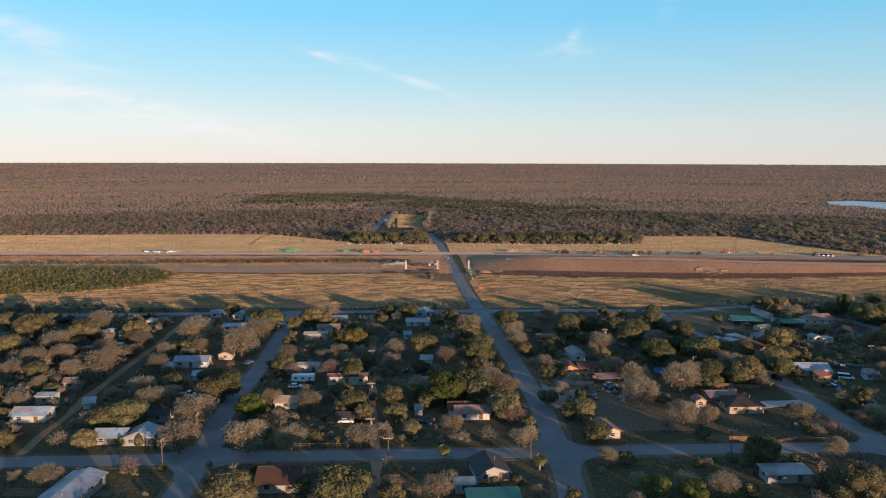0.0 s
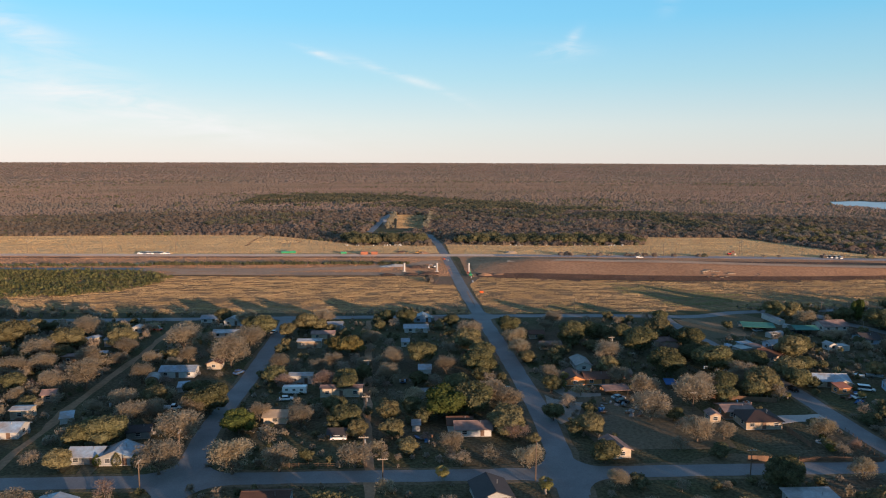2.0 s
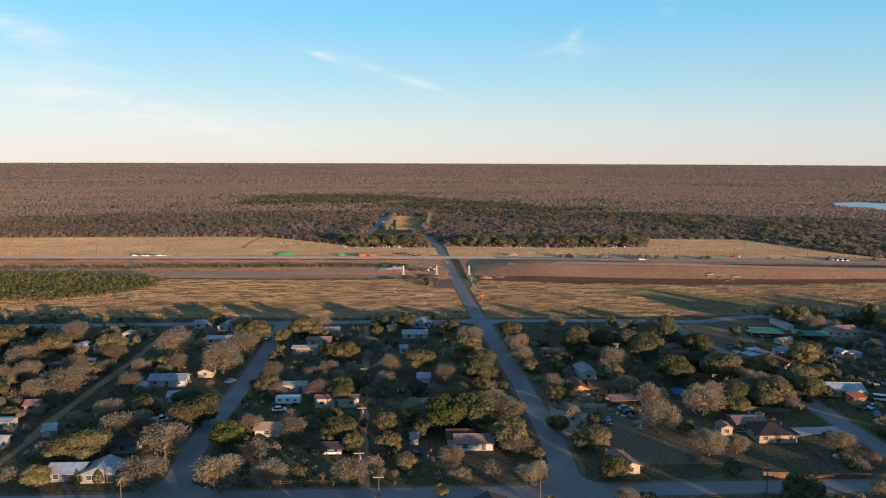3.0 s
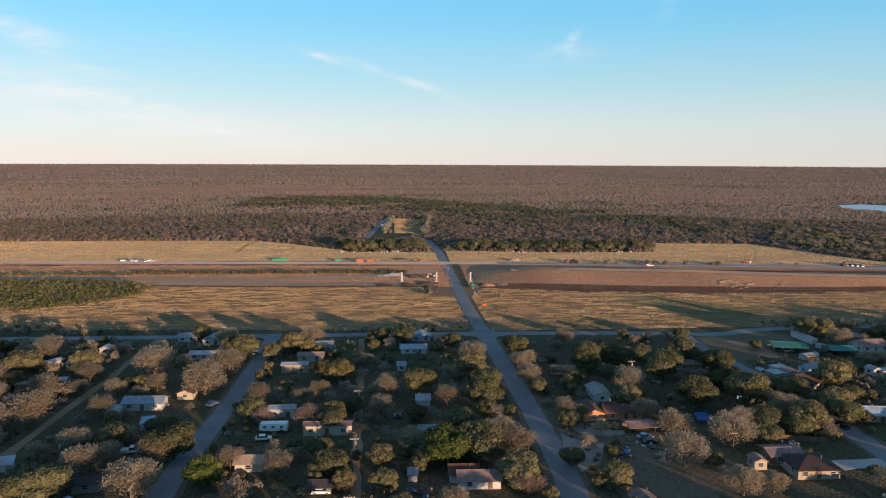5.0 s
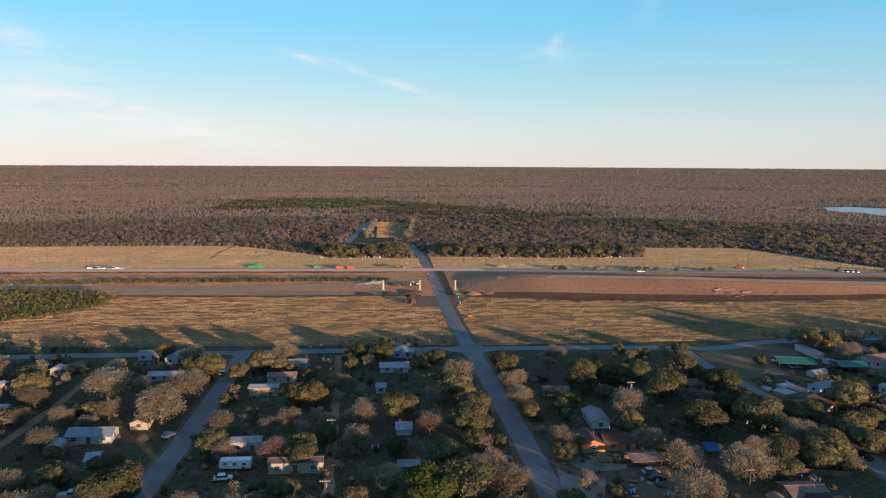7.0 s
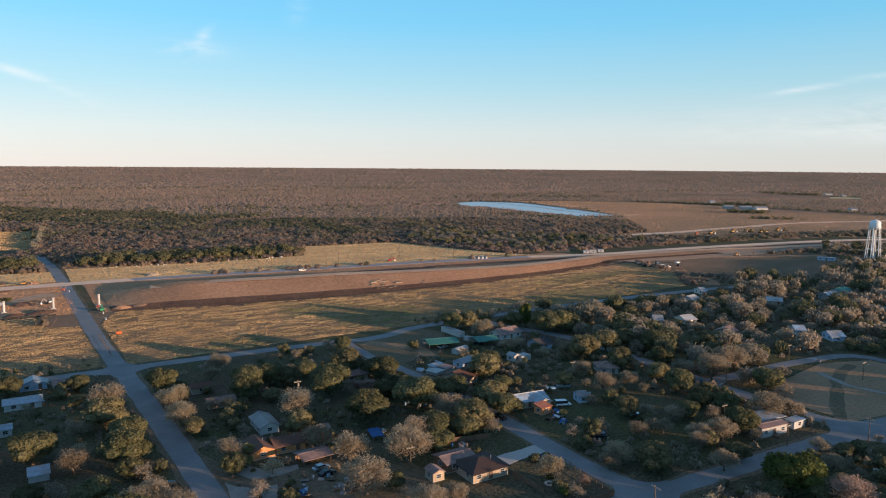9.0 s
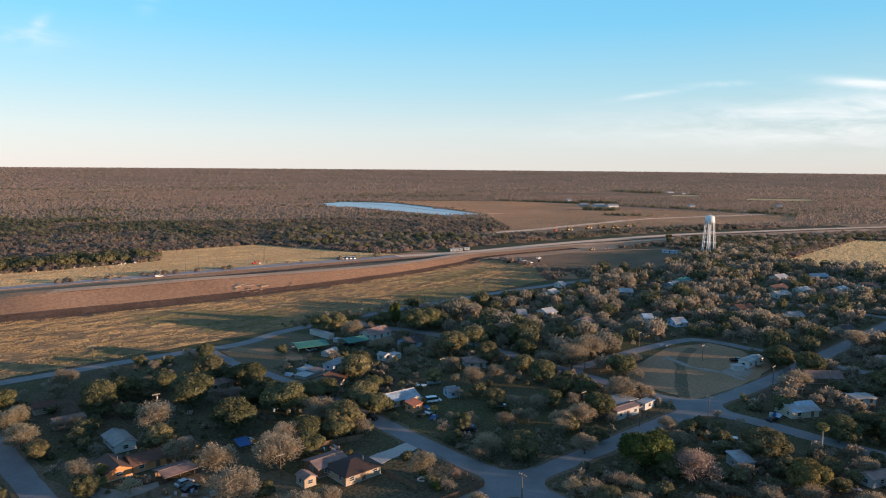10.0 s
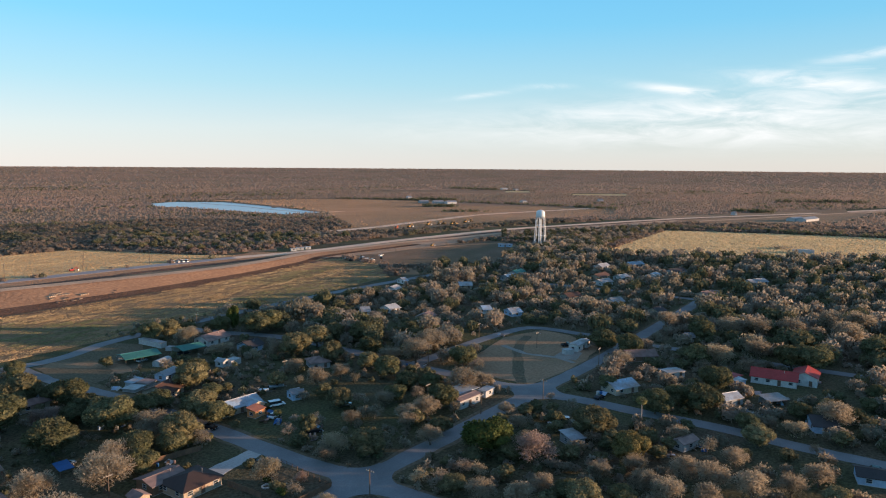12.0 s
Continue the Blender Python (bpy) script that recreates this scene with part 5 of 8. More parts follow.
def site_container(label, x, y, turn, colour, l=6.1, h=2.5):
    """A steel container: ribbed box, corner posts, doors."""
    ob = thing("site_container", pose(x, y, 0.1, 0, 0, turn), label, "container", "site containers")
    bm = bmesh.new()
    n = max(6, int(l / 0.45))
    edge = []
    for k in range(n):
        d = 1.19 if k % 2 else 1.14
        edge += [(-l / 2 + l * (k + 0.12) / n, d), (-l / 2 + l * (k + 0.88) / n, d)]
    ring = edge + [(u, -v) for u, v in reversed(edge)]
    low, top = [[bm.verts.new((u, v, z)) for u, v in ring] for z in (0.05, h - 0.06)]
    for k in range(len(ring)):
        q = (k + 1) % len(ring)
        bm.faces.new((low[q], low[k], top[k], top[q]))
    bm.faces.new(low)
    bm.faces.new(top[::-1])
    part("body", bm, colour, ob)
    bm = bmesh.new()
    box(bm, -l / 2 - 0.02, l / 2 + 0.02, -1.22, 1.22, h - 0.06, h)
    part("lid", bm, colour, ob)
    for u in (-1, 1):
        for v in (-1, 1):
            bm = bmesh.new()
            box(bm, u * l / 2 - 0.09, u * l / 2 + 0.09, v * 1.2 - 0.07, v * 1.2 + 0.07, -0.05, h + 0.01)
            part("post", bm, colour, ob)
    return ob


def dirt_pile(label, x, y, r, h, material):
    """A loose heap with an uneven outline."""
    ob = thing("dirt_pile", pose(x, y, 0), label, "dirt pile", "site heaps")
    bm = bmesh.new()
    rings = []
    for k, (f, z) in enumerate(((1.0, -0.05), (0.8, 0.3), (0.52, 0.72), (0.25, 0.95))):
        ring = []
        for j in range(14):
            a = 2 * math.pi * j / 14
            w = r * f * (1 + 0.3 * noise.noise((x + math.cos(a) * 1.3, y + math.sin(a) * 1.3, k * 0.4)))
            ring.append(bm.verts.new((w * math.cos(a) * 1.3, w * math.sin(a), h * z * (1 + 0.35 * noise.noise((a * 1.1, x, k))))))
        rings.append(ring)
        if k:
            for j in range(14):
                bm.faces.new((rings[-2][j], rings[-2][(j + 1) % 14], ring[(j + 1) % 14], ring[j]))
    bm.faces.new(rings[-1])
    part("mound", bm, material, ob)
    return ob


# ---- street furniture ----
def utility_pole(label, x, y, turn, high=9.5, lamp=False, can=False):
    ob = thing("utility_pole", pose(x, y, 0, 0, 0, turn), label, "utility pole", "utility poles")
    bm = bmesh.new()
    tube(bm, (0, 0, -0.1), (0.04, 0, high), 0.16, 0.10, 8, True)
    part("pole", bm, "wood_post", ob)
    bm = bmesh.new()
    box(bm, -1.25, 1.25, -0.18, -0.08, high - 0.78, high - 0.58)
    arm = part("crossarm", bm, "arm_wood", ob, "bleached grey crossarm")
    for k in (-1.05, -0.45, 0.45, 1.05):
        bm = bmesh.new()
        tube(bm, (k, -0.12, high - 0.6), (k, -0.12, high - 0.38), 0.06, 0.05, 6, True)
        part("insulator", bm, "white_wall", arm)
    if can:
        bm = bmesh.new()
        tube(bm, (0.34, 0, high - 2.2), (0.34, 0, high - 1.2), 0.24, 0.24, 10, True)
        part("transformer", bm, "steel", ob, "grey transformer can")
    if lamp:
        bm = bmesh.new()
        tube(bm, (0, 0, high - 1.2), (0, -1.5, high - 0.8), 0.04, 0.04, 6, True)
        box(bm, -0.15, 0.15, -1.9, -1.4, high - 0.85, high - 0.7)
        part("lamp_arm", bm, "steel", ob, "street lamp on a steel arm")
    return ob


def fence(label, a, b, high=1.7, material="fence_wood", solid=True):
    """A fence from a to b: posts and, between them, boarded panels or rails."""
    a, b = Vector((*a, 0)), Vector((*b, 0))
    l = (b - a).length
    ob = thing("fence", Matrix.Translation(a) @ pose(0, 0, 0, 0, 0, math.degrees(math.atan2(b.y - a.y, b.x - a.x))), label, "fence", "fences")
    n = max(1, round(l / 2.4))
    for k in range(n + 1):
        bm = bmesh.new()
        box(bm, l * k / n - 0.06, l * k / n + 0.06, -0.06, 0.06, -0.1, high + 0.05)
        part("post", bm, "wood_post", ob)
    for k in range(n):
        bm = bmesh.new()
        x0, x1 = l * k / n + 0.07, l * (k + 1) / n - 0.07
        if solid:
            box(bm, x0, x1, -0.035, 0.0, 0.05, high - 0.05 * (k * 7 % 3))
            part("panel", bm, material, ob)
        else:
            for z in (0.5, 1.0):
                box(bm, x0, x1, -0.03, 0.03, z, z + 0.07)
            part("rail", bm, material, ob)
    return ob


def bridge_column(x, y):
    ob = thing("bridge_column", pose(x, y, 0), "white concrete bridge column standing alone on graded dirt", "bridge column", "bridge columns")
    bm = bmesh.new()
    tube(bm, (0, 0, -0.2), (0, 0, 5.4), 0.58, 0.58, 16, True)
    part("shaft", bm, "white_wall", ob)
    bm = bmesh.new()
    tube(bm, (0, 0, 5.4), (0, 0, 5.7), 0.58, 0.8, 16, True)
    tube(bm, (0, 0, 5.7), (0, 0, 6.1), 0.8, 0.8, 16, True)
    part("cap", bm, "concrete", ob)
    bm = bmesh.new()
    box(bm, -1.3, 1.3, -1.3, 1.3, -0.1, 0.35)
    soften(bm, 0.05)
    part("footing", bm, "concrete", ob)
    return ob


def water_tower(x, y, high=37.5):
    """An elevated tank: bowl, drum and dome on six raked legs with a riser, strut rings and rods."""
    ob = thing("water_tower", pose(x, y, 0, 0, 0, 12) @ Matrix.Diagonal((0.85, 0.85, 0.955, 1)), "white steel water tower on tall raked legs", "water tower")
    r, neck = 5.06, high - 9.0
    bm = bmesh.new()
    rings = []
    for k, (rad, z) in enumerate(((0.9, neck), (3.0, neck + 0.4), (4.5, neck + 1.2), (r, neck + 2.4), (r, neck + 6.2), (4.75, neck + 7.2), (3.7, neck + 8.2), (2.0, neck + 8.8), (0.4, neck + 9.0))):
        rings.append([bm.verts.new((rad * math.cos(a), rad * math.sin(a), z)) for a in np.linspace(0, 2 * math.pi, 32, False)])
        if k:
            for j in range(32):
                bm.faces.new((rings[-2][j], rings[-2][(j + 1) % 32], rings[-1][(j + 1) % 32], rings[-1][j]))
    bm.faces.new(rings[-1])
    for f in bm.faces:
        f.smooth = True
    tank = part("tank", bm, "tank_white", ob, "white domed tank")
    bm = bmesh.new()
    tube(bm, (0, 0, neck + 9.0), (0, 0, neck + 9.8), 0.35, 0.2, 8, True)
    part("vent", bm, "steel", tank)
    bm = bmesh.new()
    for a0, a1 in zip(np.linspace(0, 2 * math.pi, 24, False), np.linspace(2 * math.pi / 24, 2 * math.pi, 24)):
        for z in (2.6, 3.5):
            tube(bm, (5.7 * math.cos(a0), 5.7 * math.sin(a0), neck + z), (5.7 * math.cos(a1), 5.7 * math.sin(a1), neck + z), 0.05, 0.05, 4)
        tube(bm, (5.7 * math.cos(a0), 5.7 * math.sin(a0), neck + 2.5), (5.7 * math.cos(a0), 5.7 * math.sin(a0), neck + 3.5), 0.04, 0.04, 4)
        tube(bm, (5.0 * math.cos(a0), 5.0 * math.sin(a0), neck + 2.5), (5.75 * math.cos(a0), 5.75 * math.sin(a0), neck + 2.5), 0.12, 0.12, 4)
    part("balcony", bm, "tank_white", tank, "railed walkway round the drum")
    legs = []
    for k in range(6):
        a = math.pi / 3 * k
        foot, top = Vector((7.4 * math.cos(a), 7.4 * math.sin(a), -0.2)), Vector((4.95 * math.cos(a), 4.95 * math.sin(a), neck + 2.6))
        legs.append((foot, top))
        bm = bmesh.new()
        tube(bm, foot, top, 0.42, 0.36, 10, True)
        part("leg", bm, "tank_white", ob)
        bm = bmesh.new()
        tube(bm, (foot.x, foot.y, -0.3), (foot.x, foot.y, 0.4), 1.0, 0.8, 10, True)
        part("footing", bm, "concrete", ob)
    for z in (0.36, 0.70):
        bm = bmesh.new()
        for k in range(6):
            tube(bm, legs[k][0].lerp(legs[k][1], z), legs[(k + 1) % 6][0].lerp(legs[(k + 1) % 6][1], z), 0.2, 0.2, 6)
        part("strut", bm, "tank_white", ob, "ring of struts between the legs")
    for lo, hi in ((0.0, 0.36), (0.36, 0.70), (0.70, 1.0)):
        bm = bmesh.new()
        for k in range(6):
            a, b = legs[k], legs[(k + 1) % 6]
            tube(bm, a[0].lerp(a[1], lo), b[0].lerp(b[1], hi), 0.05, 0.05, 4)
            tube(bm, b[0].lerp(b[1], lo), a[0].lerp(a[1], hi), 0.05, 0.05, 4)
        part("rod", bm, "steel", ob, "thin crossed tension rods")
    bm = bmesh.new()
    tube(bm, (0, 0, -0.2), (0, 0, neck + 0.1), 0.75, 0.75, 12)
    part("riser", bm, "tank_white", ob, "central riser pipe")
    return ob


water_tower(624, 373.5)


def gravestones():
    rnd = random.Random(4)
    first = None
    for k in range(64):
        x = rnd.choice((rnd.uniform(-62, 8), rnd.uniform(48, 214), rnd.uniform(120, 214)))
        y = 642 + rnd.uniform(-4, 7) - 0.03 * max(0, x)
        m = pose(x, y, 0.05, rnd.uniform(-3, 3), 0, rnd.uniform(-12, 12)) @ Matrix.Diagonal((rnd.uniform(0.6, 1.2), 0.8, rnd.uniform(0.6, 1.1), 1))
        if first is None:
            first = thing("gravestone", m, "pale upright gravestone at the wood's edge", "gravestone", "gravestones")
            bm = bmesh.new()
            prism(bm, [(-0.4, 0.1), (0.4, 0.1), (0.4, 0.85), (0.25, 1.05), (0, 1.12), (-0.25, 1.05), (-0.4, 0.85)], -0.1, 0.1, "y")
            part("headstone", bm, "grave_stone", first)
            bm = bmesh.new()
            box(bm, -0.55, 0.55, -0.22, 0.22, -0.1, 0.1)
            part("base", bm, "concrete", first)
        else:
            copy_thing(first, m @ Matrix.Diagonal((*[1 / v for v in first.scale], 1)))


gravestones()


def site_blocks():
    """Stacked concrete forms and rubble at the embankment's foot."""
    rnd = random.Random(8)
    for k in range(16):
        x, y = 203 + rnd.uniform(-9, 34) * (1 if k > 5 else 0.4), 468 + rnd.uniform(-6, 6) - (5 if k > 5 else 0)
        l, w, h = (rnd.uniform(3, 6), rnd.uniform(1.5, 3), rnd.uniform(0.9, 1.6)) if k < 6 else (rnd.uniform(1, 3), rnd.uniform(1, 2.4), rnd.uniform(0.5, 1.1))
        base = 0.1 + max(0.0, (y - 449.5) / 21 * 2.6)
        ob = thing("concrete_form", pose(x, y, base - 0.3, 0, 0, rnd.uniform(-15, 15)), "pale timber and concrete form stacked on red dirt", "concrete form", "site rubble")
        bm = bmesh.new()
        box(bm, -l / 2, l / 2, -w / 2, w / 2, -0.2, h)
        soften(bm, 0.08)
        part("block", bm, "tan_wall", ob)
        for j in (-0.3, 0.0, 0.3):
            bm = bmesh.new()
            box(bm, j * l - 0.12, j * l + 0.12, -w / 2 - 0.1, w / 2 + 0.1, h * 0.2, h + 0.12)
            part("strap", bm, "fence_wood", ob)


site_blocks()


def barrier(x, y, turn, colour, label):
    ob = thing("traffic_barrier", pose(x, y, 0.1, 0, 0, turn), label, "traffic barrier", "roadworks barriers")
    bm = bmesh.new()
    prism(bm, [(-0.35, 0), (0.35, 0), (0.18, 0.4), (0.12, 1.1), (-0.12, 1.1), (-0.18, 0.4)], -1.1, 1.1, "y")
    part("body", bm, colour, ob)
    bm = bmesh.new()
    box(bm, -0.45, 0.45, -1.0, -0.7, -0.05, 0.1)
    box(bm, -0.45, 0.45, 0.7, 1.0, -0.05, 0.1)
    part("foot", bm, "rubber", ob)


barrier(41.5, 466, 0, "white_wall", "white plastic road barrier at the street edge")
barrier(41.0, 450, 10, "white_wall", "white plastic road barrier at the street edge")
barrier(43.0, 414, 80, "barrel_orange", "orange road barrier in the grass")
barrier(30.0, 545, 30, "white_wall", "white plastic road barrier on dirt")
barrier(27.5, 552, 40, "barrel_orange", "orange road barrier on dirt")
barrier(41.0, 488, 0, "car_red", "red road barrier beside a column")


def junk_pile(x, y, n):
    """A heap of yard clutter: crates, sheets of metal and barrels, each piece a part."""
    rnd = random.Random(int(x * 7 + y * 3))
    ob = thing("junk_pile", pose(x, y, 0, 0, 0, rnd.uniform(0, 180)), "pile of weathered yard clutter on bare ground", "junk pile", "yard clutter")
    for k in range(n):
        px, py, a = rnd.uniform(-3.5, 3.5), rnd.uniform(-2, 2), rnd.uniform(0, 180)
        bm = bmesh.new()
        m = pose(px, py, 0, 0, 0, a)
        kind = rnd.choice(("crate", "barrel", "sheet"))
        if kind == "crate":
            w, d, h = rnd.uniform(0.6, 1.6), rnd.uniform(0.5, 1.2), rnd.uniform(0.4, 1.2)
            box(bm, -w / 2, w / 2, -d / 2, d / 2, -0.03, h, m)
            soften(bm, 0.04)
        elif kind == "barrel":
            r = rnd.uniform(0.28, 0.36)
            tube(bm, m @ Vector((0, 0, -0.02)), m @ Vector((0, 0, 0.45)), r, r * 1.05, 10, True)
            tube(bm, m @ Vector((0, 0, 0.45)), m @ Vector((0, 0, 0.9)), r * 1.05, r, 10, True)
        else:
            tilt = m @ pose(0, 0, 0, rnd.uniform(12, 35), 0, 0)
            box(bm, -1.1, 1.1, 0, 1.9, -0.05, 0.02, tilt)
        part(kind, bm, rnd.choice(("junk", "rust_roof", "white_wall", "blue_wall", "fence_wood", "metal_roof", "tarp")), ob)


# ---- houses of the western blocks ----
house("low carport wing with a pale blue metal roof", -82.8, 186.7, 0, 8.2, 6.0, 1.85, roof='gable', walls='grey_wall', cover='blue_roof')
house("pale grey house with a blue-grey metal roof and front gable", -74.3, 185.7, 0, 8.6, 6.8, 2.31, walls='grey_wall', cover='blue_roof', ridge='y')
house("long metal barn with a pale blue roof", -80.5, 137, -6, 8.0, 27, 2.6, roof="gable", ridge="y", rise=1.0, cover="blue_roof", walls="grey_wall")
mobile_home("cream mobile home beneath bare trees", -116.4, 219.2, 0, 5.6, walls='cream_wall')
house("white house with a pale blue metal roof", -113.8, 204.2, 0, 9.7, 6.8, 2.0, cover='blue_roof')
house("small shed with a blue sheet roof", -100.8, 215.3, 20, 3.4, 4, 1.69, cover='blue_roof', roof='shed', windows=False, name='shed', category='shed')
house("white metal workshop with a wide door", -82.5, 258.0, 0, 12.1, 6.0, 2.46, cover='blue_roof', walls='white_wall')
house("cream cottage with a brown gable roof", -72.3, 268.0, 0, 5.1, 5.2, 2.16, walls='cream_wall', cover='brown_roof', ridge='y')
house("brown shed with a rounded white roof", -88.7, 250.6, 10, 4.4, 5.2, 1.54, roof='arch', walls='brown_wall', cover='white_roof', name='shed', category='shed', windows=False)
mobile_home("pale mobile home set at an angle", -132.3, 302.3, 67, 11.5, cover='white_roof', walls='cream_wall')
mobile_home("long weathered brown mobile home", -125.1, 277.2, 0, 13.8, walls='brown_wall', cover='rust_roof')
house("small white shed in scrub", -118.8, 281.9, 0, 2.6, 4, 1.77, name='shed', category='shed')
house("small weathered grey cottage", -116.1, 235.2, 8, 3.8, 4.5, 1.93, walls='tan_wall', cover='rust_roof')
house("small shed with a blue roof", -75.5, 242.5, 10, 3.3, 4, 1.69, cover='blue_roof', name='shed', category='shed', roof='shed', windows=False)
house("grey house with a dark shingle roof", -75.3, 202.9, 8, 6.1, 4.5, 2.0, walls='grey_wall', cover='dark_roof')
mobile_home("white mobile home behind trees", -122.1, 301.8, 0, 9.1)
house("small white cottage beneath trees", -122.2, 324.6, 0, 4.2, 4, 2.0, ridge='y')
house("pale blue-roofed house by the far street", -94.8, 342.5, 0, 7.8, 5.2, 2.08, cover='blue_roof')
house("white house with a pale blue metal roof", -82.8, 337.0, 0, 7.2, 5.2, 2.08, cover='blue_roof', ridge='y')
house("blue-grey house beneath oaks", -75.6, 333.2, 0, 5.4, 4.5, 2.0, cover='metal_roof', walls='blue_wall')
house("long low house with a pale roof", -79.7, 314.9, 0, 11.2, 4, 1.85, cover='white_roof')

# ---- houses between the west street and the main street ----
camper("white camper trailer parked on bare grass", -37.7, 239.4, 178, 8.2)
mobile_home("long worn pink and white mobile home", -21.9, 235.7, 0, 13.7, walls='cream_wall', cover='rust_roof')
house("cream cottage with a low tan roof", -39.2, 212.6, 0, 6.6, 5.2, 2.08, walls='cream_wall', cover='tan_wall')
mobile_home("white mobile home with a white roof", -37.5, 249.6, 0, 8.2)
mobile_home("pinkish mobile home with a pale roof", -41.0, 296.4, 0, 9.7, walls='tan_wall')
house("blue-roofed cottage by the far street", -45.0, 325.7, 0, 4.0, 4.5, 2.0, cover='blue_roof', ridge='y')
house("pale blue mobile home by trees", -33.7, 327.6, 0, 6.6, 4.5, 2.0, cover='blue_roof', walls='blue_wall')
house("long low shed with a tan roof", -37.1, 310.7, 0, 10.0, 4.5, 1.69, cover='rust_roof', walls='tan_wall', name='shed', category='shed')
house("white house with a pale blue metal roof", 3.6, 320.5, 0, 10.4, 5.2, 2.08, cover='blue_roof')
house("blue metal-roofed house by the far street", 7.0, 340.6, 0, 8.2, 5.2, 2.23, cover='blue_roof', ridge='y', walls='blue_wall')
house("small house with a rusty roof", 15.8, 336.0, 0, 5.7, 4.5, 1.93, cover='rust_roof')
house("small white shed with a blue roof", -1.1, 296.8, 0, 3.2, 4, 1.77, cover='blue_roof', name='shed', category='shed')
house("narrow white garden shed", 2.6, 205.4, 0, 2.2, 2.4, 1.85, name='shed', category='shed', roof='shed', windows=False)
house("low shed with a flat pale roof", 7.2, 233.9, 0, 5.5, 4, 1.77, roof='flat', cover='metal_roof', name='shed', category='shed', windows=False, walls='grey_wall')
house("large house with a dark reddish shingle roof", -31.3, 156.6, 0, 10.0, 9.8, 2.31, cover='brown_roof', walls='white_wall')
house("white house with a rusty red roof beneath oaks", 18.8, 200.9, 0, 10.1, 6.0, 2.08, cover='rust_roof')
house("dark carport among bare trees", -19.4, 199.9, 0, 5.2, 4, 1.85, cover='dark_roof', open_front='back', walls='brown_wall', name='carport', category='carport')
house("small shed with a blue sheet roof", 6.3, 259.2, 0, 4.5, 4, 1.77, roof='shed', cover='blue_roof', name='shed', category='shed', windows=False)
house("brown house hidden beneath live oaks", 15.3, 204.4, 0, 6.9, 6.0, 2.0, cover='brown_roof', walls='white_wall')

# ---- south side of the cross street ----
house("cottage with a dark shingle front gable", 20.2, 160.4, 8, 8.0, 9.0, 2.23, ridge='y', cover='dark_roof', walls='grey_wall')
house("long shed with a green metal roof", 18.8, 145.5, 1, 12.0, 6, 2.4, roof="shed", rise=0.3, cover="green_roof", name="shed", category="shed", windows=False)
house("small flat-roofed white building", 12.8, 154.6, 1, 4.2, 3.2, 2.2, roof="flat", cover="white_roof")
house("long low building with a flat pale metal roof", 92.2, 156.6, 0, 10.7, 4.5, 2.0, roof='shed', rise=0.4, cover='white_roof', walls='grey_wall')

# ---- houses east of the main street ----
house("orange stucco house with a brown gable roof", 58.4, 244.2, 0, 6.5, 9.0, 2.16, ridge='y', walls='orange_wall', cover='brown_roof')
house("long orange stucco wing with a brown roof", 66.3, 244.9, 0, 8.4, 6.8, 2.08, walls='orange_wall', cover='brown_roof')
house("white garage with a grey metal roof", 65.5, 260.8, 0, 5.5, 10.5, 2.16, ridge='y', cover='grey_roof', walls='white_wall')
house("open carport with a rusty pinkish roof", 69.8, 233.5, 4, 7.8, 6.0, 1.93, roof='gable', rise=0.6, open_front='back', walls='brown_wall', cover='rust_roof', name='carport', category='carport')
house("small cream house with a grey gable roof", 56.8, 184.9, 12, 4.8, 8.2, 2.08, ridge='y', walls='cream_wall', cover='rust_roof')
house("brown-roofed cottage by the main street", 56.5, 308.2, 0, 6.0, 4.5, 2.0, cover='brown_roof', walls='tan_wall')
house("small weathered tan cottage", 59.0, 290.2, 0, 8.4, 4, 1.85, cover='rust_roof', walls='tan_wall')
house("small red board shed", 79.0, 251.6, 0, 3.3, 4, 1.77, walls='red_wall', cover='rust_roof', name='shed', category='shed', windows=False)
house("open shed covered with a bright blue tarp", 90.2, 238.9, -8, 3.0, 4.5, 1.77, roof='shed', rise=0.5, open_front=True, cover='tarp', name='shed', category='shed')
house("tan brick house with a brown hip roof", 104.2, 202.8, 0, 10.8, 9.8, 2.39, roof='hip', walls='tan_wall', cover='shaded_brown_roof', rise=1.7)
house("rear wing with a low pinkish-grey metal roof", 100.8, 211.1, 0, 9, 7, 2.5, roof="gable", rise=0.8, walls="brown_wall", cover="rust_roof")
house("small tan garden shed with a gable roof", 92.2, 208.6, 0, 3.3, 4, 1.93, ridge='y', walls='tan_wall', cover='rust_roof', name='shed', category='shed')
house("cream house with a broad pale blue metal roof", 146.0, 239.2, -6, 14.0, 7.2, 2.16, cover='blue_roof', walls='cream_wall')
house("cream front wing with a pale blue gable roof", 149.6, 236.0, -6, 5.2, 6.4, 2.3, cover='blue_roof', walls='cream_wall', ridge='y')
house("small grey-green shed in a back yard", 165.8, 234.6, -40, 3.6, 3.6, 1.8, cover='metal_roof', walls='grey_wall', name='shed', category='shed', windows=False)
house("small orange wooden shed with a lean-to roof", 146.9, 231.8, 8, 4.4, 3.4, 1.75, roof='shed', walls='orange_wall', cover='container_rust', name='shed', category='shed')
house("weathered house with a blue-white roof", 108.8, 294.1, 0, 9.0, 5.2, 2.0, cover='rust_roof', walls='tan_wall')

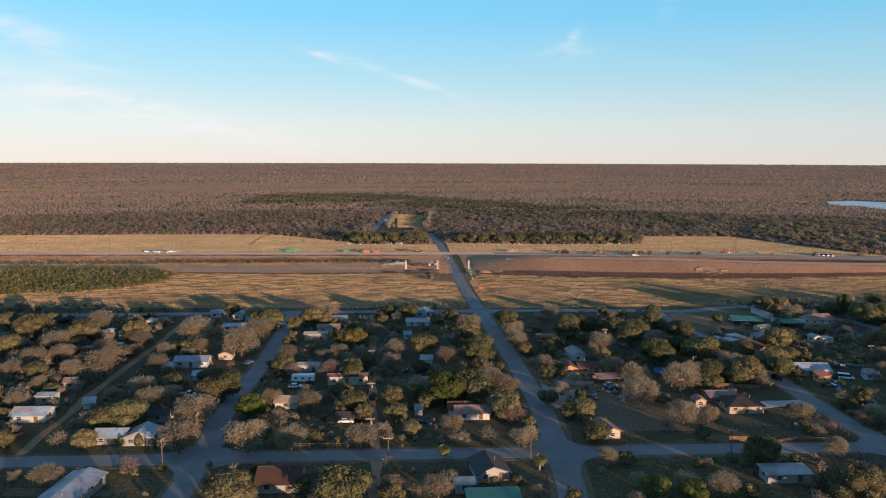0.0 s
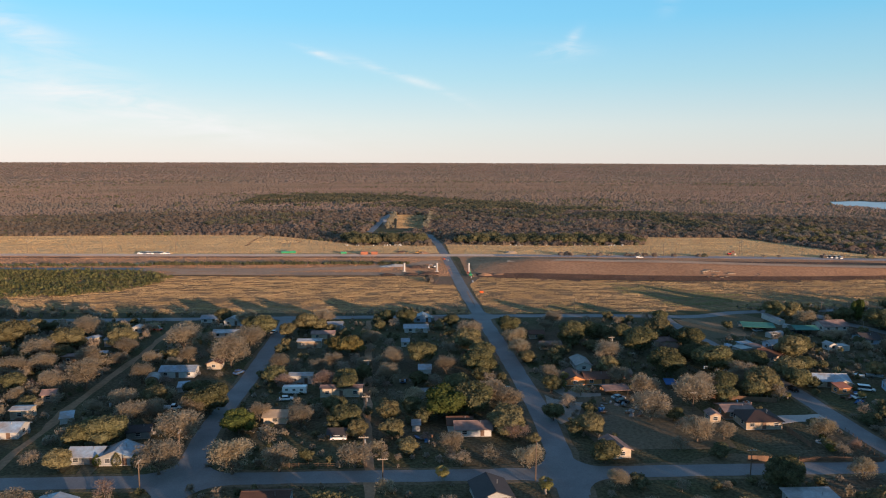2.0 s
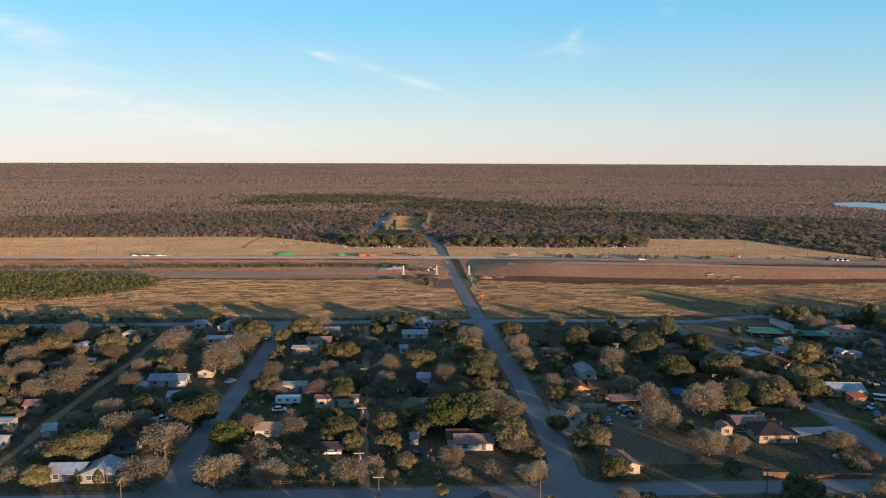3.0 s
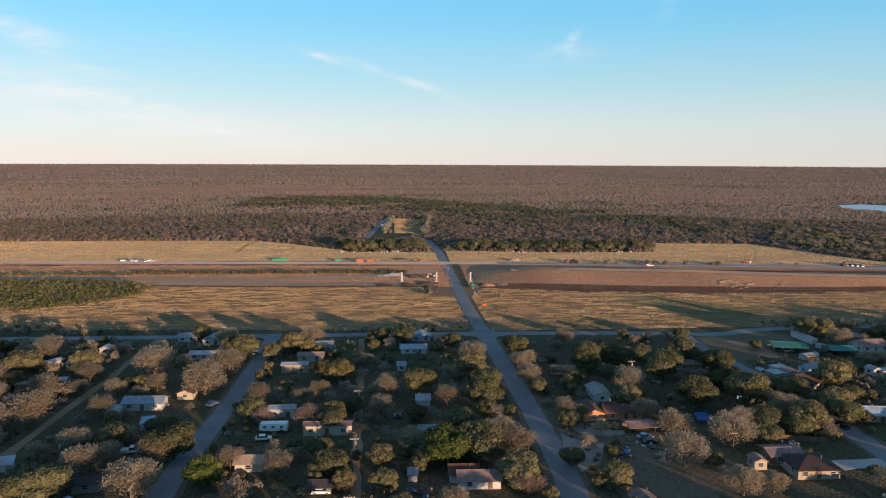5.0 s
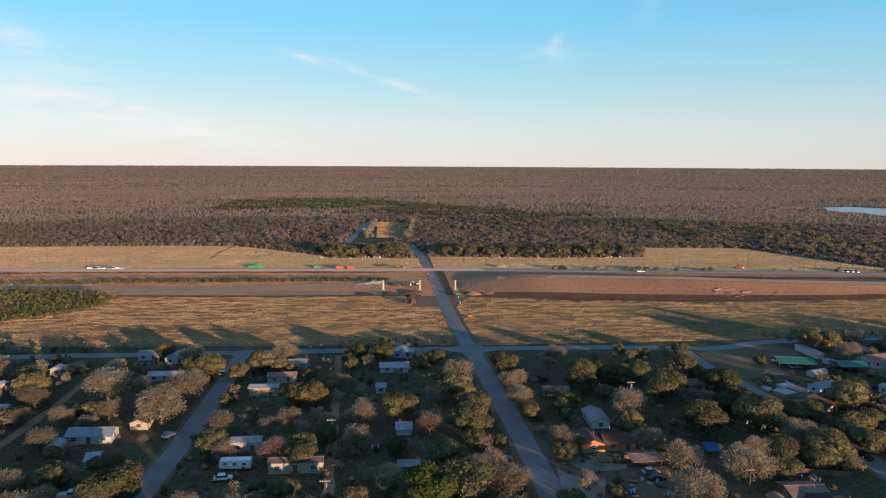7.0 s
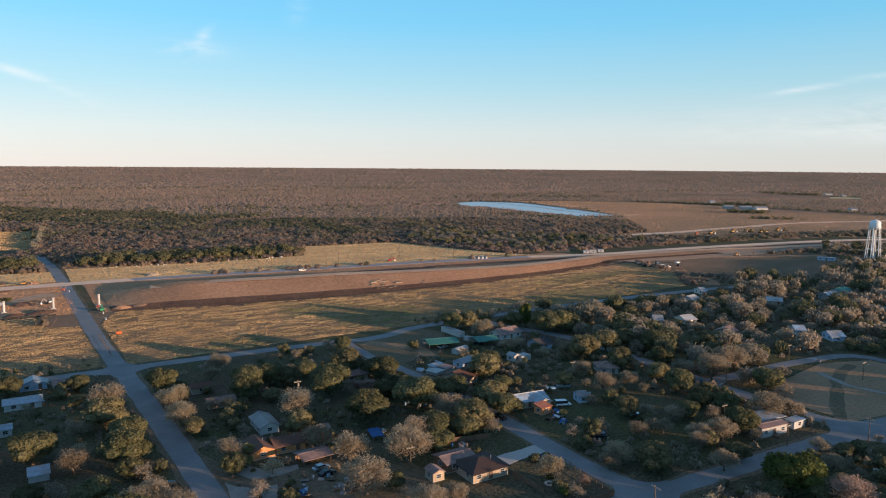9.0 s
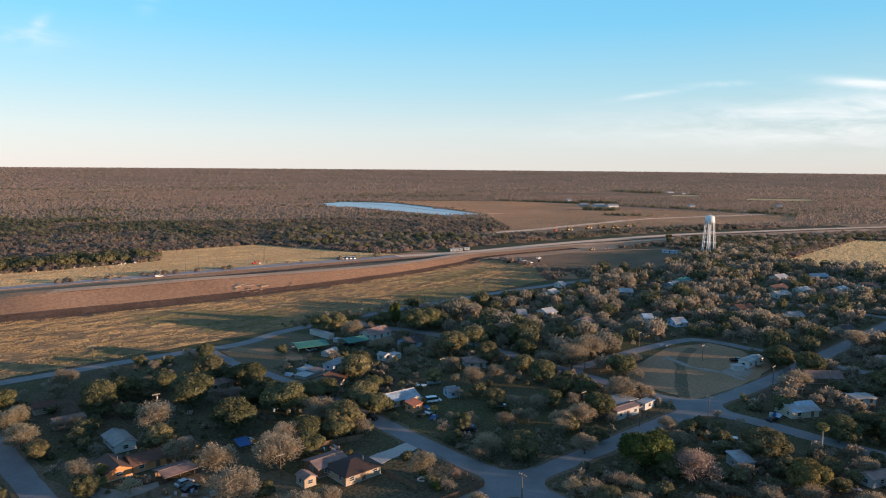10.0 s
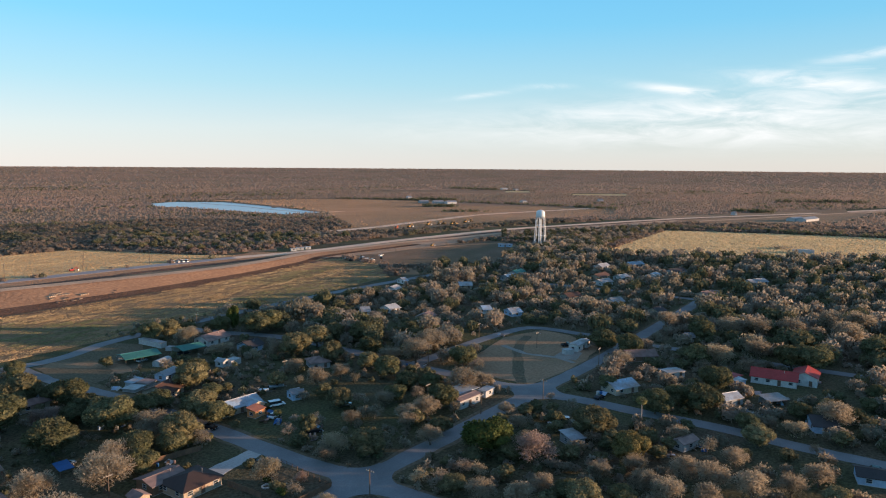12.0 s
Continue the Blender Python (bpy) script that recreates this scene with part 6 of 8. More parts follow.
# ---- cluster by the far street ----
house("white rounded metal storage tank shed", 159.7, 306.9, -72, 3.2, 7.5, 1.3, roof="arch", cover="white_roof", name="storage_tank", category="tank", windows=False)
house("pale blue shed with a metal roof", 154.2, 287.8, 18, 7.5, 5, 2.35, cover='metal_roof', walls='blue_wall')
house("long open shed with a green metal roof", 159.9, 315.3, -12, 13.7, 10, 2.52, roof='gable', rise=1.0, cover='green_roof', open_front='back', name='shed', category='shed')
house("open shed with a faded green roof", 179.8, 310.2, -4, 10.4, 9, 2.35, roof='gable', rise=0.9, cover='green_roof', open_front='back', name='shed', category='shed')
house("low shed with a patched pale metal roof", 139.5, 285.5, 20, 5.2, 5.0, 0.95, roof='flat', cover='metal_roof', name='shed', category='shed', windows=False)
house("low shed with a rusty patched metal roof", 145.6, 287.5, 24, 4.6, 4.4, 1.1, roof='shed', rise=0.3, cover='rust_roof', name='shed', category='shed', windows=False)
house("low lean-to with a bluish metal roof", 143.0, 292.0, 14, 6.0, 3.0, 1.2, roof='shed', rise=0.3, cover='blue_roof', name='shed', category='shed', windows=False)
house("brown house with a dark gable roof", 143.9, 270.6, 25, 8.9, 10, 2.27, cover='brown_roof', walls='tan_wall')
house("white house with a rusty red roof", 196.7, 316.0, 6, 12.2, 9, 2.44, cover='rust_roof', walls='white_wall')
house("small white gabled shed", 175.9, 285.0, 10, 3.6, 4, 2.02, name='shed', category='shed', ridge='y', cover='white_roof')
house("white box trailer with a ribbed side", 179.6, 283.6, 10, 5.6, 4, 2.02, roof='flat', name='trailer', category='trailer', cover='white_roof', windows=False)
house("grey house with a dark gable roof", 197.9, 293.1, 4, 6.5, 8, 2.27, cover='dark_roof', walls='blue_wall')
house("row of white box trailers", 176.4, 336.9, -86, 14.8, 3, 2.18, roof='flat', name='trailer', category='trailer', cover='white_roof', windows=False)
house("white flatbed trailer with gear", 177.1, 321.8, -62, 6.0, 3, 1.34, roof='flat', name='trailer', category='trailer', cover='metal_roof', windows=False)
house("grey house with a pale hip roof", 195.7, 253.3, -30, 7.5, 8, 2.27, roof='hip', cover='rust_roof', walls='grey_wall')
house("grey house with a blue shed roof", 199.1, 294.6, 0, 7.6, 8, 2.27, cover='dark_roof', walls='white_wall')
house("small blue-grey board shed", 164.4, 233.6, -20, 3.2, 5, 1.93, walls='blue_wall', cover='metal_roof', name='shed', category='shed')
house("low house with a pale blue roof among trees", 112.2, 298.2, 0, 5.4, 7, 2.1, cover='blue_roof')

# ---- houses of the eastern blocks ----
mobile_home("white mobile home with a rusty roof", 193.8, 183.3, -6, 10.8, cover='rust_roof')
house("small white shed with a flat roof", 206.2, 183.1, -1, 5.5, 3, 1.93, name='shed', category='shed', roof='flat', cover='white_roof')
house("low flat-roofed white annex", 200.3, 188.6, -9, 10.7, 6, 2.1, roof='flat', cover='white_roof')
mobile_home("white mobile home in a bare lot", 282.8, 181.3, -3, 12.2, cover='white_roof')
house("white box trailer on dirt", 271.2, 182.5, -32, 4.2, 3, 2.02, roof='flat', name='trailer', category='trailer', cover='white_roof', windows=False)
house("worn house with a pale blue metal roof", 236.3, 145.2, -28, 10.1, 8, 2.35, cover='blue_roof', walls='cream_wall')
house("brown house with a rusty roof", 279.3, 154.0, -47, 12.4, 8, 2.27, cover='rust_roof', walls='brown_wall')
house("long white building with a bright red metal roof", 276.5, 104.9, -85, 15.1, 9, 2.69, cover='red_roof', walls='white_wall', rise=2.0)
house("red-roofed wing of the long white building", 282.5, 95.5, -88, 8, 10, 3.5, roof="gable", ridge="y", cover="red_roof", walls="white_wall")
house("small house with a red roof and a blue tarp", 269.4, 119.8, -104, 4.9, 7, 2.27, cover='red_roof', roof='hip', walls='blue_wall')
house("small blue metal shed", 268.3, 114.5, -39, 4.6, 4, 2.02, cover='white_roof', walls='blue_wall', name='shed', category='shed', roof='flat')
house("low shed with a peaked white roof", 245.5, 111.7, -31, 7.8, 6, 1.68, cover='white_roof', name='shed', category='shed', walls='grey_wall')
house("pale blue cottage with a dark gable roof", 234.9, 83.6, -68, 6.8, 9, 2.35, cover='dark_roof', walls='blue_wall')
house("long dark blue-grey metal building", 203.6, 66.3, -78, 14.0, 7, 2.18, cover='dark_roof', walls='blue_wall', rise=0.9)
house("small leaning white board shed", 199.7, 113.6, -19, 6.9, 4, 2.02, name='shed', category='shed', cover='rust_roof')
house("pale cottage beside the street", 324.4, 145.9, -54, 5.6, 6, 2.18, cover='metal_roof')
house("junk-filled open metal shed", 253.6, 99.4, -39, 7.7, 5, 1.93, open_front='back', roof='shed', cover='metal_roof', name='shed', category='shed', walls='grey_wall')
house("low white camper shed", 265.0, 136.3, -34, 7.4, 5, 1.93, roof='flat', cover='white_roof', name='shed', category='shed')
house("dark shed beneath trees", 183.1, 140.3, -31, 4.5, 6, 2.02, roof='shed', cover='metal_roof', name='shed', category='shed', walls='grey_wall')
house("white two-room house among dense town trees", 294.0, 294.2, -6, 7.2, 8, 2.27, cover='white_roof', walls='white_wall')
house("low house with a pale roof among dense town trees", 278.9, 301.8, -36, 4.3, 8, 2.27, cover='white_roof', walls='white_wall')
house("tan cabin with a gable roof among dense town trees", 289.9, 266.4, 15, 9.0, 8, 2.27, cover='rust_roof', walls='tan_wall')
house("tan house with a pale roof among dense town trees", 377.2, 302.6, -53, 7.8, 8, 2.27, cover='white_roof', walls='tan_wall')
house("small white house among dense town trees", 342.4, 329.5, 9, 8.0, 8, 2.27, cover='white_roof', walls='white_wall')
house("small blue-roofed house among dense town trees", 368.8, 344.2, -14, 3.2, 8, 2.27, cover='blue_roof', walls='white_wall')
house("house with a blue metal roof among dense town trees", 425.7, 294.6, -7, 9.2, 8, 2.27, cover='blue_roof', walls='grey_wall')
house("green house among dense town trees", 448.1, 299.9, 0, 12.0, 8, 2.27, cover='green_roof', walls='grey_wall')
house("blue house among dense town trees", 324.1, 236.4, -29, 6.2, 8, 2.27, cover='blue_roof', walls='blue_wall')
house("white house with a metal roof among dense town trees", 385.1, 203.4, -31, 7.5, 8, 2.27, cover='metal_roof', walls='white_wall')
house("house with a pale roof among dense town trees", 445.4, 233.7, -18, 10.7, 8, 2.27, cover='white_roof', walls='white_wall')
house("white house among dense town trees", 471.9, 230.6, -21, 8.2, 8, 2.27, cover='white_roof', walls='white_wall')
house("house with a blue metal roof among dense town trees", 541.0, 246.4, -28, 13.6, 8, 2.27, cover='blue_roof', walls='grey_wall')
house("white-gabled house among dense town trees", 524.5, 208.7, -23, 14.8, 8, 2.27, cover='dark_roof', walls='white_wall')
house("house with a pale metal roof among dense town trees", 507.4, 150.4, -29, 15.2, 8, 2.27, cover='metal_roof', walls='grey_wall')
house("tan house among dense town trees", 440.5, 165.5, -18, 11.4, 8, 2.27, cover='rust_roof', walls='tan_wall')
house("small white house among dense town trees", 494.2, 214.9, -5, 9.3, 8, 2.27, cover='blue_roof', walls='white_wall')
house("white cottage among dense town trees", 515.9, 262.2, -9, 11.8, 8, 2.27, cover='white_roof', walls='white_wall')
house("long brown house among dense town trees", 384.9, 230.3, -25, 10.2, 8, 2.27, cover='brown_roof', walls='tan_wall')
house("blue house by the street among dense town trees", 320.4, 252.1, -37, 4.5, 8, 2.27, cover='blue_roof', walls='white_wall')
house("house with a dark roof among dense town trees", 373.4, 174.8, -19, 6.9, 8, 2.27, cover='dark_roof', walls='tan_wall')
house("house with a brown roof among dense town trees", 468.9, 244.9, -6, 15.4, 8, 2.27, cover='brown_roof', walls='tan_wall')
house("long pale blue metal building", 595.0, 396.5, -66, 13.5, 4, 2.52, cover='blue_roof', walls='blue_wall', roof='gable', rise=0.5)
house("small white pump house", 614.9, 380.9, -4, 7.3, 4, 2.18, cover='white_roof')
house("white site office cabin beside the highway", 447.3, 533.6, -34, 5.0, 4, 2.18, roof='flat', cover='white_roof', name='site_cabin', category='cabin', walls='white_wall')
house("white site office cabin beside the highway", 455.4, 533.4, -34, 6.4, 4, 2.18, roof='flat', cover='white_roof', name='site_cabin', category='cabin', walls='white_wall')
house("white site office cabin beside the highway", 464.4, 532.5, -33, 5.0, 4, 2.18, roof='flat', cover='white_roof', name='site_cabin', category='cabin', walls='white_wall')

# ---- farmsteads far beyond the highway ----
house("distant white farm building with a metal roof", 1168.9, 910.0, -30, 18.5, 14, 3.36, cover='metal_roof', windows=False, name='barn', category='barn')
house("distant white farm building with a metal roof", 1181.4, 881.7, -30, 21.7, 14, 3.36, cover='metal_roof', windows=False, name='barn', category='barn')
house("distant white farm building with a metal roof", 1190.0, 856.1, -30, 21.4, 14, 3.36, cover='metal_roof', windows=False, name='barn', category='barn')
house("distant white farm building with a metal roof", 1305.1, 1050.8, -28, 9.9, 14, 3.36, cover='metal_roof', windows=False, name='barn', category='barn')
house("distant white farm building with a metal roof", 1323.3, 758.7, -30, 10.9, 14, 3.36, cover='metal_roof', windows=False, name='barn', category='barn')
house("distant white farm building with a metal roof", 1488.5, 654.3, -49, 9.8, 14, 3.36, cover='metal_roof', windows=False, name='barn', category='barn')
house("distant white farm building with a metal roof", 1151.6, 211.2, -27, 24.3, 14, 3.36, cover='metal_roof', windows=False, name='barn', category='barn')
house("distant white farm building with a metal roof", 1164.4, 195.8, -14, 48.5, 14, 3.36, cover='metal_roof', windows=False, name='barn', category='barn')
house("distant white farm building with a metal roof", 1223.5, 315.4, -50, 3.6, 14, 3.36, cover='metal_roof', windows=False, name='barn', category='barn')
house("distant white farm building with a metal roof", 1988.2, 1182.0, -27, 20.8, 14, 3.36, cover='metal_roof', windows=False, name='barn', category='barn')
house("distant white farm building with a metal roof", 1946.4, 1116.3, -27, 11.7, 14, 3.36, cover='metal_roof', windows=False, name='barn', category='barn')
house("distant white farm building with a metal roof", -29.1, 849.0, -1, 3.8, 10.5, 3.08, cover='metal_roof', windows=False, name='barn', category='barn')
house("long white trailer shed in the hay field", 722, 152, -84, 18, 5, 3.2, roof="flat", cover="white_roof", windows=False, name="trailer", category="trailer")

# ---- parked vehicles ----
car("dark blue car parked at the street edge", -61.6, 262.1, 60, "car_blue", "car")
car("white car parked on a bare lawn", -39.4, 232.9, 8, "car_white", "car")
car("bright red truck beneath trees", -115.0, 329.1, 0, "car_red", "van")
car("white pickup truck behind trees", -73.3, 225.7, 10, "car_white", "pickup")
car("white old car beside a carport", -19.2, 200.0, 0, "car_white", "car")
car("silver car at the street end", -60.2, 321.4, 80, "car_silver", "car")
car("black pickup truck on a pale driveway", 122.3, 203.9, -80, "car_black", "pickup")
car("dark car in front of the carport", 69.3, 226.0, 10, "car_black", "car")
car("silver car beneath the carport", 69.2, 229.8, 10, "car_silver", "car")
car("dark pickup at the roadside", 33.6, 238.5, 70, "car_black", "pickup")
car("white van beside the white house", 156.4, 234.9, -20, "car_white", "van")
car("white pickup truck on bare ground", 193.1, 151.7, -60, "car_white", "pickup")
car("white car behind a bush", 184.3, 164.9, -35, "car_white", "car")
car("grey van beside the pickup", 197.7, 150.9, -60, "car_silver", "van")
car("blue-grey car beneath an olive tree", 169.5, 216.6, -30, "car_silver", "car")
car("dark car among shrubs", 147.2, 208.5, -30, "car_black", "car")
car("dark car in a yard", 225.3, 151.0, -10, "car_black", "car")
car("black pickup truck in the bare lot", 283.3, 189.3, -40, "car_black", "pickup")
car("black car at the roadside", 212.9, 69.5, -80, "car_black", "car")
car("blue car behind a fence", 275.8, 147.7, -30, "car_blue", "car")
car("white boat-shaped old car", 149.0, 227.5, 15, "car_white", "car")
car("old silver car beneath the tarp shed", 93.0, 244.6, 0, "car_silver", "car")
car("dark car on the east street", 131.0, 235.6, -75, "car_black", "car")
car("dark pickup beneath the green shed", 176.8, 313.1, 0, "car_black", "pickup")
car("silver car on the dirt lot", 160.4, 317.3, 10, "car_silver", "car")
car("dark car on the dirt lot", 158.6, 328.3, 10, "car_black", "car")
car("white work truck in the dirt yard", 437.9, 461.7, 20, "car_white", "pickup")
car("white work truck in the dirt yard", 440.6, 439.6, -10, "car_white", "van")
car("white work truck in the dirt yard", 441.2, 435.3, 0, "car_white", "pickup")
car("dark work truck in the dirt yard", 455.6, 437.5, 40, "car_black", "van")
car("white work truck in the dirt yard", 469.4, 449.0, 10, "car_white", "pickup")
car("white work truck in the dirt yard", 444.5, 449.0, 70, "car_white", "van")
car("white work truck beside the carriageway", 335.1, 552.8, 88, "car_white", "van")
car("white work truck beside the carriageway", 338.6, 551.3, 88, "car_white", "van")
car("white work truck beside the carriageway", 341.8, 550.0, 88, "car_white", "van")
car("white work truck beside the carriageway", 344.9, 548.7, 88, "car_white", "van")
car("white work truck lined up by the highway", -219.2, 588.7, 0, "car_white", "pickup")
car("grey work truck lined up by the highway", -215.4, 588.6, 90, "car_silver", "van")
car("white work truck lined up by the highway", -212.6, 588.5, 0, "car_white", "van")
car("white work truck lined up by the highway", -209.3, 588.4, 90, "car_white", "pickup")
car("grey work truck lined up by the highway", -206.0, 588.3, 0, "car_silver", "van")
car("white work truck lined up by the highway", -202.3, 588.2, 90, "car_white", "van")
car("white work truck lined up by the highway", -198.5, 588.1, 0, "car_white", "pickup")
car("white pickup truck driving lane", 184.6, 556.3, 0, "car_white", "pickup")

# ---- construction machines and site gear ----
machine("red earthmoving machine parked on graded dirt", 265.4, 571.6, 0, "car_red", 0.8)
machine("yellow earthmoving machine parked on graded dirt", 7.1, 586.1, 0, "machine_yellow", 0.8)
machine("grey earthmoving machine parked on graded dirt", 18.7, 509.5, 200, "car_silver", 0.8)
machine("green earthmoving machine parked on graded dirt", 41.6, 472.6, 90, "machine_green", 0.8)
machine("yellow earthmoving machine parked on graded dirt", 745.4, 597.3, 0, "machine_yellow", 1.3)
machine("yellow earthmoving machine parked on graded dirt", 765.2, 593.8, 40, "machine_yellow", 1.3)
machine("yellow earthmoving machine parked on graded dirt", 770.9, 590.3, 180, "machine_yellow", 1.3)
machine("yellow earthmoving machine parked on graded dirt", 774.5, 578.8, 0, "machine_yellow", 1.3)
machine("yellow earthmoving machine parked on graded dirt", 778.3, 576.5, 90, "machine_yellow", 1.3)
machine("yellow earthmoving machine parked on graded dirt", 813.1, 582.3, 0, "machine_yellow", 1.3)
machine("yellow earthmoving machine parked on graded dirt", 828.5, 582.2, 30, "machine_yellow", 1.3)
machine("yellow earthmoving machine parked on graded dirt", 704.5, 597.0, 0, "machine_yellow", 1.3)
machine("orange earthmoving machine parked on graded dirt", 672.2, 592.6, 20, "barrel_orange", 1.3)
machine("yellow earthmoving machine parked on graded dirt", 556.1, 456.4, 0, "machine_yellow", 0.8)
machine("dark earthmoving machine parked on graded dirt", 429.3, 447.6, 10, "car_black", 0.9)
machine("dark earthmoving machine parked on graded dirt", 442.1, 446.9, 60, "car_black", 0.9)
site_container("orange steel site container on graded dirt", -36.5, 581.7, 2, "container_rust", 5.8)
site_container("orange steel site container on graded dirt", -28.3, 581.5, -2, "container_rust", 5.0)
site_container("low green steel container beside the carriageway", -102.6, 592.0, 1, "machine_green", 6.4, 1.5)
site_container("low green steel container beside the carriageway", -96.6, 592.4, -1, "machine_green", 4.6, 1.8)
site_container("low green steel container beside the carriageway", -54.0, 588.0, 3, "machine_green", 4.5, 1.5)
for x, y, r, h, mat, label in ((85.2, 588.0, 4.2, 1.9, "tan_wall", "pale heap of sand beside the carriageway"), (-9.0, 520, 5.5, 1.3, "concrete", "heap of broken concrete on graded dirt"), (-16, 516, 4.0, 1.0, "concrete", "heap of broken concrete on graded dirt"),
                               (6.0, 512, 5.0, 1.6, "dark_dirt", "dark heap of fresh earth"), (14.0, 484, 5.5, 1.4, "dark_dirt", "dark heap of fresh earth"), (2.0, 481, 4.5, 1.2, "dark_dirt", "dark heap of fresh earth"), (-14.0, 480, 5.0, 1.0, "dark_dirt", "dark heap of fresh earth"),
                               (52, 476, 4.5, 1.5, "red_dirt", "reddish heap of fresh earth"), (62, 478, 5.0, 1.2, "red_dirt", "reddish heap of fresh earth"), (60, 512, 6.0, 1.2, "dark_dirt", "dark heap of fresh earth"), (12, 590, 4.0, 1.3, "red_dirt", "reddish heap of fresh earth"), (-6, 596, 4.0, 1.1, "dark_dirt", "dark heap of fresh earth")):
    dirt_pile(label, x, y, r, h, mat)
bridge_column(-3.0, 494.0)
bridge_column(19.8, 493.3)
bridge_column(42.1, 492.6)

# ---- poles ----
utility_pole("weathered wooden utility pole with a crossarm", 85.7, 173.8, 0, 7.2)
utility_pole("weathered wooden utility pole with a crossarm", 88.9, 217.3, 0, 7.0)
utility_pole("weathered wooden utility pole with a crossarm", 83.8, 261.9, 0, 7.0)
utility_pole("weathered wooden utility pole with a crossarm", -10.9, 181.9, 0, 8.8, can=True)
utility_pole("weathered wooden utility pole with a crossarm", -12.6, 217.6, 0, 7.0, can=True)
utility_pole("weathered wooden utility pole with a crossarm", -14.5, 256.0, 0, 7.0, can=True)
utility_pole("weathered wooden utility pole with a crossarm", -63.0, 171.5, 90, 7.9)
utility_pole("weathered wooden utility pole with a crossarm", 31.5, 172.9, 90, 10.4)
utility_pole("weathered wooden utility pole with a crossarm", -169.6, 358.0, 0, 7.0)
utility_pole("weathered wooden utility pole with a crossarm", -5.8, 172.8, 0, 7.0)
utility_pole("weathered wooden utility pole with a crossarm", -60.2, 191.8, 90, 7.0)
utility_pole("weathered wooden utility pole with a crossarm", 126.1, 169.0, 90, 7.0)
utility_pole("weathered wooden utility pole with a crossarm", 213.8, 166.6, 90, 7.1)
utility_pole("weathered wooden utility pole with a crossarm", 189.0, 176.3, 0, 7.0)
utility_pole("weathered wooden utility pole with a crossarm", 263.3, 166.6, 0, 7.6)
utility_pole("weathered wooden utility pole with a crossarm", 273.0, 199.0, 0, 7.4, lamp=True)
utility_pole("weathered wooden utility pole with a crossarm", 222.3, 220.9, 90, 9.1)
utility_pole("weathered wooden utility pole with a crossarm", 274.2, 229.3, 0, 7.0, lamp=True)
utility_pole("weathered wooden utility pole with a crossarm", 179.3, 255.7, 0, 7.0)
utility_pole("weathered wooden utility pole with a crossarm", 187.7, 196.3, 0, 7.0)
utility_pole("weathered wooden utility pole with a crossarm", 207.5, 335.8, 90, 8.1)
utility_pole("weathered wooden utility pole with a crossarm", 82.0, 282.7, 0, 7.7, can=True)
utility_pole("weathered wooden utility pole with a crossarm", 85.7, 361.5, 0, 7.0)
utility_pole("weathered wooden utility pole with a crossarm", 209.7, 349.9, 90, 7.0)
utility_pole("distant wooden utility pole beside the highway", -315.3, 598.7, 90, 10.5)
utility_pole("distant wooden utility pole beside the highway", -253.8, 597.0, 90, 10.5)
utility_pole("distant wooden utility pole beside the highway", -193.4, 595.3, 90, 10.5)
utility_pole("distant wooden utility pole beside the highway", 220.6, 572.9, 90, 10.5)
utility_pole("distant wooden utility pole beside the highway", 277.0, 578.6, 90, 10.5)
utility_pole("distant wooden utility pole beside the highway", -71.0, 588.3, 90, 10.5)
utility_pole("distant wooden utility pole beside the highway", 321.9, 562.9, 90, 10.5)
utility_pole("distant wooden utility pole beside the highway", 206.9, 564.6, 90, 10.5)
utility_pole("distant wooden utility pole beside the highway", 284.3, 590.3, 90, 10.5)
utility_pole("distant wooden utility pole beside the highway", 169.9, 582.8, 90, 10.5)

# ---- yard fences ----
fence("brown board fence along the cross street", (88.9, 181.6), (95.2, 181.3), 1.7, "fence_wood", True)
fence("low brown board fence along the cross street", (102.3, 181.1), (124.5, 180.1), 1.4, "fence_wood", True)
fence("dark board fence behind the hip-roofed house", (92.5, 230.5), (119.7, 224.6), 1.7, "fence_wood", True)
fence("dark board fence beside the hip-roofed house", (110.2, 201.4), (110.6, 189.5), 1.5, "fence_wood", True)
fence("rail fence beside the east street", (124.5, 180.1), (127.0, 200.4), 1.2, "fence_wood", False)
fence("pale board fence beside the dirt lane", (-111.7, 186.9), (-108.5, 194.6), 1.5, "fence_wood", True)
fence("dark hedge-grown rail fence along the cross street", (-47.1, 183.1), (-10.3, 182.3), 1.3, "fence_wood", False)
fence("wooden rail fence beside the main street", (35.4, 376.1), (34.5, 416.3), 1.2, "fence_wood", False)

# ---- yard clutter ----
junk_pile(-17.3, 241.1, 7)
junk_pile(-24.6, 244.0, 5)
junk_pile(5.7, 200.7, 6)
junk_pile(67.1, 225.5, 7)
junk_pile(61.0, 221.2, 5)
junk_pile(144.8, 224.8, 5)
junk_pile(145.0, 296.7, 6)
junk_pile(-126.5, 235.6, 6)
junk_pile(-93.4, 233.1, 5)
junk_pile(147.1, 226.7, 6)
junk_pile(110.4, 225.0, 5)
junk_pile(259.3, 99.1, 8)
junk_pile(240.8, 103.7, 6)
junk_pile(273.9, 142.6, 6)
junk_pile(282.8, 222.8, 5)
junk_pile(145.5, 205.6, 6)
junk_pile(219.4, 224.9, 5)
junk_pile(114.0, 261.1, 6)
junk_pile(137.0, 292.2, 5)
junk_pile(-133.5, 234.7, 5)
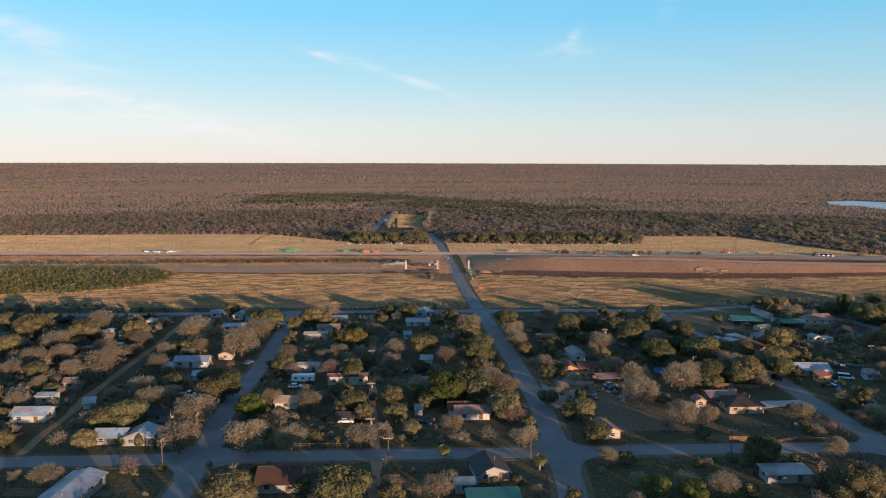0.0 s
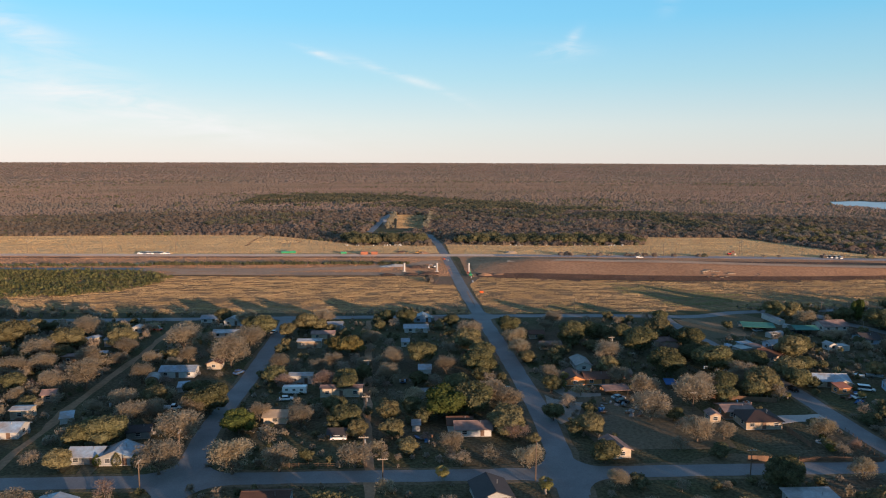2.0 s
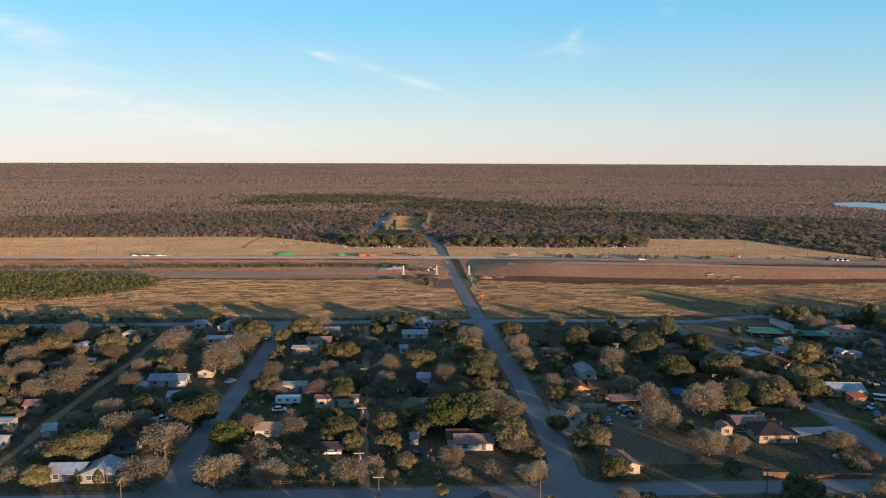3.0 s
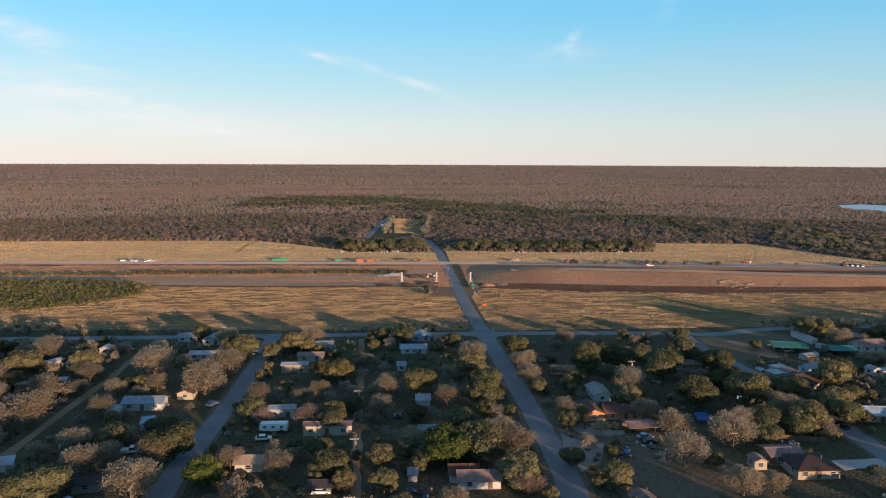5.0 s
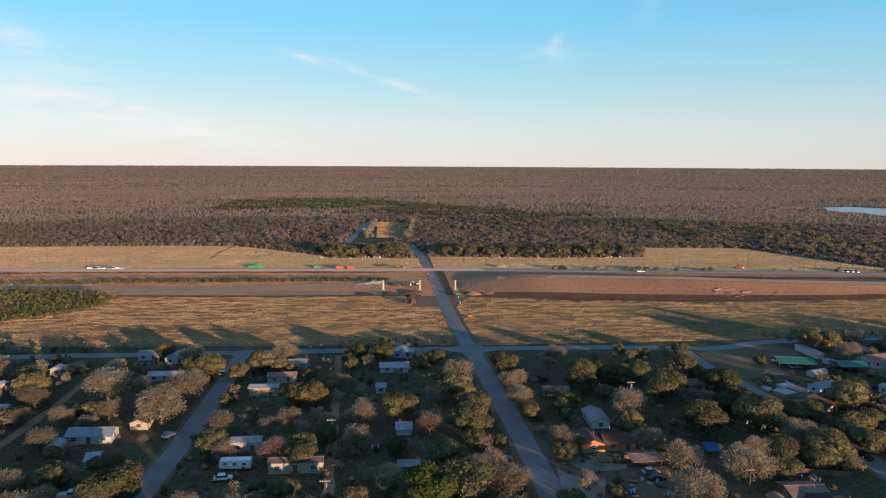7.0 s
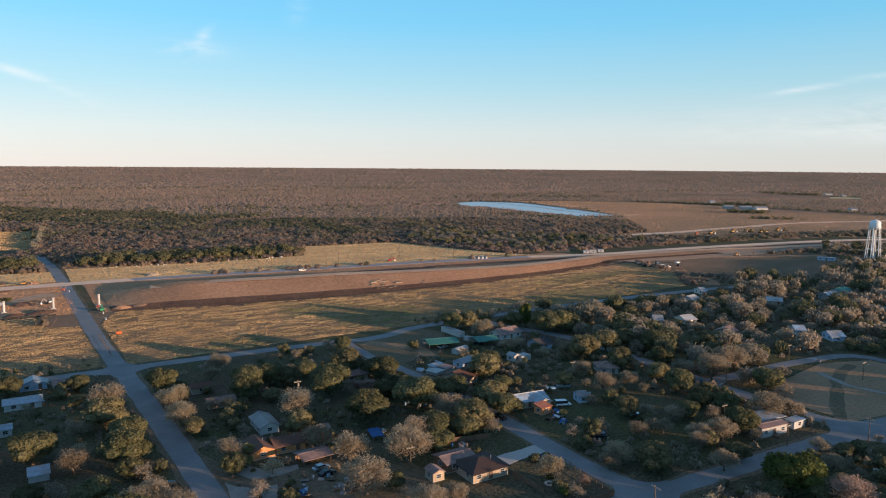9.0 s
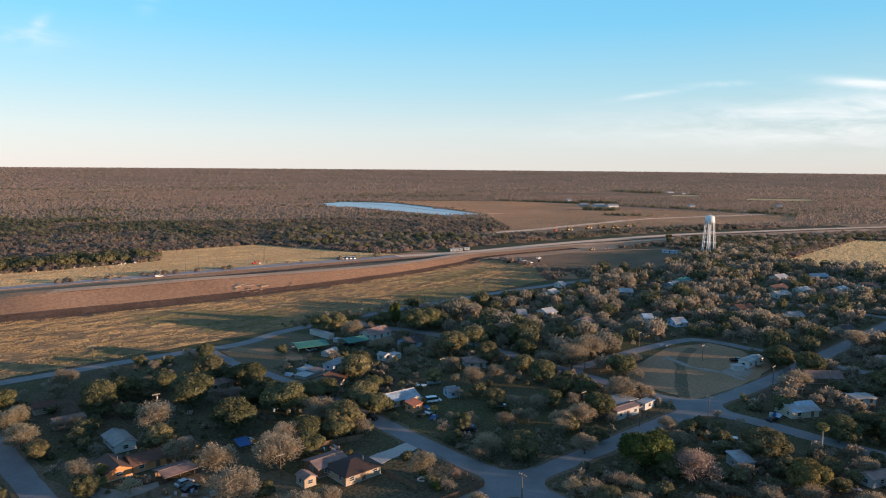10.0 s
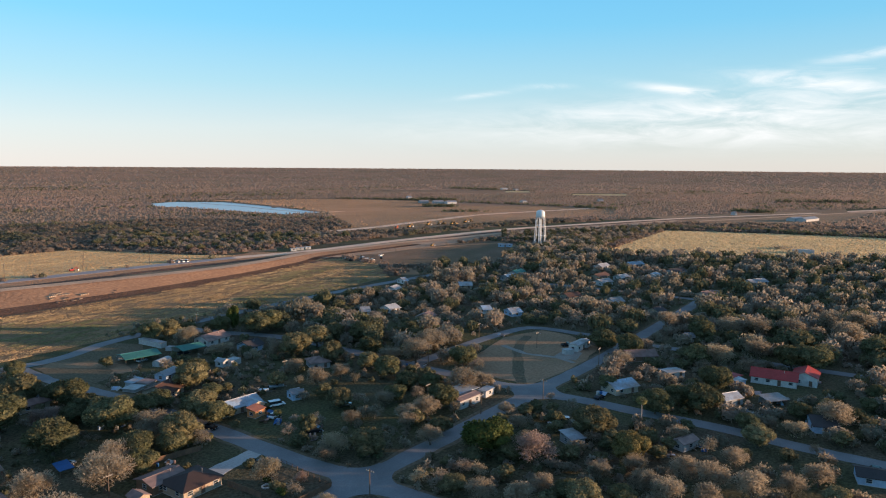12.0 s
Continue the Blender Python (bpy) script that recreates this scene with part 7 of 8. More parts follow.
for x, y, n in ((149, 211, 5), (149.5, 232, 5), (117, 262, 5), (121, 287, 6), (203.6, 112, 6), (190.7, 120, 5), (263, 108, 5), (231.5, 153.7, 5), (3.7, 233, 5), (-2, 252.6, 6), (-18, 276, 5), (68, 216, 7), (74, 219, 6)):
    junk_pile(x, y, n)
boat_trailer("white motor boat on a trailer in a yard", 162.4, 249.0, -40, 5.0)
boat_trailer("pale blue-covered boat on a trailer in a yard", 168.6, 248.4, -20, 5.6, "blue_roof")
fire_ring(115.3, 193.0)
car("dark car parked beneath trees", 171, 218, 30, "car_black", "car")
car("dark pickup parked beside the street", 29.5, 246, 80, "car_black", "pickup")
fence("low weathered wooden rail fence by the field", (19.7, 461), (12.9, 421), 0.9, "fence_wood", False)

# ---- silt fence along the graded dirt ----
fence("low black silt fence along graded dirt", (-158, 478.5), (-72, 473.5), 0.8, "rubber", True)
fence("low black silt fence along graded dirt", (-72, 473.5), (20, 473.0), 0.8, "rubber", True)
fence("low black silt fence along graded dirt", (112, 455), (175, 446.5), 0.8, "rubber", True)
fence("low black silt fence along graded dirt", (175, 446.5), (255, 446.5), 0.8, "rubber", True)

# ---- trees, block by block ----
for k, x, y, s in (
        ("g", -137.7, 292.7, 2.01), ("b", -143.2, 322.1, 1.61), ("g", -116.8, 295.7, 1.75), ("b", -91.1, 293.5, 2.1), ("b", -84.6, 277.4, 1.09), ("g", -88.6, 344.7, 1.23),
        ("w", -75.1, 334.4, 1.53), ("o", -63.8, 318.3, 1.67), ("b", -66.5, 270.5, 2.1), ("b", -64.4, 291.4, 1.92), ("b", -96.1, 271.8, 1.12), ("b", -119.9, 272.9, 1.33),
        ("b", -109.7, 247.5, 1.89), ("b", -92.8, 252.3, 1.22), ("o", -60.5, 221.0, 1.88), ("g", -81.5, 233.5, 1.11), ("b", -88.5, 226.4, 1.28), ("b", -80.8, 213.0, 1.39),
        ("b", -75.4, 216.1, 1.21), ("b", -64.8, 217.2, 1.23), ("b", -63.0, 199.3, 1.83), ("o", -81.7, 197.4, 1.8), ("g", -164.1, 305.4, 2.1), ("g", -159.4, 279.2, 1.5),
):
    plant(k, x, y, s)
for k, x, y, s in (
        ("o", -159.0, 324.4, 0.99), ("b", -139.5, 315.3, 1.7), ("g", -121.5, 304.5, 1.65), ("b", -142.4, 280.5, 1.71), ("g", -134.0, 281.4, 1.19), ("b", -111.8, 288.1, 1.29),
        ("b", -108.6, 273.6, 0.97), ("b", -140.4, 259.5, 1.4), ("b", -132.4, 264.2, 1.43), ("b", -142.5, 248.4, 1.17), ("o", -131.4, 244.0, 1.21), ("b", -120.3, 245.2, 1.33),
        ("b", -125.4, 234.0, 0.88), ("b", -122.6, 215.3, 1.02), ("g", -79.3, 228.6, 1.25), ("o", -68.1, 235.1, 1.29), ("o", -88.4, 197.8, 1.23), ("g", -87.5, 183.4, 1.01),
        ("b", -61.7, 180.3, 1.69), ("g", -110.2, 185.6, 0.88), ("b", -86.5, 161.4, 1.09), ("g", -183.6, 320.7, 1.49), ("g", -166.4, 326.5, 1.14), ("b", -96.1, 222.1, 0.9),
):
    plant(k, x, y, s)
for k, x, y, s in (
        ("b", -87.1, 268.0, 0.95), ("o", -69.6, 319.9, 1.44), ("b", -69.3, 295.6, 1.33),
):
    plant(k, x, y, s)
for k, x, y, s in (
        ("l", -48.1, 205.6, 1.3), ("b", -44.1, 215.0, 1.01), ("b", -31.3, 210.0, 1.15), ("b", -47.0, 263.8, 1.17), ("o", -45.5, 249.1, 1.33), ("k", -42.0, 244.1, 0.95),
        ("k", -28.8, 243.2, 1.18), ("o", -22.5, 220.5, 1.05), ("g", -46.3, 322.6, 1.64), ("b", -40.3, 335.8, 1.37), ("y", -22.3, 285.4, 1.5), ("b", -15.4, 299.7, 1.21),
        ("b", -27.9, 267.1, 1.06), ("b", -15.8, 264.0, 1.05), ("o", -21.1, 239.7, 1.28), ("o", -15.8, 253.0, 0.9), ("o", -18.0, 207.2, 1.41), ("g", -14.1, 200.8, 0.94),
        ("b", -5.9, 267.0, 1.22), ("b", -7.0, 248.4, 1.27), ("o", -1.1, 334.4, 1.38), ("o", 20.2, 331.7, 1.1), ("o", 5.1, 271.1, 1.79), ("g", 24.6, 288.4, 1.9),
):
    plant(k, x, y, s)
for k, x, y, s in (
        ("b", 13.9, 259.9, 1.29), ("o", 16.7, 237.0, 1.39), ("o", 26.3, 258.6, 1.8), ("g", -5.5, 213.9, 1.14), ("o", 1.2, 220.3, 0.97), ("g", -4.3, 200.1, 0.98),
        ("l", 12.0, 214.6, 1.8), ("o", 19.8, 216.4, 2.0), ("l", 15.8, 220.2, 1.5), ("g", 29.0, 200.4, 1.4), ("b", 25.6, 224.6, 1.74), ("b", 31.4, 221.0, 1.33),
        ("k", 30.0, 197.4, 1.12), ("g", -53.2, 314.7, 1.12), ("g", -40.1, 323.1, 1.08), ("y", -28.7, 288.3, 1.35), ("g", -17.8, 304.0, 1.09), ("b", -32.7, 261.2, 1.0),
        ("o", -21.2, 245.5, 1.18), ("w", -43.5, 179.6, 1.65), ("b", -32.1, 180.7, 1.27), ("b", -13.2, 181.4, 1.28), ("b", -5.9, 275.0, 1.12), ("w", 2.3, 226.2, 1.1),
):
    plant(k, x, y, s)
for k, x, y, s in (
        ("o", 6.5, 214.7, 0.99), ("g", -0.0, 190.1, 0.88), ("o", 3.9, 244.9, 1.01), ("b", 11.9, 189.9, 0.98), ("o", 11.8, 218.9, 1.17), ("o", -15.8, 146.7, 1.88),
        ("o", -24.0, 155.7, 0.95), ("g", -39.7, 148.4, 1.74), ("b", 6.3, 152.1, 1.09), ("o", -10.0, 339.8, 1.14), ("b", -38.3, 343.8, 0.98), ("b", 26.5, 305.1, 1.62),
        ("o", 28.1, 271.0, 1.57), ("b", 28.4, 231.0, 1.13), ("g", 28.3, 204.0, 1.45), ("w", 31.2, 179.7, 1.2), ("o", 25.9, 249.0, 0.91),
):
    plant(k, x, y, s)
for k, x, y, s in (
        ("o", 45.1, 315.5, 1.49), ("w", 45.4, 296.8, 1.52), ("w", 44.1, 280.8, 1.42), ("g", 45.8, 270.9, 0.98), ("b", 68.0, 331.4, 1.24), ("o", 69.8, 300.9, 1.7),
        ("b", 49.6, 245.8, 1.17), ("o", 48.8, 238.7, 0.99), ("o", 44.0, 212.1, 0.94), ("o", 79.0, 302.7, 1.56), ("g", 84.4, 299.1, 1.42), ("o", 93.5, 283.2, 2.09),
        ("g", 108.3, 301.8, 1.81), ("o", 119.9, 333.1, 0.91), ("o", 116.7, 288.8, 1.64), ("k", 102.7, 275.5, 1.41), ("g", 74.7, 286.2, 0.94), ("b", 76.8, 269.1, 1.64),
        ("g", 73.2, 257.7, 1.19), ("o", 94.5, 254.3, 1.85), ("o", 113.2, 257.2, 2.09), ("o", 117.2, 280.9, 1.21), ("o", 124.7, 260.9, 1.22), ("b", 118.1, 245.8, 1.49),
):
    plant(k, x, y, s)
for k, x, y, s in (
        ("b", 73.7, 243.4, 1.21), ("b", 77.7, 230.1, 1.41), ("b", 73.6, 211.4, 1.76), ("b", 90.7, 222.2, 1.84), ("o", 105.1, 232.9, 1.44), ("o", 101.7, 224.9, 1.16),
        ("g", 118.5, 232.1, 1.67), ("o", 113.4, 228.6, 1.14), ("g", 51.8, 200.2, 1.19), ("b", 80.8, 194.6, 1.3), ("b", 89.1, 196.2, 0.94), ("b", 63.1, 322.0, 0.93),
        ("o", 67.6, 293.7, 1.57), ("b", 87.4, 306.3, 1.12), ("o", 93.2, 306.7, 1.27), ("o", 51.3, 182.1, 1.08), ("w", 50.4, 167.6, 0.92), ("l", 56.8, 149.9, 0.91),
        ("o", 108.6, 270.1, 1.33), ("o", 116.1, 295.7, 1.23), ("o", 117.3, 270.8, 1.26), ("b", 114.1, 241.0, 1.13), ("b", 98.6, 231.4, 1.37), ("o", 122.2, 238.3, 1.3),
):
    plant(k, x, y, s)
for k, x, y, s in (
        ("w", 117.3, 194.9, 1.08), ("w", 112.3, 170.3, 1.03), ("o", 90.1, 166.0, 1.38), ("b", 65.3, 153.4, 0.93), ("l", 65.1, 148.7, 0.94), ("b", 72.2, 149.1, 1.06),
        ("g", 101.3, 144.7, 1.74), ("o", 131.9, 261.2, 1.29), ("o", 122.1, 338.0, 0.99),
):
    plant(k, x, y, s)
for k, x, y, s in (
        ("g", 135.0, 244.6, 1.54), ("o", 148.0, 258.1, 1.11), ("o", 181.5, 344.0, 1.45), ("g", 190.0, 343.0, 1.6), ("b", 186.0, 299.0, 1.1), ("o", 206.0, 336.0, 0.9),
        ("g", 150.6, 272.0, 1.68), ("o", 159.5, 280.5, 1.4), ("w", 187.8, 325.3, 1.52), ("o", 199.0, 342.0, 1.2), ("o", 210.0, 331.1, 1.39), ("o", 218.4, 317.8, 2.04),
        ("o", 136.0, 250.6, 1.18), ("o", 133.9, 237.8, 1.3), ("b", 134.1, 191.3, 0.92), ("g", 201.2, 273.5, 1.88), ("b", 196.3, 278.3, 1.27), ("g", 217.9, 277.3, 1.7),
        ("g", 203.3, 255.0, 1.5), ("b", 184.2, 255.7, 1.17), ("g", 205.8, 238.0, 1.2), ("o", 201.1, 225.1, 1.46), ("g", 167.1, 216.7, 1.27), ("g", 170.1, 249.4, 0.99),
):
    plant(k, x, y, s)
for k, x, y, s in (
        ("b", 177.8, 237.6, 1.27), ("b", 189.2, 236.8, 1.14), ("w", 138.7, 192.4, 1.2), ("g", 143.5, 184.4, 1.46), ("b", 166.3, 188.4, 0.94), ("b", 159.6, 175.2, 1.11),
        ("g", 168.5, 177.5, 0.92), ("b", 177.0, 188.8, 1.23), ("b", 170.5, 191.6, 1.11), ("o", 186.0, 189.6, 1.49), ("o", 197.9, 202.7, 1.09), ("o", 194.0, 209.6, 1.26),
        ("b", 204.5, 192.8, 1.6), ("b", 210.6, 189.1, 1.16), ("o", 182.3, 205.4, 1.09), ("b", 216.0, 235.0, 1.43), ("b", 157.5, 203.2, 0.89), ("b", 176.9, 205.8, 0.96),
        ("l", 163.0, 158.6, 1.9), ("o", 163.1, 150.8, 1.05), ("b", 193.0, 169.1, 0.88), ("k", 165.0, 145.0, 1.6), ("b", 184.0, 160.4, 0.88), ("g", 192.8, 139.6, 1.75),
):
    plant(k, x, y, s)
for k, x, y, s in (
        ("y", 181.3, 124.8, 1.44), ("b", 174.2, 121.1, 0.96), ("b", 166.4, 115.7, 1.11), ("o", 221.7, 130.8, 1.46), ("g", 147.7, 124.0, 1.37), ("o", 150.3, 128.7, 1.07),
        ("o", 155.2, 117.2, 1.06), ("b", 162.3, 109.0, 1.25), ("b", 174.2, 152.4, 0.92), ("b", 173.0, 160.9, 0.94), ("b", 150.8, 135.5, 0.98), ("b", 141.4, 136.6, 1.13),
        ("b", 138.9, 145.7, 1.07), ("g", 138.3, 153.3, 0.98), ("b", 165.0, 126.9, 0.94), ("g", 211.8, 98.5, 1.29), ("b", 203.1, 117.9, 0.89), ("b", 178.2, 109.5, 1.15),
        ("b", 177.3, 102.5, 1.32), ("b", 194.7, 100.8, 0.99), ("b", 176.7, 93.4, 1.28), ("b", 184.0, 85.9, 1.09), ("b", 194.4, 81.3, 1.13), ("g", 185.4, 76.5, 0.92),
):
    plant(k, x, y, s)
for k, x, y, s in (
        ("g", 167.4, 109.1, 0.94), ("b", 166.5, 101.1, 1.06),
):
    plant(k, x, y, s)
for k, x, y, s in (
        ("o", 224.6, 314.6, 1.87), ("g", 230.3, 278.3, 1.39), ("o", 236.7, 267.8, 1.76), ("o", 222.0, 250.3, 1.56), ("b", 222.5, 227.2, 1.82), ("b", 239.7, 232.0, 1.93),
        ("b", 258.8, 236.9, 1.47), ("o", 230.2, 209.4, 1.54), ("o", 235.8, 152.3, 0.98), ("o", 285.5, 162.5, 1.58), ("o", 287.9, 174.4, 1.63), ("b", 263.7, 157.9, 1.47),
        ("o", 232.3, 119.5, 1.74), ("o", 234.0, 126.7, 1.3), ("o", 256.4, 120.4, 1.61), ("w", 289.4, 127.6, 1.81), ("b", 286.6, 116.0, 1.07), ("b", 308.5, 116.0, 1.54),
        ("o", 302.6, 102.7, 1.79), ("o", 304.1, 95.0, 1.9), ("o", 325.3, 112.7, 1.4), ("o", 285.7, 133.9, 1.49), ("o", 223.2, 103.6, 0.98), ("o", 242.0, 91.4, 1.02),
):
    plant(k, x, y, s)
for k, x, y, s in (
        ("w", 225.9, 90.5, 1.05), ("b", 241.3, 81.9, 1.63), ("o", 248.0, 77.5, 0.96), ("o", 276.7, 72.4, 1.05), ("o", 263.8, 74.1, 0.9), ("o", 336.0, 76.3, 1.61),
        ("b", 355.5, 87.5, 2.02), ("b", 382.5, 85.0, 2.1), ("b", 374.5, 96.0, 2.1), ("b", 357.9, 110.9, 1.89), ("b", 348.5, 123.8, 1.89), ("b", 343.5, 135.1, 1.75),
        ("o", 330.2, 144.4, 1.72), ("b", 341.7, 163.3, 1.59),
):
    plant(k, x, y, s)
SPARE = []
SPARE += [("o", -20.4, 206.1, 0.85), ("w", -3.2, 230.0, 0.76), ("l", 4.3, 210.9, 0.72), ("l", 0.8, 211.2, 0.52), ("b", 51.4, 226.4, 0.71), ("b", 79.9, 202.3, 0.82), ("o", 80.3, 210.6, 0.86), ("g", -50.9, 297.4, 0.71), ("o", -16.3, 258.9, 0.75), ("o", -26.2, 187.1, 0.59), ("b", 1.8, 154.2, 0.61), ("g", -5.5, 154.2, 0.65), ("g", -52.1, 256.2, 0.61), ("o", -12.1, 217.8, 0.53), ("y", -5.7, 186.2, 0.41), ("y", -2.3, 185.7, 0.36), ("k", 21.7, 183.6, 0.86), ("y", 13.7, 181.6, 0.85), ("b", 55.5, 288.5, 0.77), ("b", 60.4, 287.2, 0.84), ("b", 74.4, 290.7, 0.71), ("w", 50.8, 221.9, 0.82), ("b", 74.0, 189.4, 0.71), ("o", 19.1, 155.4, 0.66)]
SPARE += [("g", 37.3, 149.1, 0.64), ("b", 54.3, 155.2, 0.78), ("b", 51.0, 147.1, 0.74), ("o", 57.4, 268.4, 0.78), ("o", 33.4, 250.2, 0.6), ("l", 140.5, 238.7, 0.71), ("g", 114.7, 188.7, 0.57), ("k", 115.8, 183.5, 0.69), ("l", 82.3, 183.5, 0.83), ("b", 99.9, 150.4, 0.77), ("b", 65.3, 166.0, 0.58), ("b", 76.0, 166.3, 0.5), ("o", 148.2, 321.6, 0.79), ("y", 149.9, 219.6, 0.5), ("k", 229.8, 202.5, 0.76), ("b", 151.0, 211.1, 0.74), ("o", 166.1, 206.2, 0.77), ("o", 139.7, 206.5, 0.61), ("o", 155.5, 159.0, 0.82), ("o", 199.6, 162.7, 0.78), ("b", 149.7, 158.3, 0.8), ("g", 151.8, 147.0, 0.78), ("y", 210.1, 154.7, 0.64), ("g", 188.0, 119.2, 0.84)]
SPARE += [("l", 229.4, 112.5, 0.72), ("g", 226.1, 78.7, 0.88), ("b", 215.6, 84.0, 0.63), ("o", 213.7, 118.5, 0.69), ("g", 195.6, 118.8, 0.64), ("b", 199.7, 109.2, 0.86)]
plant("p", 210.6, 131.7, 1.17)
plant("p", 225.5, 223.2, 0.80)
plant("p", 215.4, 325.0, 0.51)
plant("q", 8.7, 173.9, 1.3)
plant("q", 32.7, 166.2, 1.3)
plant("q", 53.0, 240.9, 1.2)
plant("q", 54.9, 246.5, 1.4)
plant("q", 149.1, 226.3, 1.0)
plant("q", 119.3, 230.0, 0.8)
plant("q", 120.9, 229.5, 0.9)
plant("q", 123.0, 229.0, 0.8)
plant("q", 125.3, 228.3, 0.75)
plant("l", 117.0, 194.8, 0.3)
plant("l", 114.1, 186.2, 0.42)
plant("k", 121.6, 187.6, 0.5)
plant("c", -79.1, 185.9, 1.0)
plant("d", -74.0, 185.3, 1.05)
plant("d", -69.4, 185.5, 1.0)
plant("l", 215.1, 329.1, 0.82, 2.9)


# ---- undergrowth, far canopy, grass ----
STREETS = [((35, -140), (41.3, 215)), ((41.3, 215), (36, 360)), ((36, 360), (25, 680)), ((-53.5, -140), (-58.7, 353)), ((-420, 176.5), (120, 176.5)), ((120, 176.5), (267, 169.6)), ((267, 169.6), (470, 169)), ((133, -140), (129, 350)), ((219.5, 30), (221, 240)), ((222, 240), (205, 357)), ((308, 30), (307.5, 215)),
           ((-103, 181), (-108, 347)), ((-420, 348), (110, 352)), ((142, 348), (440, 352)), ((306, 222), (222, 226)), ((430, 120), (420, 300))]


def clear_of(x, y, gap=6.0, trees=0.0, lots=2.0):
    """Which points keep away from streets, buildings and planted trees."""
    x, y = np.asarray(x, float), np.asarray(y, float)
    ok = np.ones(len(x), bool)
    for (x0, y0), (x1, y1) in STREETS:
        dx, dy = x1 - x0, y1 - y0
        t = np.clip(((x - x0) * dx + (y - y0) * dy) / (dx * dx + dy * dy), 0, 1)
        ok &= np.hypot(x - x0 - t * dx, y - y0 - t * dy) > gap
    for lx, ly, r in LOTS:
        ok &= np.hypot(x - lx, y - ly) > r + lots
    if trees:
        for tx, ty, r in STANDING:
            ok &= np.hypot(x - tx, y - ty) > r * trees
    for poly in (PARK, [(128, 304), (131, 344), (170, 354), (176, 342), (158, 312)], [(60, 182), (60, 228), (84, 228), (118, 208), (128, 182)], [(277, 115), (277, 96), (308, 95), (308, 78), (280, 80), (257, 97), (257, 108), (268, 116)], [(150, 30), (150, 78), (215, 60), (215, 20)]):
        ok &= ~inside(x, y, poly)
    return ok


def thin_out(x, y, gap):
    """Drops points closer than gap to one kept before."""
    cells, keep = {}, []
    for k, (a, b) in enumerate(zip(x, y)):
        i, j = int(a // gap), int(b // gap)
        if all(math.hypot(a - c, b - d) > gap for u in (i - 1, i, i + 1) for v in (j - 1, j, j + 1) for c, d in cells.get((u, v), ())):
            cells.setdefault((i, j), []).append((a, b))
            keep.append(k)
    return x[keep], y[keep]


TINY = {bare: [crown_faces(50 + k, bare, 2.0, 1.0, 40, 0.22 if bare else 0.20, 3, BALL1, 0.0, bare) for k in range(5)] for bare in (False, True)}
SMALL = {bare: [crown_faces(40 + k, bare, 2.0, 1.0, 250 if bare else 190, 0.08 if bare else 0.088, 8, BALL1, 0.05, bare) for k in range(5)] for bare in (False, True)}

WIDE = {bare: [crown_faces(60 + k, bare, 2.0, 1.0, 110 if bare else 100, 0.12, 5, BALL1, 0.05, bare) for k in range(5)] for bare in (False, True)}


def crowns(x, y, radius, high, bare=False, kinds=SMALL):
    """Faces of plain trees: one of a few small crowns at each point, turned, stretched and scaled."""
    out = []
    pick, turn = rng.integers(0, 5, len(x)), rng.uniform(0, 2 * math.pi, len(x))
    for a, b, s, h, k, t in zip(x, y, radius, high, pick, turn):
        q = kinds[bare][k]
        c, d, e = s * math.cos(t), s * math.sin(t), rng.uniform(0.85, 1.15)
        out.append(np.stack([q[..., 0] * c * e - q[..., 1] * d + a, q[..., 0] * d * e + q[..., 1] * c + b, q[..., 2] * h], -1))
    return np.concatenate(out).reshape(-1, 3)


def stuff(name, co, material, label, category, corners=3):
    return tagged(new(name, fast_mesh(name, co, corners, material)), label, category, kind="stuff")


FAR_TOWN = [(228, 40), (228, 172), (228, 360), (380, 352), (440, 368), (500, 348), (604, 380), (660, 372), (700, 330), (588, 298), (640, 195), (690, 100), (700, 40), (720, -70), (620, -160), (330, -120)]


def canopy():
    x, y = rng.uniform(228, 720, 26000), rng.uniform(-160, 385, 26000)
    keep = inside(x, y, FAR_TOWN)
    x, y = x[keep], y[keep]
    keep = clear_of(x, y, 7.6, 0.9, 4.5)
    x, y = thin_out(x[keep], y[keep], 8.2)
    s = rng.uniform(3.4, 7.0, len(x))
    h = s * rng.uniform(1.0, 1.35, len(x))
    near = np.min([np.hypot(x - a, y - b) - r for a, b, r in LOTS], axis=0)
    shy = np.clip(near / 20, 0.5, 1)
    s, h = s * (0.4 + 0.6 * shy), h * shy
    green = rng.random(len(x)) < 0.36
    for kinds, part_of in ((SMALL, x < 400), (WIDE, x >= 400)):
        k, g = part_of & ~green, part_of & green
        stuff("tree_canopy", crowns(x[k], y[k], s[k], h[k], True, kinds), "canopy_twig", "closed canopy of leafless tan trees over the town", "tree canopy")
        stuff("oak_canopy", crowns(x[g], y[g], s[g], h[g], False, kinds), "canopy_green", "dark green oaks scattered through the town canopy", "tree canopy")


def underwood():
    """Brush that covers the ground below the far town's trees."""
    x, y = rng.uniform(228, 720, 16000), rng.uniform(-160, 385, 16000)
    keep = inside(x, y, FAR_TOWN)
    x, y = x[keep], y[keep]
    keep = clear_of(x, y, 5.5, 0.0, 1.0)
    x, y = thin_out(x[keep], y[keep], 6.0)
    s = rng.uniform(1.2, 2.4, len(x))
    stuff("undergrowth", crowns(x, y, s, s * rng.uniform(0.9, 1.4, len(x)), True, TINY), "canopy_twig", "leafless brush beneath the far town trees", "undergrowth")


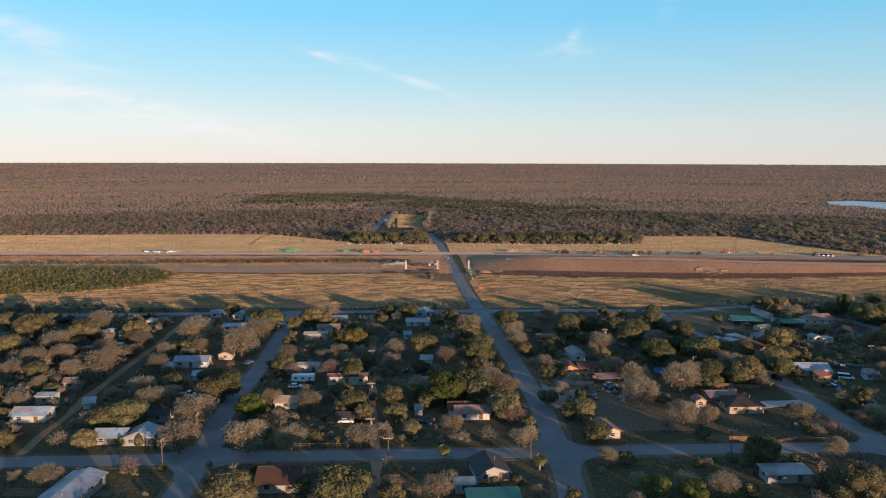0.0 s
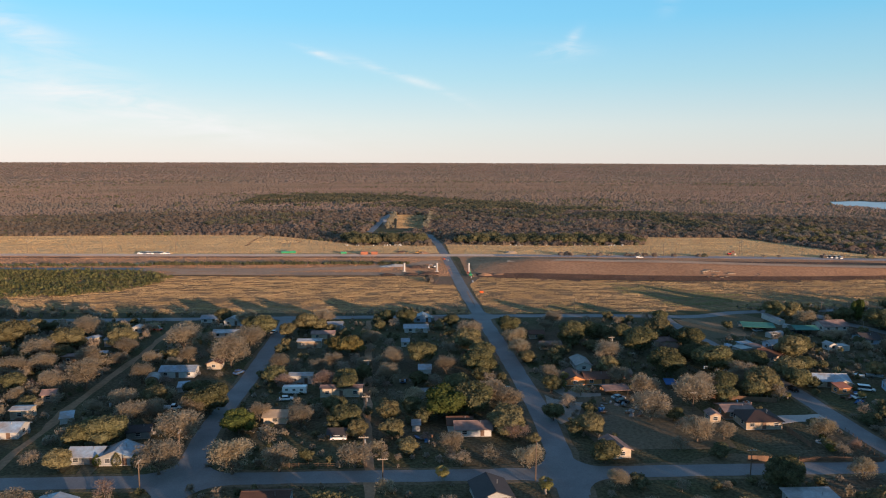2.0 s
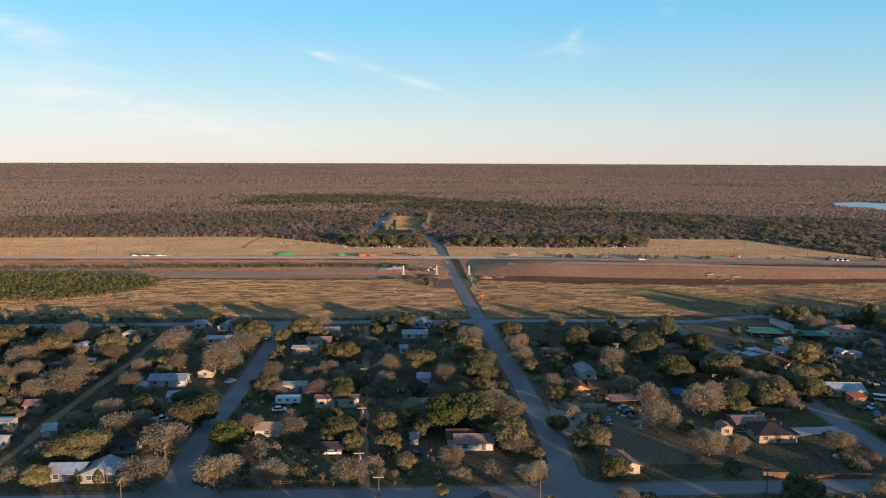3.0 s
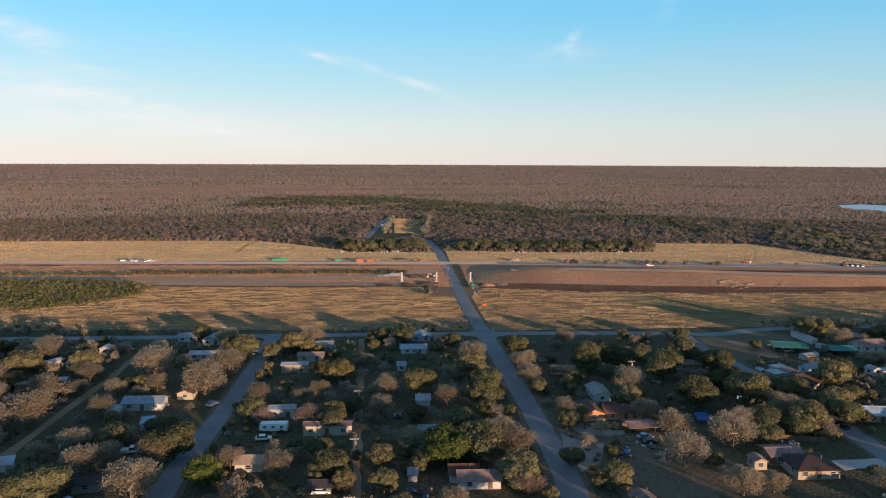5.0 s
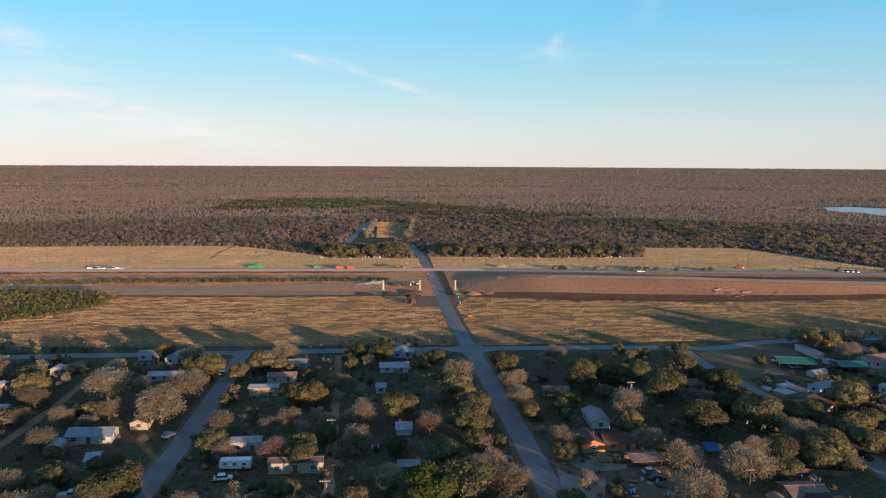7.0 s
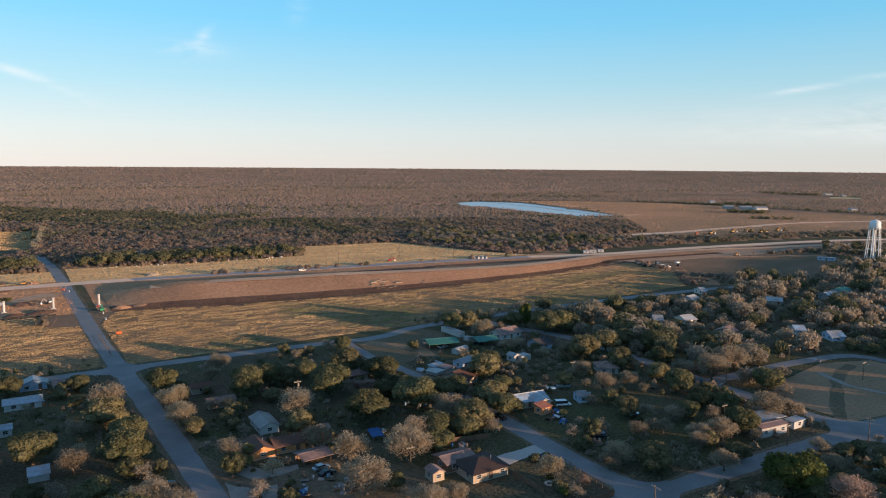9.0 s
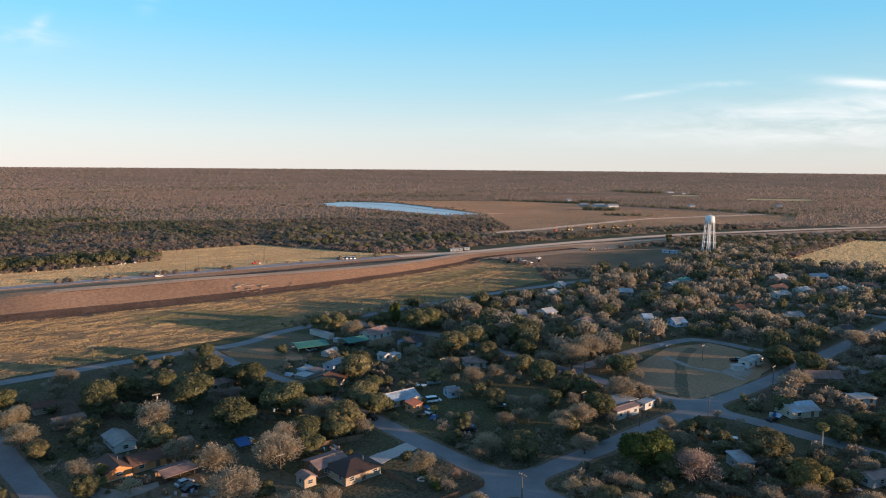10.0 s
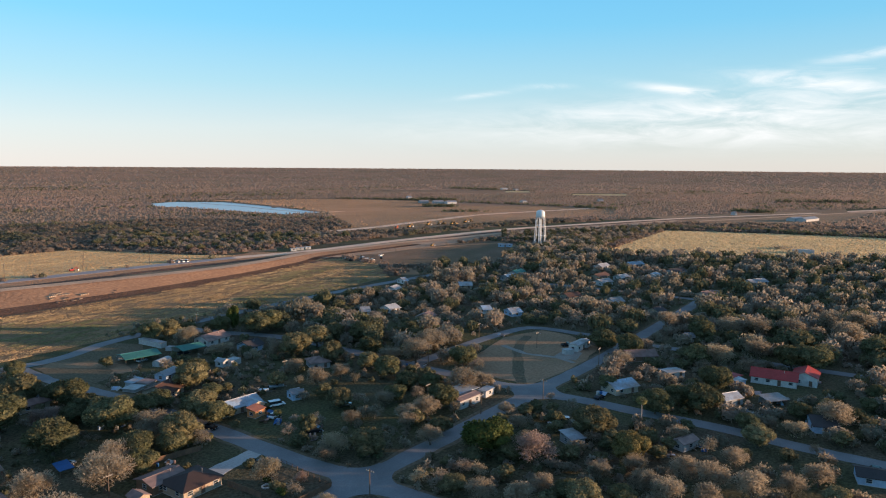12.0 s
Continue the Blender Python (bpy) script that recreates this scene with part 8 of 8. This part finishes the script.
def undergrowth():
    x, y = rng.uniform(-420, 240, 19000), rng.uniform(120, 372, 19000)
    keep = clear_of(x, y, 5.0, 0.0, 1.5) & ((x < 35) | (y < 345) | (x > 170))
    x, y = x[keep], y[keep]
    dense = np.array([noise.noise((a * 0.02, b * 0.02, 2.0)) for a, b in zip(x, y)])
    wild = (x < -70) | (x > 138)
    keep = dense > np.where(wild, -0.12, -0.02)
    x, y = thin_out(x[keep], y[keep], 3.6)
    s = rng.uniform(0.6, 1.9, len(x)) * np.where((x < -70) | (x > 138), 1.25, 0.9)
    h = s * rng.uniform(1.0, 1.6, len(x))
    kind = rng.random(len(x))
    for lo, hi, mat, label in ((0, 0.72, "canopy_twig", "low leafless tan brush between the yards"), (0.72, 0.92, "canopy_green", "low dark green bushes between the yards"), (0.92, 1, "olive_leaf", "low olive bushes between the yards")):
        k = (kind >= lo) & (kind < hi)
        stuff("undergrowth", crowns(x[k], y[k], s[k], h[k] * 0.8, mat == "canopy_twig", TINY), mat, label, "undergrowth")
    # southern trees, over which the camera flies; the western ones are unseen, added for their shadows
    x, y = rng.uniform(-140, 420, 3000), rng.uniform(-60, 150, 3000)
    keep = clear_of(x, y, 7, 1.0, 2.0) & ((y < 118) | (x > 140)) & ((x > 100) | (rng.random(3000) < 0.8))
    x, y = thin_out(x[keep], y[keep], 8.0)
    s = rng.uniform(3.0, 4.8, len(x))
    east = x > 138
    stuff("tree_canopy", crowns(x[~east], y[~east], s[~east], s[~east] * rng.uniform(1.3, 1.7, (~east).sum()), True), "canopy_twig", "unseen leafless tan trees added to shade the town", "tree canopy")
    x, y, s = x[east], y[east], s[east] * 0.72
    green = rng.random(len(x)) < 0.3
    stuff("tree_canopy", crowns(x[~green], y[~green], s[~green], s[~green] * rng.uniform(1.0, 1.4, (~green).sum()), True), "twig", "low leafless brown trees of the southern brush", "tree canopy")
    stuff("oak_canopy", crowns(x[green], y[green], s[green], s[green] * rng.uniform(1.0, 1.4, green.sum())), "olive_leaf", "olive trees of the southern brush", "tree canopy")
    # western trees beyond the planted ones
    x, y = rng.uniform(-420, -100, 3000), rng.uniform(120, 372, 3000)
    keep = clear_of(x, y, 7, 0.8, 1.0) & ((x < -190) | (y < 330))
    x, y = thin_out(x[keep], y[keep], 8.5)
    s = rng.uniform(2.2, 4.2, len(x))
    stuff("tree_canopy", crowns(x, y, s, s * rng.uniform(1.1, 1.5, len(x)), True), "canopy_twig", "leafless tan trees of the western blocks", "tree canopy")
    # dark oaks along the wood's edge by the cemetery
    x = np.concatenate([rng.uniform(-62, 12, 44), rng.uniform(46, 220, 84), rng.uniform(-60, 10, 20)])
    y = 654 + rng.uniform(0, 34, len(x)) - 0.03 * np.maximum(x, 0)
    s = rng.uniform(4.2, 7.6, len(x))
    stuff("oak_canopy", crowns(x, y, s, s * rng.uniform(0.85, 1.2, len(x))), "canopy_green", "dark oaks along the edge of the woods", "tree canopy")
    # greener belts in the woods
    x, y = rng.uniform(-240, 520, 1500), rng.uniform(820, 1000, 1500)
    keep = np.array([noise.noise((a * 0.008, b * 0.012, 9.0)) for a, b in zip(x, y)]) > 0.14
    s = rng.uniform(2.6, 4.6, keep.sum())
    stuff("oak_canopy", clumps(x[keep], y[keep], s, s * rng.uniform(1.1, 1.5, len(s)), 30, 0.2), "scrub_green", "belt of green oaks in the scrub woods", "tree canopy")
    # tree rows on both sides of a clearing; the pale colour paints the sun on them
    y = rng.uniform(790, 1010, 100)
    x = np.where(np.arange(100) < 45, -23.5 + (y - 800) * 0.013, 19.5 + (y - 800) * 0.06) + rng.normal(0, 1.8, 100)
    s = rng.uniform(2.2, 3.4, len(x))
    stuff("tree_canopy", crowns(x, y, s, s * 1.3, True, TINY), "pale_twig", "rows of trees by a lane, sunlight put into their pale colour", "tree canopy")
    # weeds along the cut and the highway shoulder
    x = np.concatenate([rng.uniform(-188, 0, 420), rng.uniform(-420, -186, 300)])
    y = np.where(x > -188, 529, 524.8) + rng.normal(0, 1.6, len(x))
    s = rng.uniform(0.7, 1.7, len(x))
    stuff("undergrowth", crowns(x, y, s, s * 1.3, False, TINY), "canopy_green", "weeds along the graded cut", "undergrowth")


LANES = [([q for q in UPPER if -440 < q[0] < 1400], 5.6), ([(-420, 514), (-226, 511), (-176, 506.5), (-136, 505), (-88, 504), (-40, 511), (-5, 524), (22, 540)], 7.5), ([(-160, 492), (-74, 488), (-5, 484)], 7)]


def tufts(name, poly, n, size, material, label, patchy=-0.5):
    """Upright blades of dry grass in loose bunches; greener ones where the field stays damp."""
    xs, ys = [p[0] for p in poly], [p[1] for p in poly]
    x, y = rng.uniform(max(min(xs), -420), min(max(xs), 1500), n), rng.uniform(min(ys), max(ys), n)
    keep = inside(x, y, poly)
    x, y = x[keep], y[keep]
    d = np.array([noise.noise((a * 0.05, b * 0.11, 4.0)) for a, b in zip(x, y)])
    e = np.array([noise.noise((a * 0.16, b * 0.4, 8.0)) for a, b in zip(x, y)])
    keep = d + 0.5 * e + rng.uniform(-0.4, 0.4, len(d)) > patchy
    damp = np.zeros(len(x), bool)
    for wet in OLIVE:
        damp |= inside(x + 26 * d + rng.normal(0, 3, len(x)), y + 14 * e + rng.normal(0, 3, len(x)), wet)
    damp &= material == "grass_tuft"
    x, y, damp = x[keep], y[keep], damp[keep]
    if name == "dirt_clods":
        for lane, gap in LANES:
            for q in smooth_line([(*p[:2], 0) for p in lane], 6):
                keep = np.hypot(x - q.x, y - q.y) > gap
                x, y, damp = x[keep], y[keep], damp[keep]
    n = len(x)
    a = rng.normal(0, 0.6, n) if patchy > -1 else rng.uniform(0, math.pi, n)
    w, h = size * rng.uniform(0.6, 1.7, n), size * rng.uniform(0.24, 0.66, n)
    if material == "grass_tuft" and size < 0.4:
        # mown swaths: tall and flattened streaks side by side
        f = np.array([noise.noise((p * 0.07, q * 0.2, 14.0)) + 0.8 * noise.noise((p * 0.2, q * 0.55, 3.0)) for p, q in zip(x, y)])
        h *= np.clip(1.05 + 2.2 * f, 0.3, 2.2)
        w *= np.clip(1.0 + 0.8 * f, 0.6, 1.4)
    base = np.stack([x, y, np.full(n, 0.04)], 1)
    u = np.stack([np.cos(a), np.sin(a), np.zeros(n)], 1) * w[:, None]
    tip = np.stack([rng.normal(0, 0.3, n) * w, rng.normal(0, 0.3, n) * w, h], 1)
    blades = np.stack([base - u, base + u, base + tip], 1)
    stuff(name, blades[~damp].reshape(-1, 3), material, label, "grass")
    if damp.any():
        stuff(name, blades[damp].reshape(-1, 3), "olive_tuft", "olive-green grass in damp patches of the field", "grass")


def fill_trees():
    """Yard trees between those planted singly, joined kind by kind, on short stems."""
    rnd = random.Random(21)
    spots = [("b" if k in "kwy" else "o" if k == "l" else k, x, y, s) for k, x, y, s in SPARE]
    for tries in range(12000):
        x, y = rnd.uniform(-200, 226), rnd.uniform(122, 344)
        s = rnd.uniform(0.3, 0.95)
        k = rnd.choice("bbbbwgggoooooo" if x > 35 else "bbbbbbwkggoo")
        if clear_of([x], [y], 4.2 + 3 * s, 0.62, 2.2 * s - 1.2)[0] and all(math.hypot(x - a, y - b) > 1.9 * (s + c) for _, a, b, c in spots):
            spots.append((k, x, y, s))
        if len(spots) >= 580:
            break
    for k, label in (("b", "leafless tan yard trees"), ("w", "pale straw-coloured leafless yard trees"), ("k", "pinkish leafless yard trees"), ("g", "olive half-bare yard trees"), ("o", "dark green yard oaks")):
        parts = []
        bare = k in "bwk"
        kinds = [crown_faces(70 + j, bare, 8.0, 7.0, 560 if bare else 380, 0.40 if bare else 0.33, 7) for j in range(4)]
        for kk, x, y, s in spots:
            if kk != k:
                continue
            a = rnd.uniform(0, 2 * math.pi)
            turn = np.array(((math.cos(a), math.sin(a), 0), (-math.sin(a), math.cos(a), 0), (0, 0, rnd.uniform(0.65, 0.85)))) * s
            parts.append(rnd.choice(kinds) @ turn + (x, y, 0))
            for j in range(3):
                b0, b1 = a + j * 2.09, a + (j + 1) * 2.09
                stem = [(0.2 * math.cos(b0), 0.2 * math.sin(b0), 0), (0.2 * math.cos(b1), 0.2 * math.sin(b1), 0), (0.1 * math.cos(b1), 0.1 * math.sin(b1), 4), (0.1 * math.cos(b0), 0.1 * math.sin(b0), 4)]
                parts.append(halves(np.array([stem])) * s + (x, y, 0))
        leaf = {"b": "canopy_twig", "w": "pale_twig", "k": "pink_twig", "g": "olive_leaf", "o": "canopy_green"}[k]
        tagged(new("yard_trees", fast_mesh("yard_trees", np.concatenate(parts).reshape(-1, 3), 3, leaf)), label + " between the houses", "trees", kind="stuff")


def hedge(line, n, s, label, material="canopy_green"):
    """A belt of low trees along a line."""
    q = smooth_line([(*v, 0) for v in line], 12)
    k = rng.integers(0, len(q), n)
    x = np.array([q[i].x for i in k]) + rng.normal(0, 5, n)
    y = np.array([q[i].y for i in k]) + rng.normal(0, 5, n)
    r = rng.uniform(0.6, 1.3, n) * s
    stuff("hedge", clumps(x, y, r, r * rng.uniform(1.2, 1.7, n), 22, 0.26), material, label, "hedge")


def thin_woods(poly, n, label):
    """Mixed taller trees that stand out of the scrub."""
    xs, ys = [q[0] for q in poly], [q[1] for q in poly]
    x, y = rng.uniform(min(xs), max(xs), n), rng.uniform(min(ys), max(ys), n)
    keep = inside(x, y, poly)
    x, y = thin_out(x[keep], y[keep], 6.0)
    s = rng.uniform(2.4, 4.6, len(x))
    kind = rng.random(len(x))
    for lo, hi, mat in ((0, 0.45, "canopy_twig"), (0.45, 0.75, "olive_leaf"), (0.75, 1, "canopy_green")):
        k = (kind >= lo) & (kind < hi)
        stuff("tree_canopy", crowns(x[k], y[k], s[k], s[k] * rng.uniform(1.1, 1.4, k.sum()), mat == "canopy_twig"), mat, label, "tree canopy")


thin_woods([(706, 462), (794, 414), (930, 326), (766, 330), (600, 312), (592, 336), (655, 378), (645, 425)], 1400, "mixed trees between the highway and the hay field")
thin_woods([(359, 725), (435, 802), (519, 666), (583, 572), (445, 578), (378, 606)], 1500, "olive and tan trees of the scrub edge")
for line, n, s in (([(880, 327), (905, 322), (920, 253), (925, 178), (938, 99), (936, 0)], 260, 3.0), ([(1184, 1163), (1240, 1043), (1248, 824), (1255, 635), (1236, 525)], 260, 3.0), ([(1960, 1371), (1923, 1258), (1926, 1185)], 90, 4.5),
                   ([(1079, 840), (1096, 793)], 60, 3.6), ([(1279, 1000), (1305, 933)], 60, 4.0), ([(983, 729), (1015, 670)], 46, 2.6), ([(1317, 332), (1321, 282)], 60, 4.0), ([(1744, 329), (1823, 168)], 90, 4.5), ([(728, 785), (708, 888), (660, 1037)], 90, 2.2)):
    hedge(line, n, s, "dark line of brush along a pasture edge")
hedge([(746, 178), (758, 168)], 26, 1.6, "bare brush standing in the hay field", "canopy_twig")
fill_trees()
canopy()
underwood()
undergrowth()
tufts("grass", FIELD_NEAR, 200000, 0.3, "grass_tuft", "dry golden grass tufts")
tufts("grass", FIELD_EAST, 205000, 0.3, "grass_tuft", "dry golden grass tufts")
tufts("grass", STRIP_WEST, 70000, 0.5, "grass_tuft", "dry golden grass tufts beside the highway")
tufts("grass", STRIP_EAST, 70000, 0.5, "grass_tuft", "dry golden grass tufts before the woods")
tufts("grass", [(-14, 800), (-17, 992), (24, 992), (20, 800)], 9000, 0.7, "grass_tuft", "dry grass in a clearing of the woods")
tufts("grass", GOLD_FIELD, 80000, 1.2, "hay", "dry golden hay stubble", -9)
tufts("dirt_clods", [(max(x, -420), y) for x, y in DIRT_WEST], 80000, 0.36, "grey_dirt", "rough clods on the graded dirt", -0.32)
tufts("dirt_clods", DIRT_EAST, 22000, 0.36, "red_dirt", "rough reddish clods on the graded dirt", -0.32)
tufts("dirt_clods", YARD, 16000, 0.36, "yard_dirt", "rough clods in the dirt yard", -0.32)
tufts("dirt_clods", BROWN_FIELD, 50000, 0.9, "brown_field", "low brown pasture stubble", -0.32)
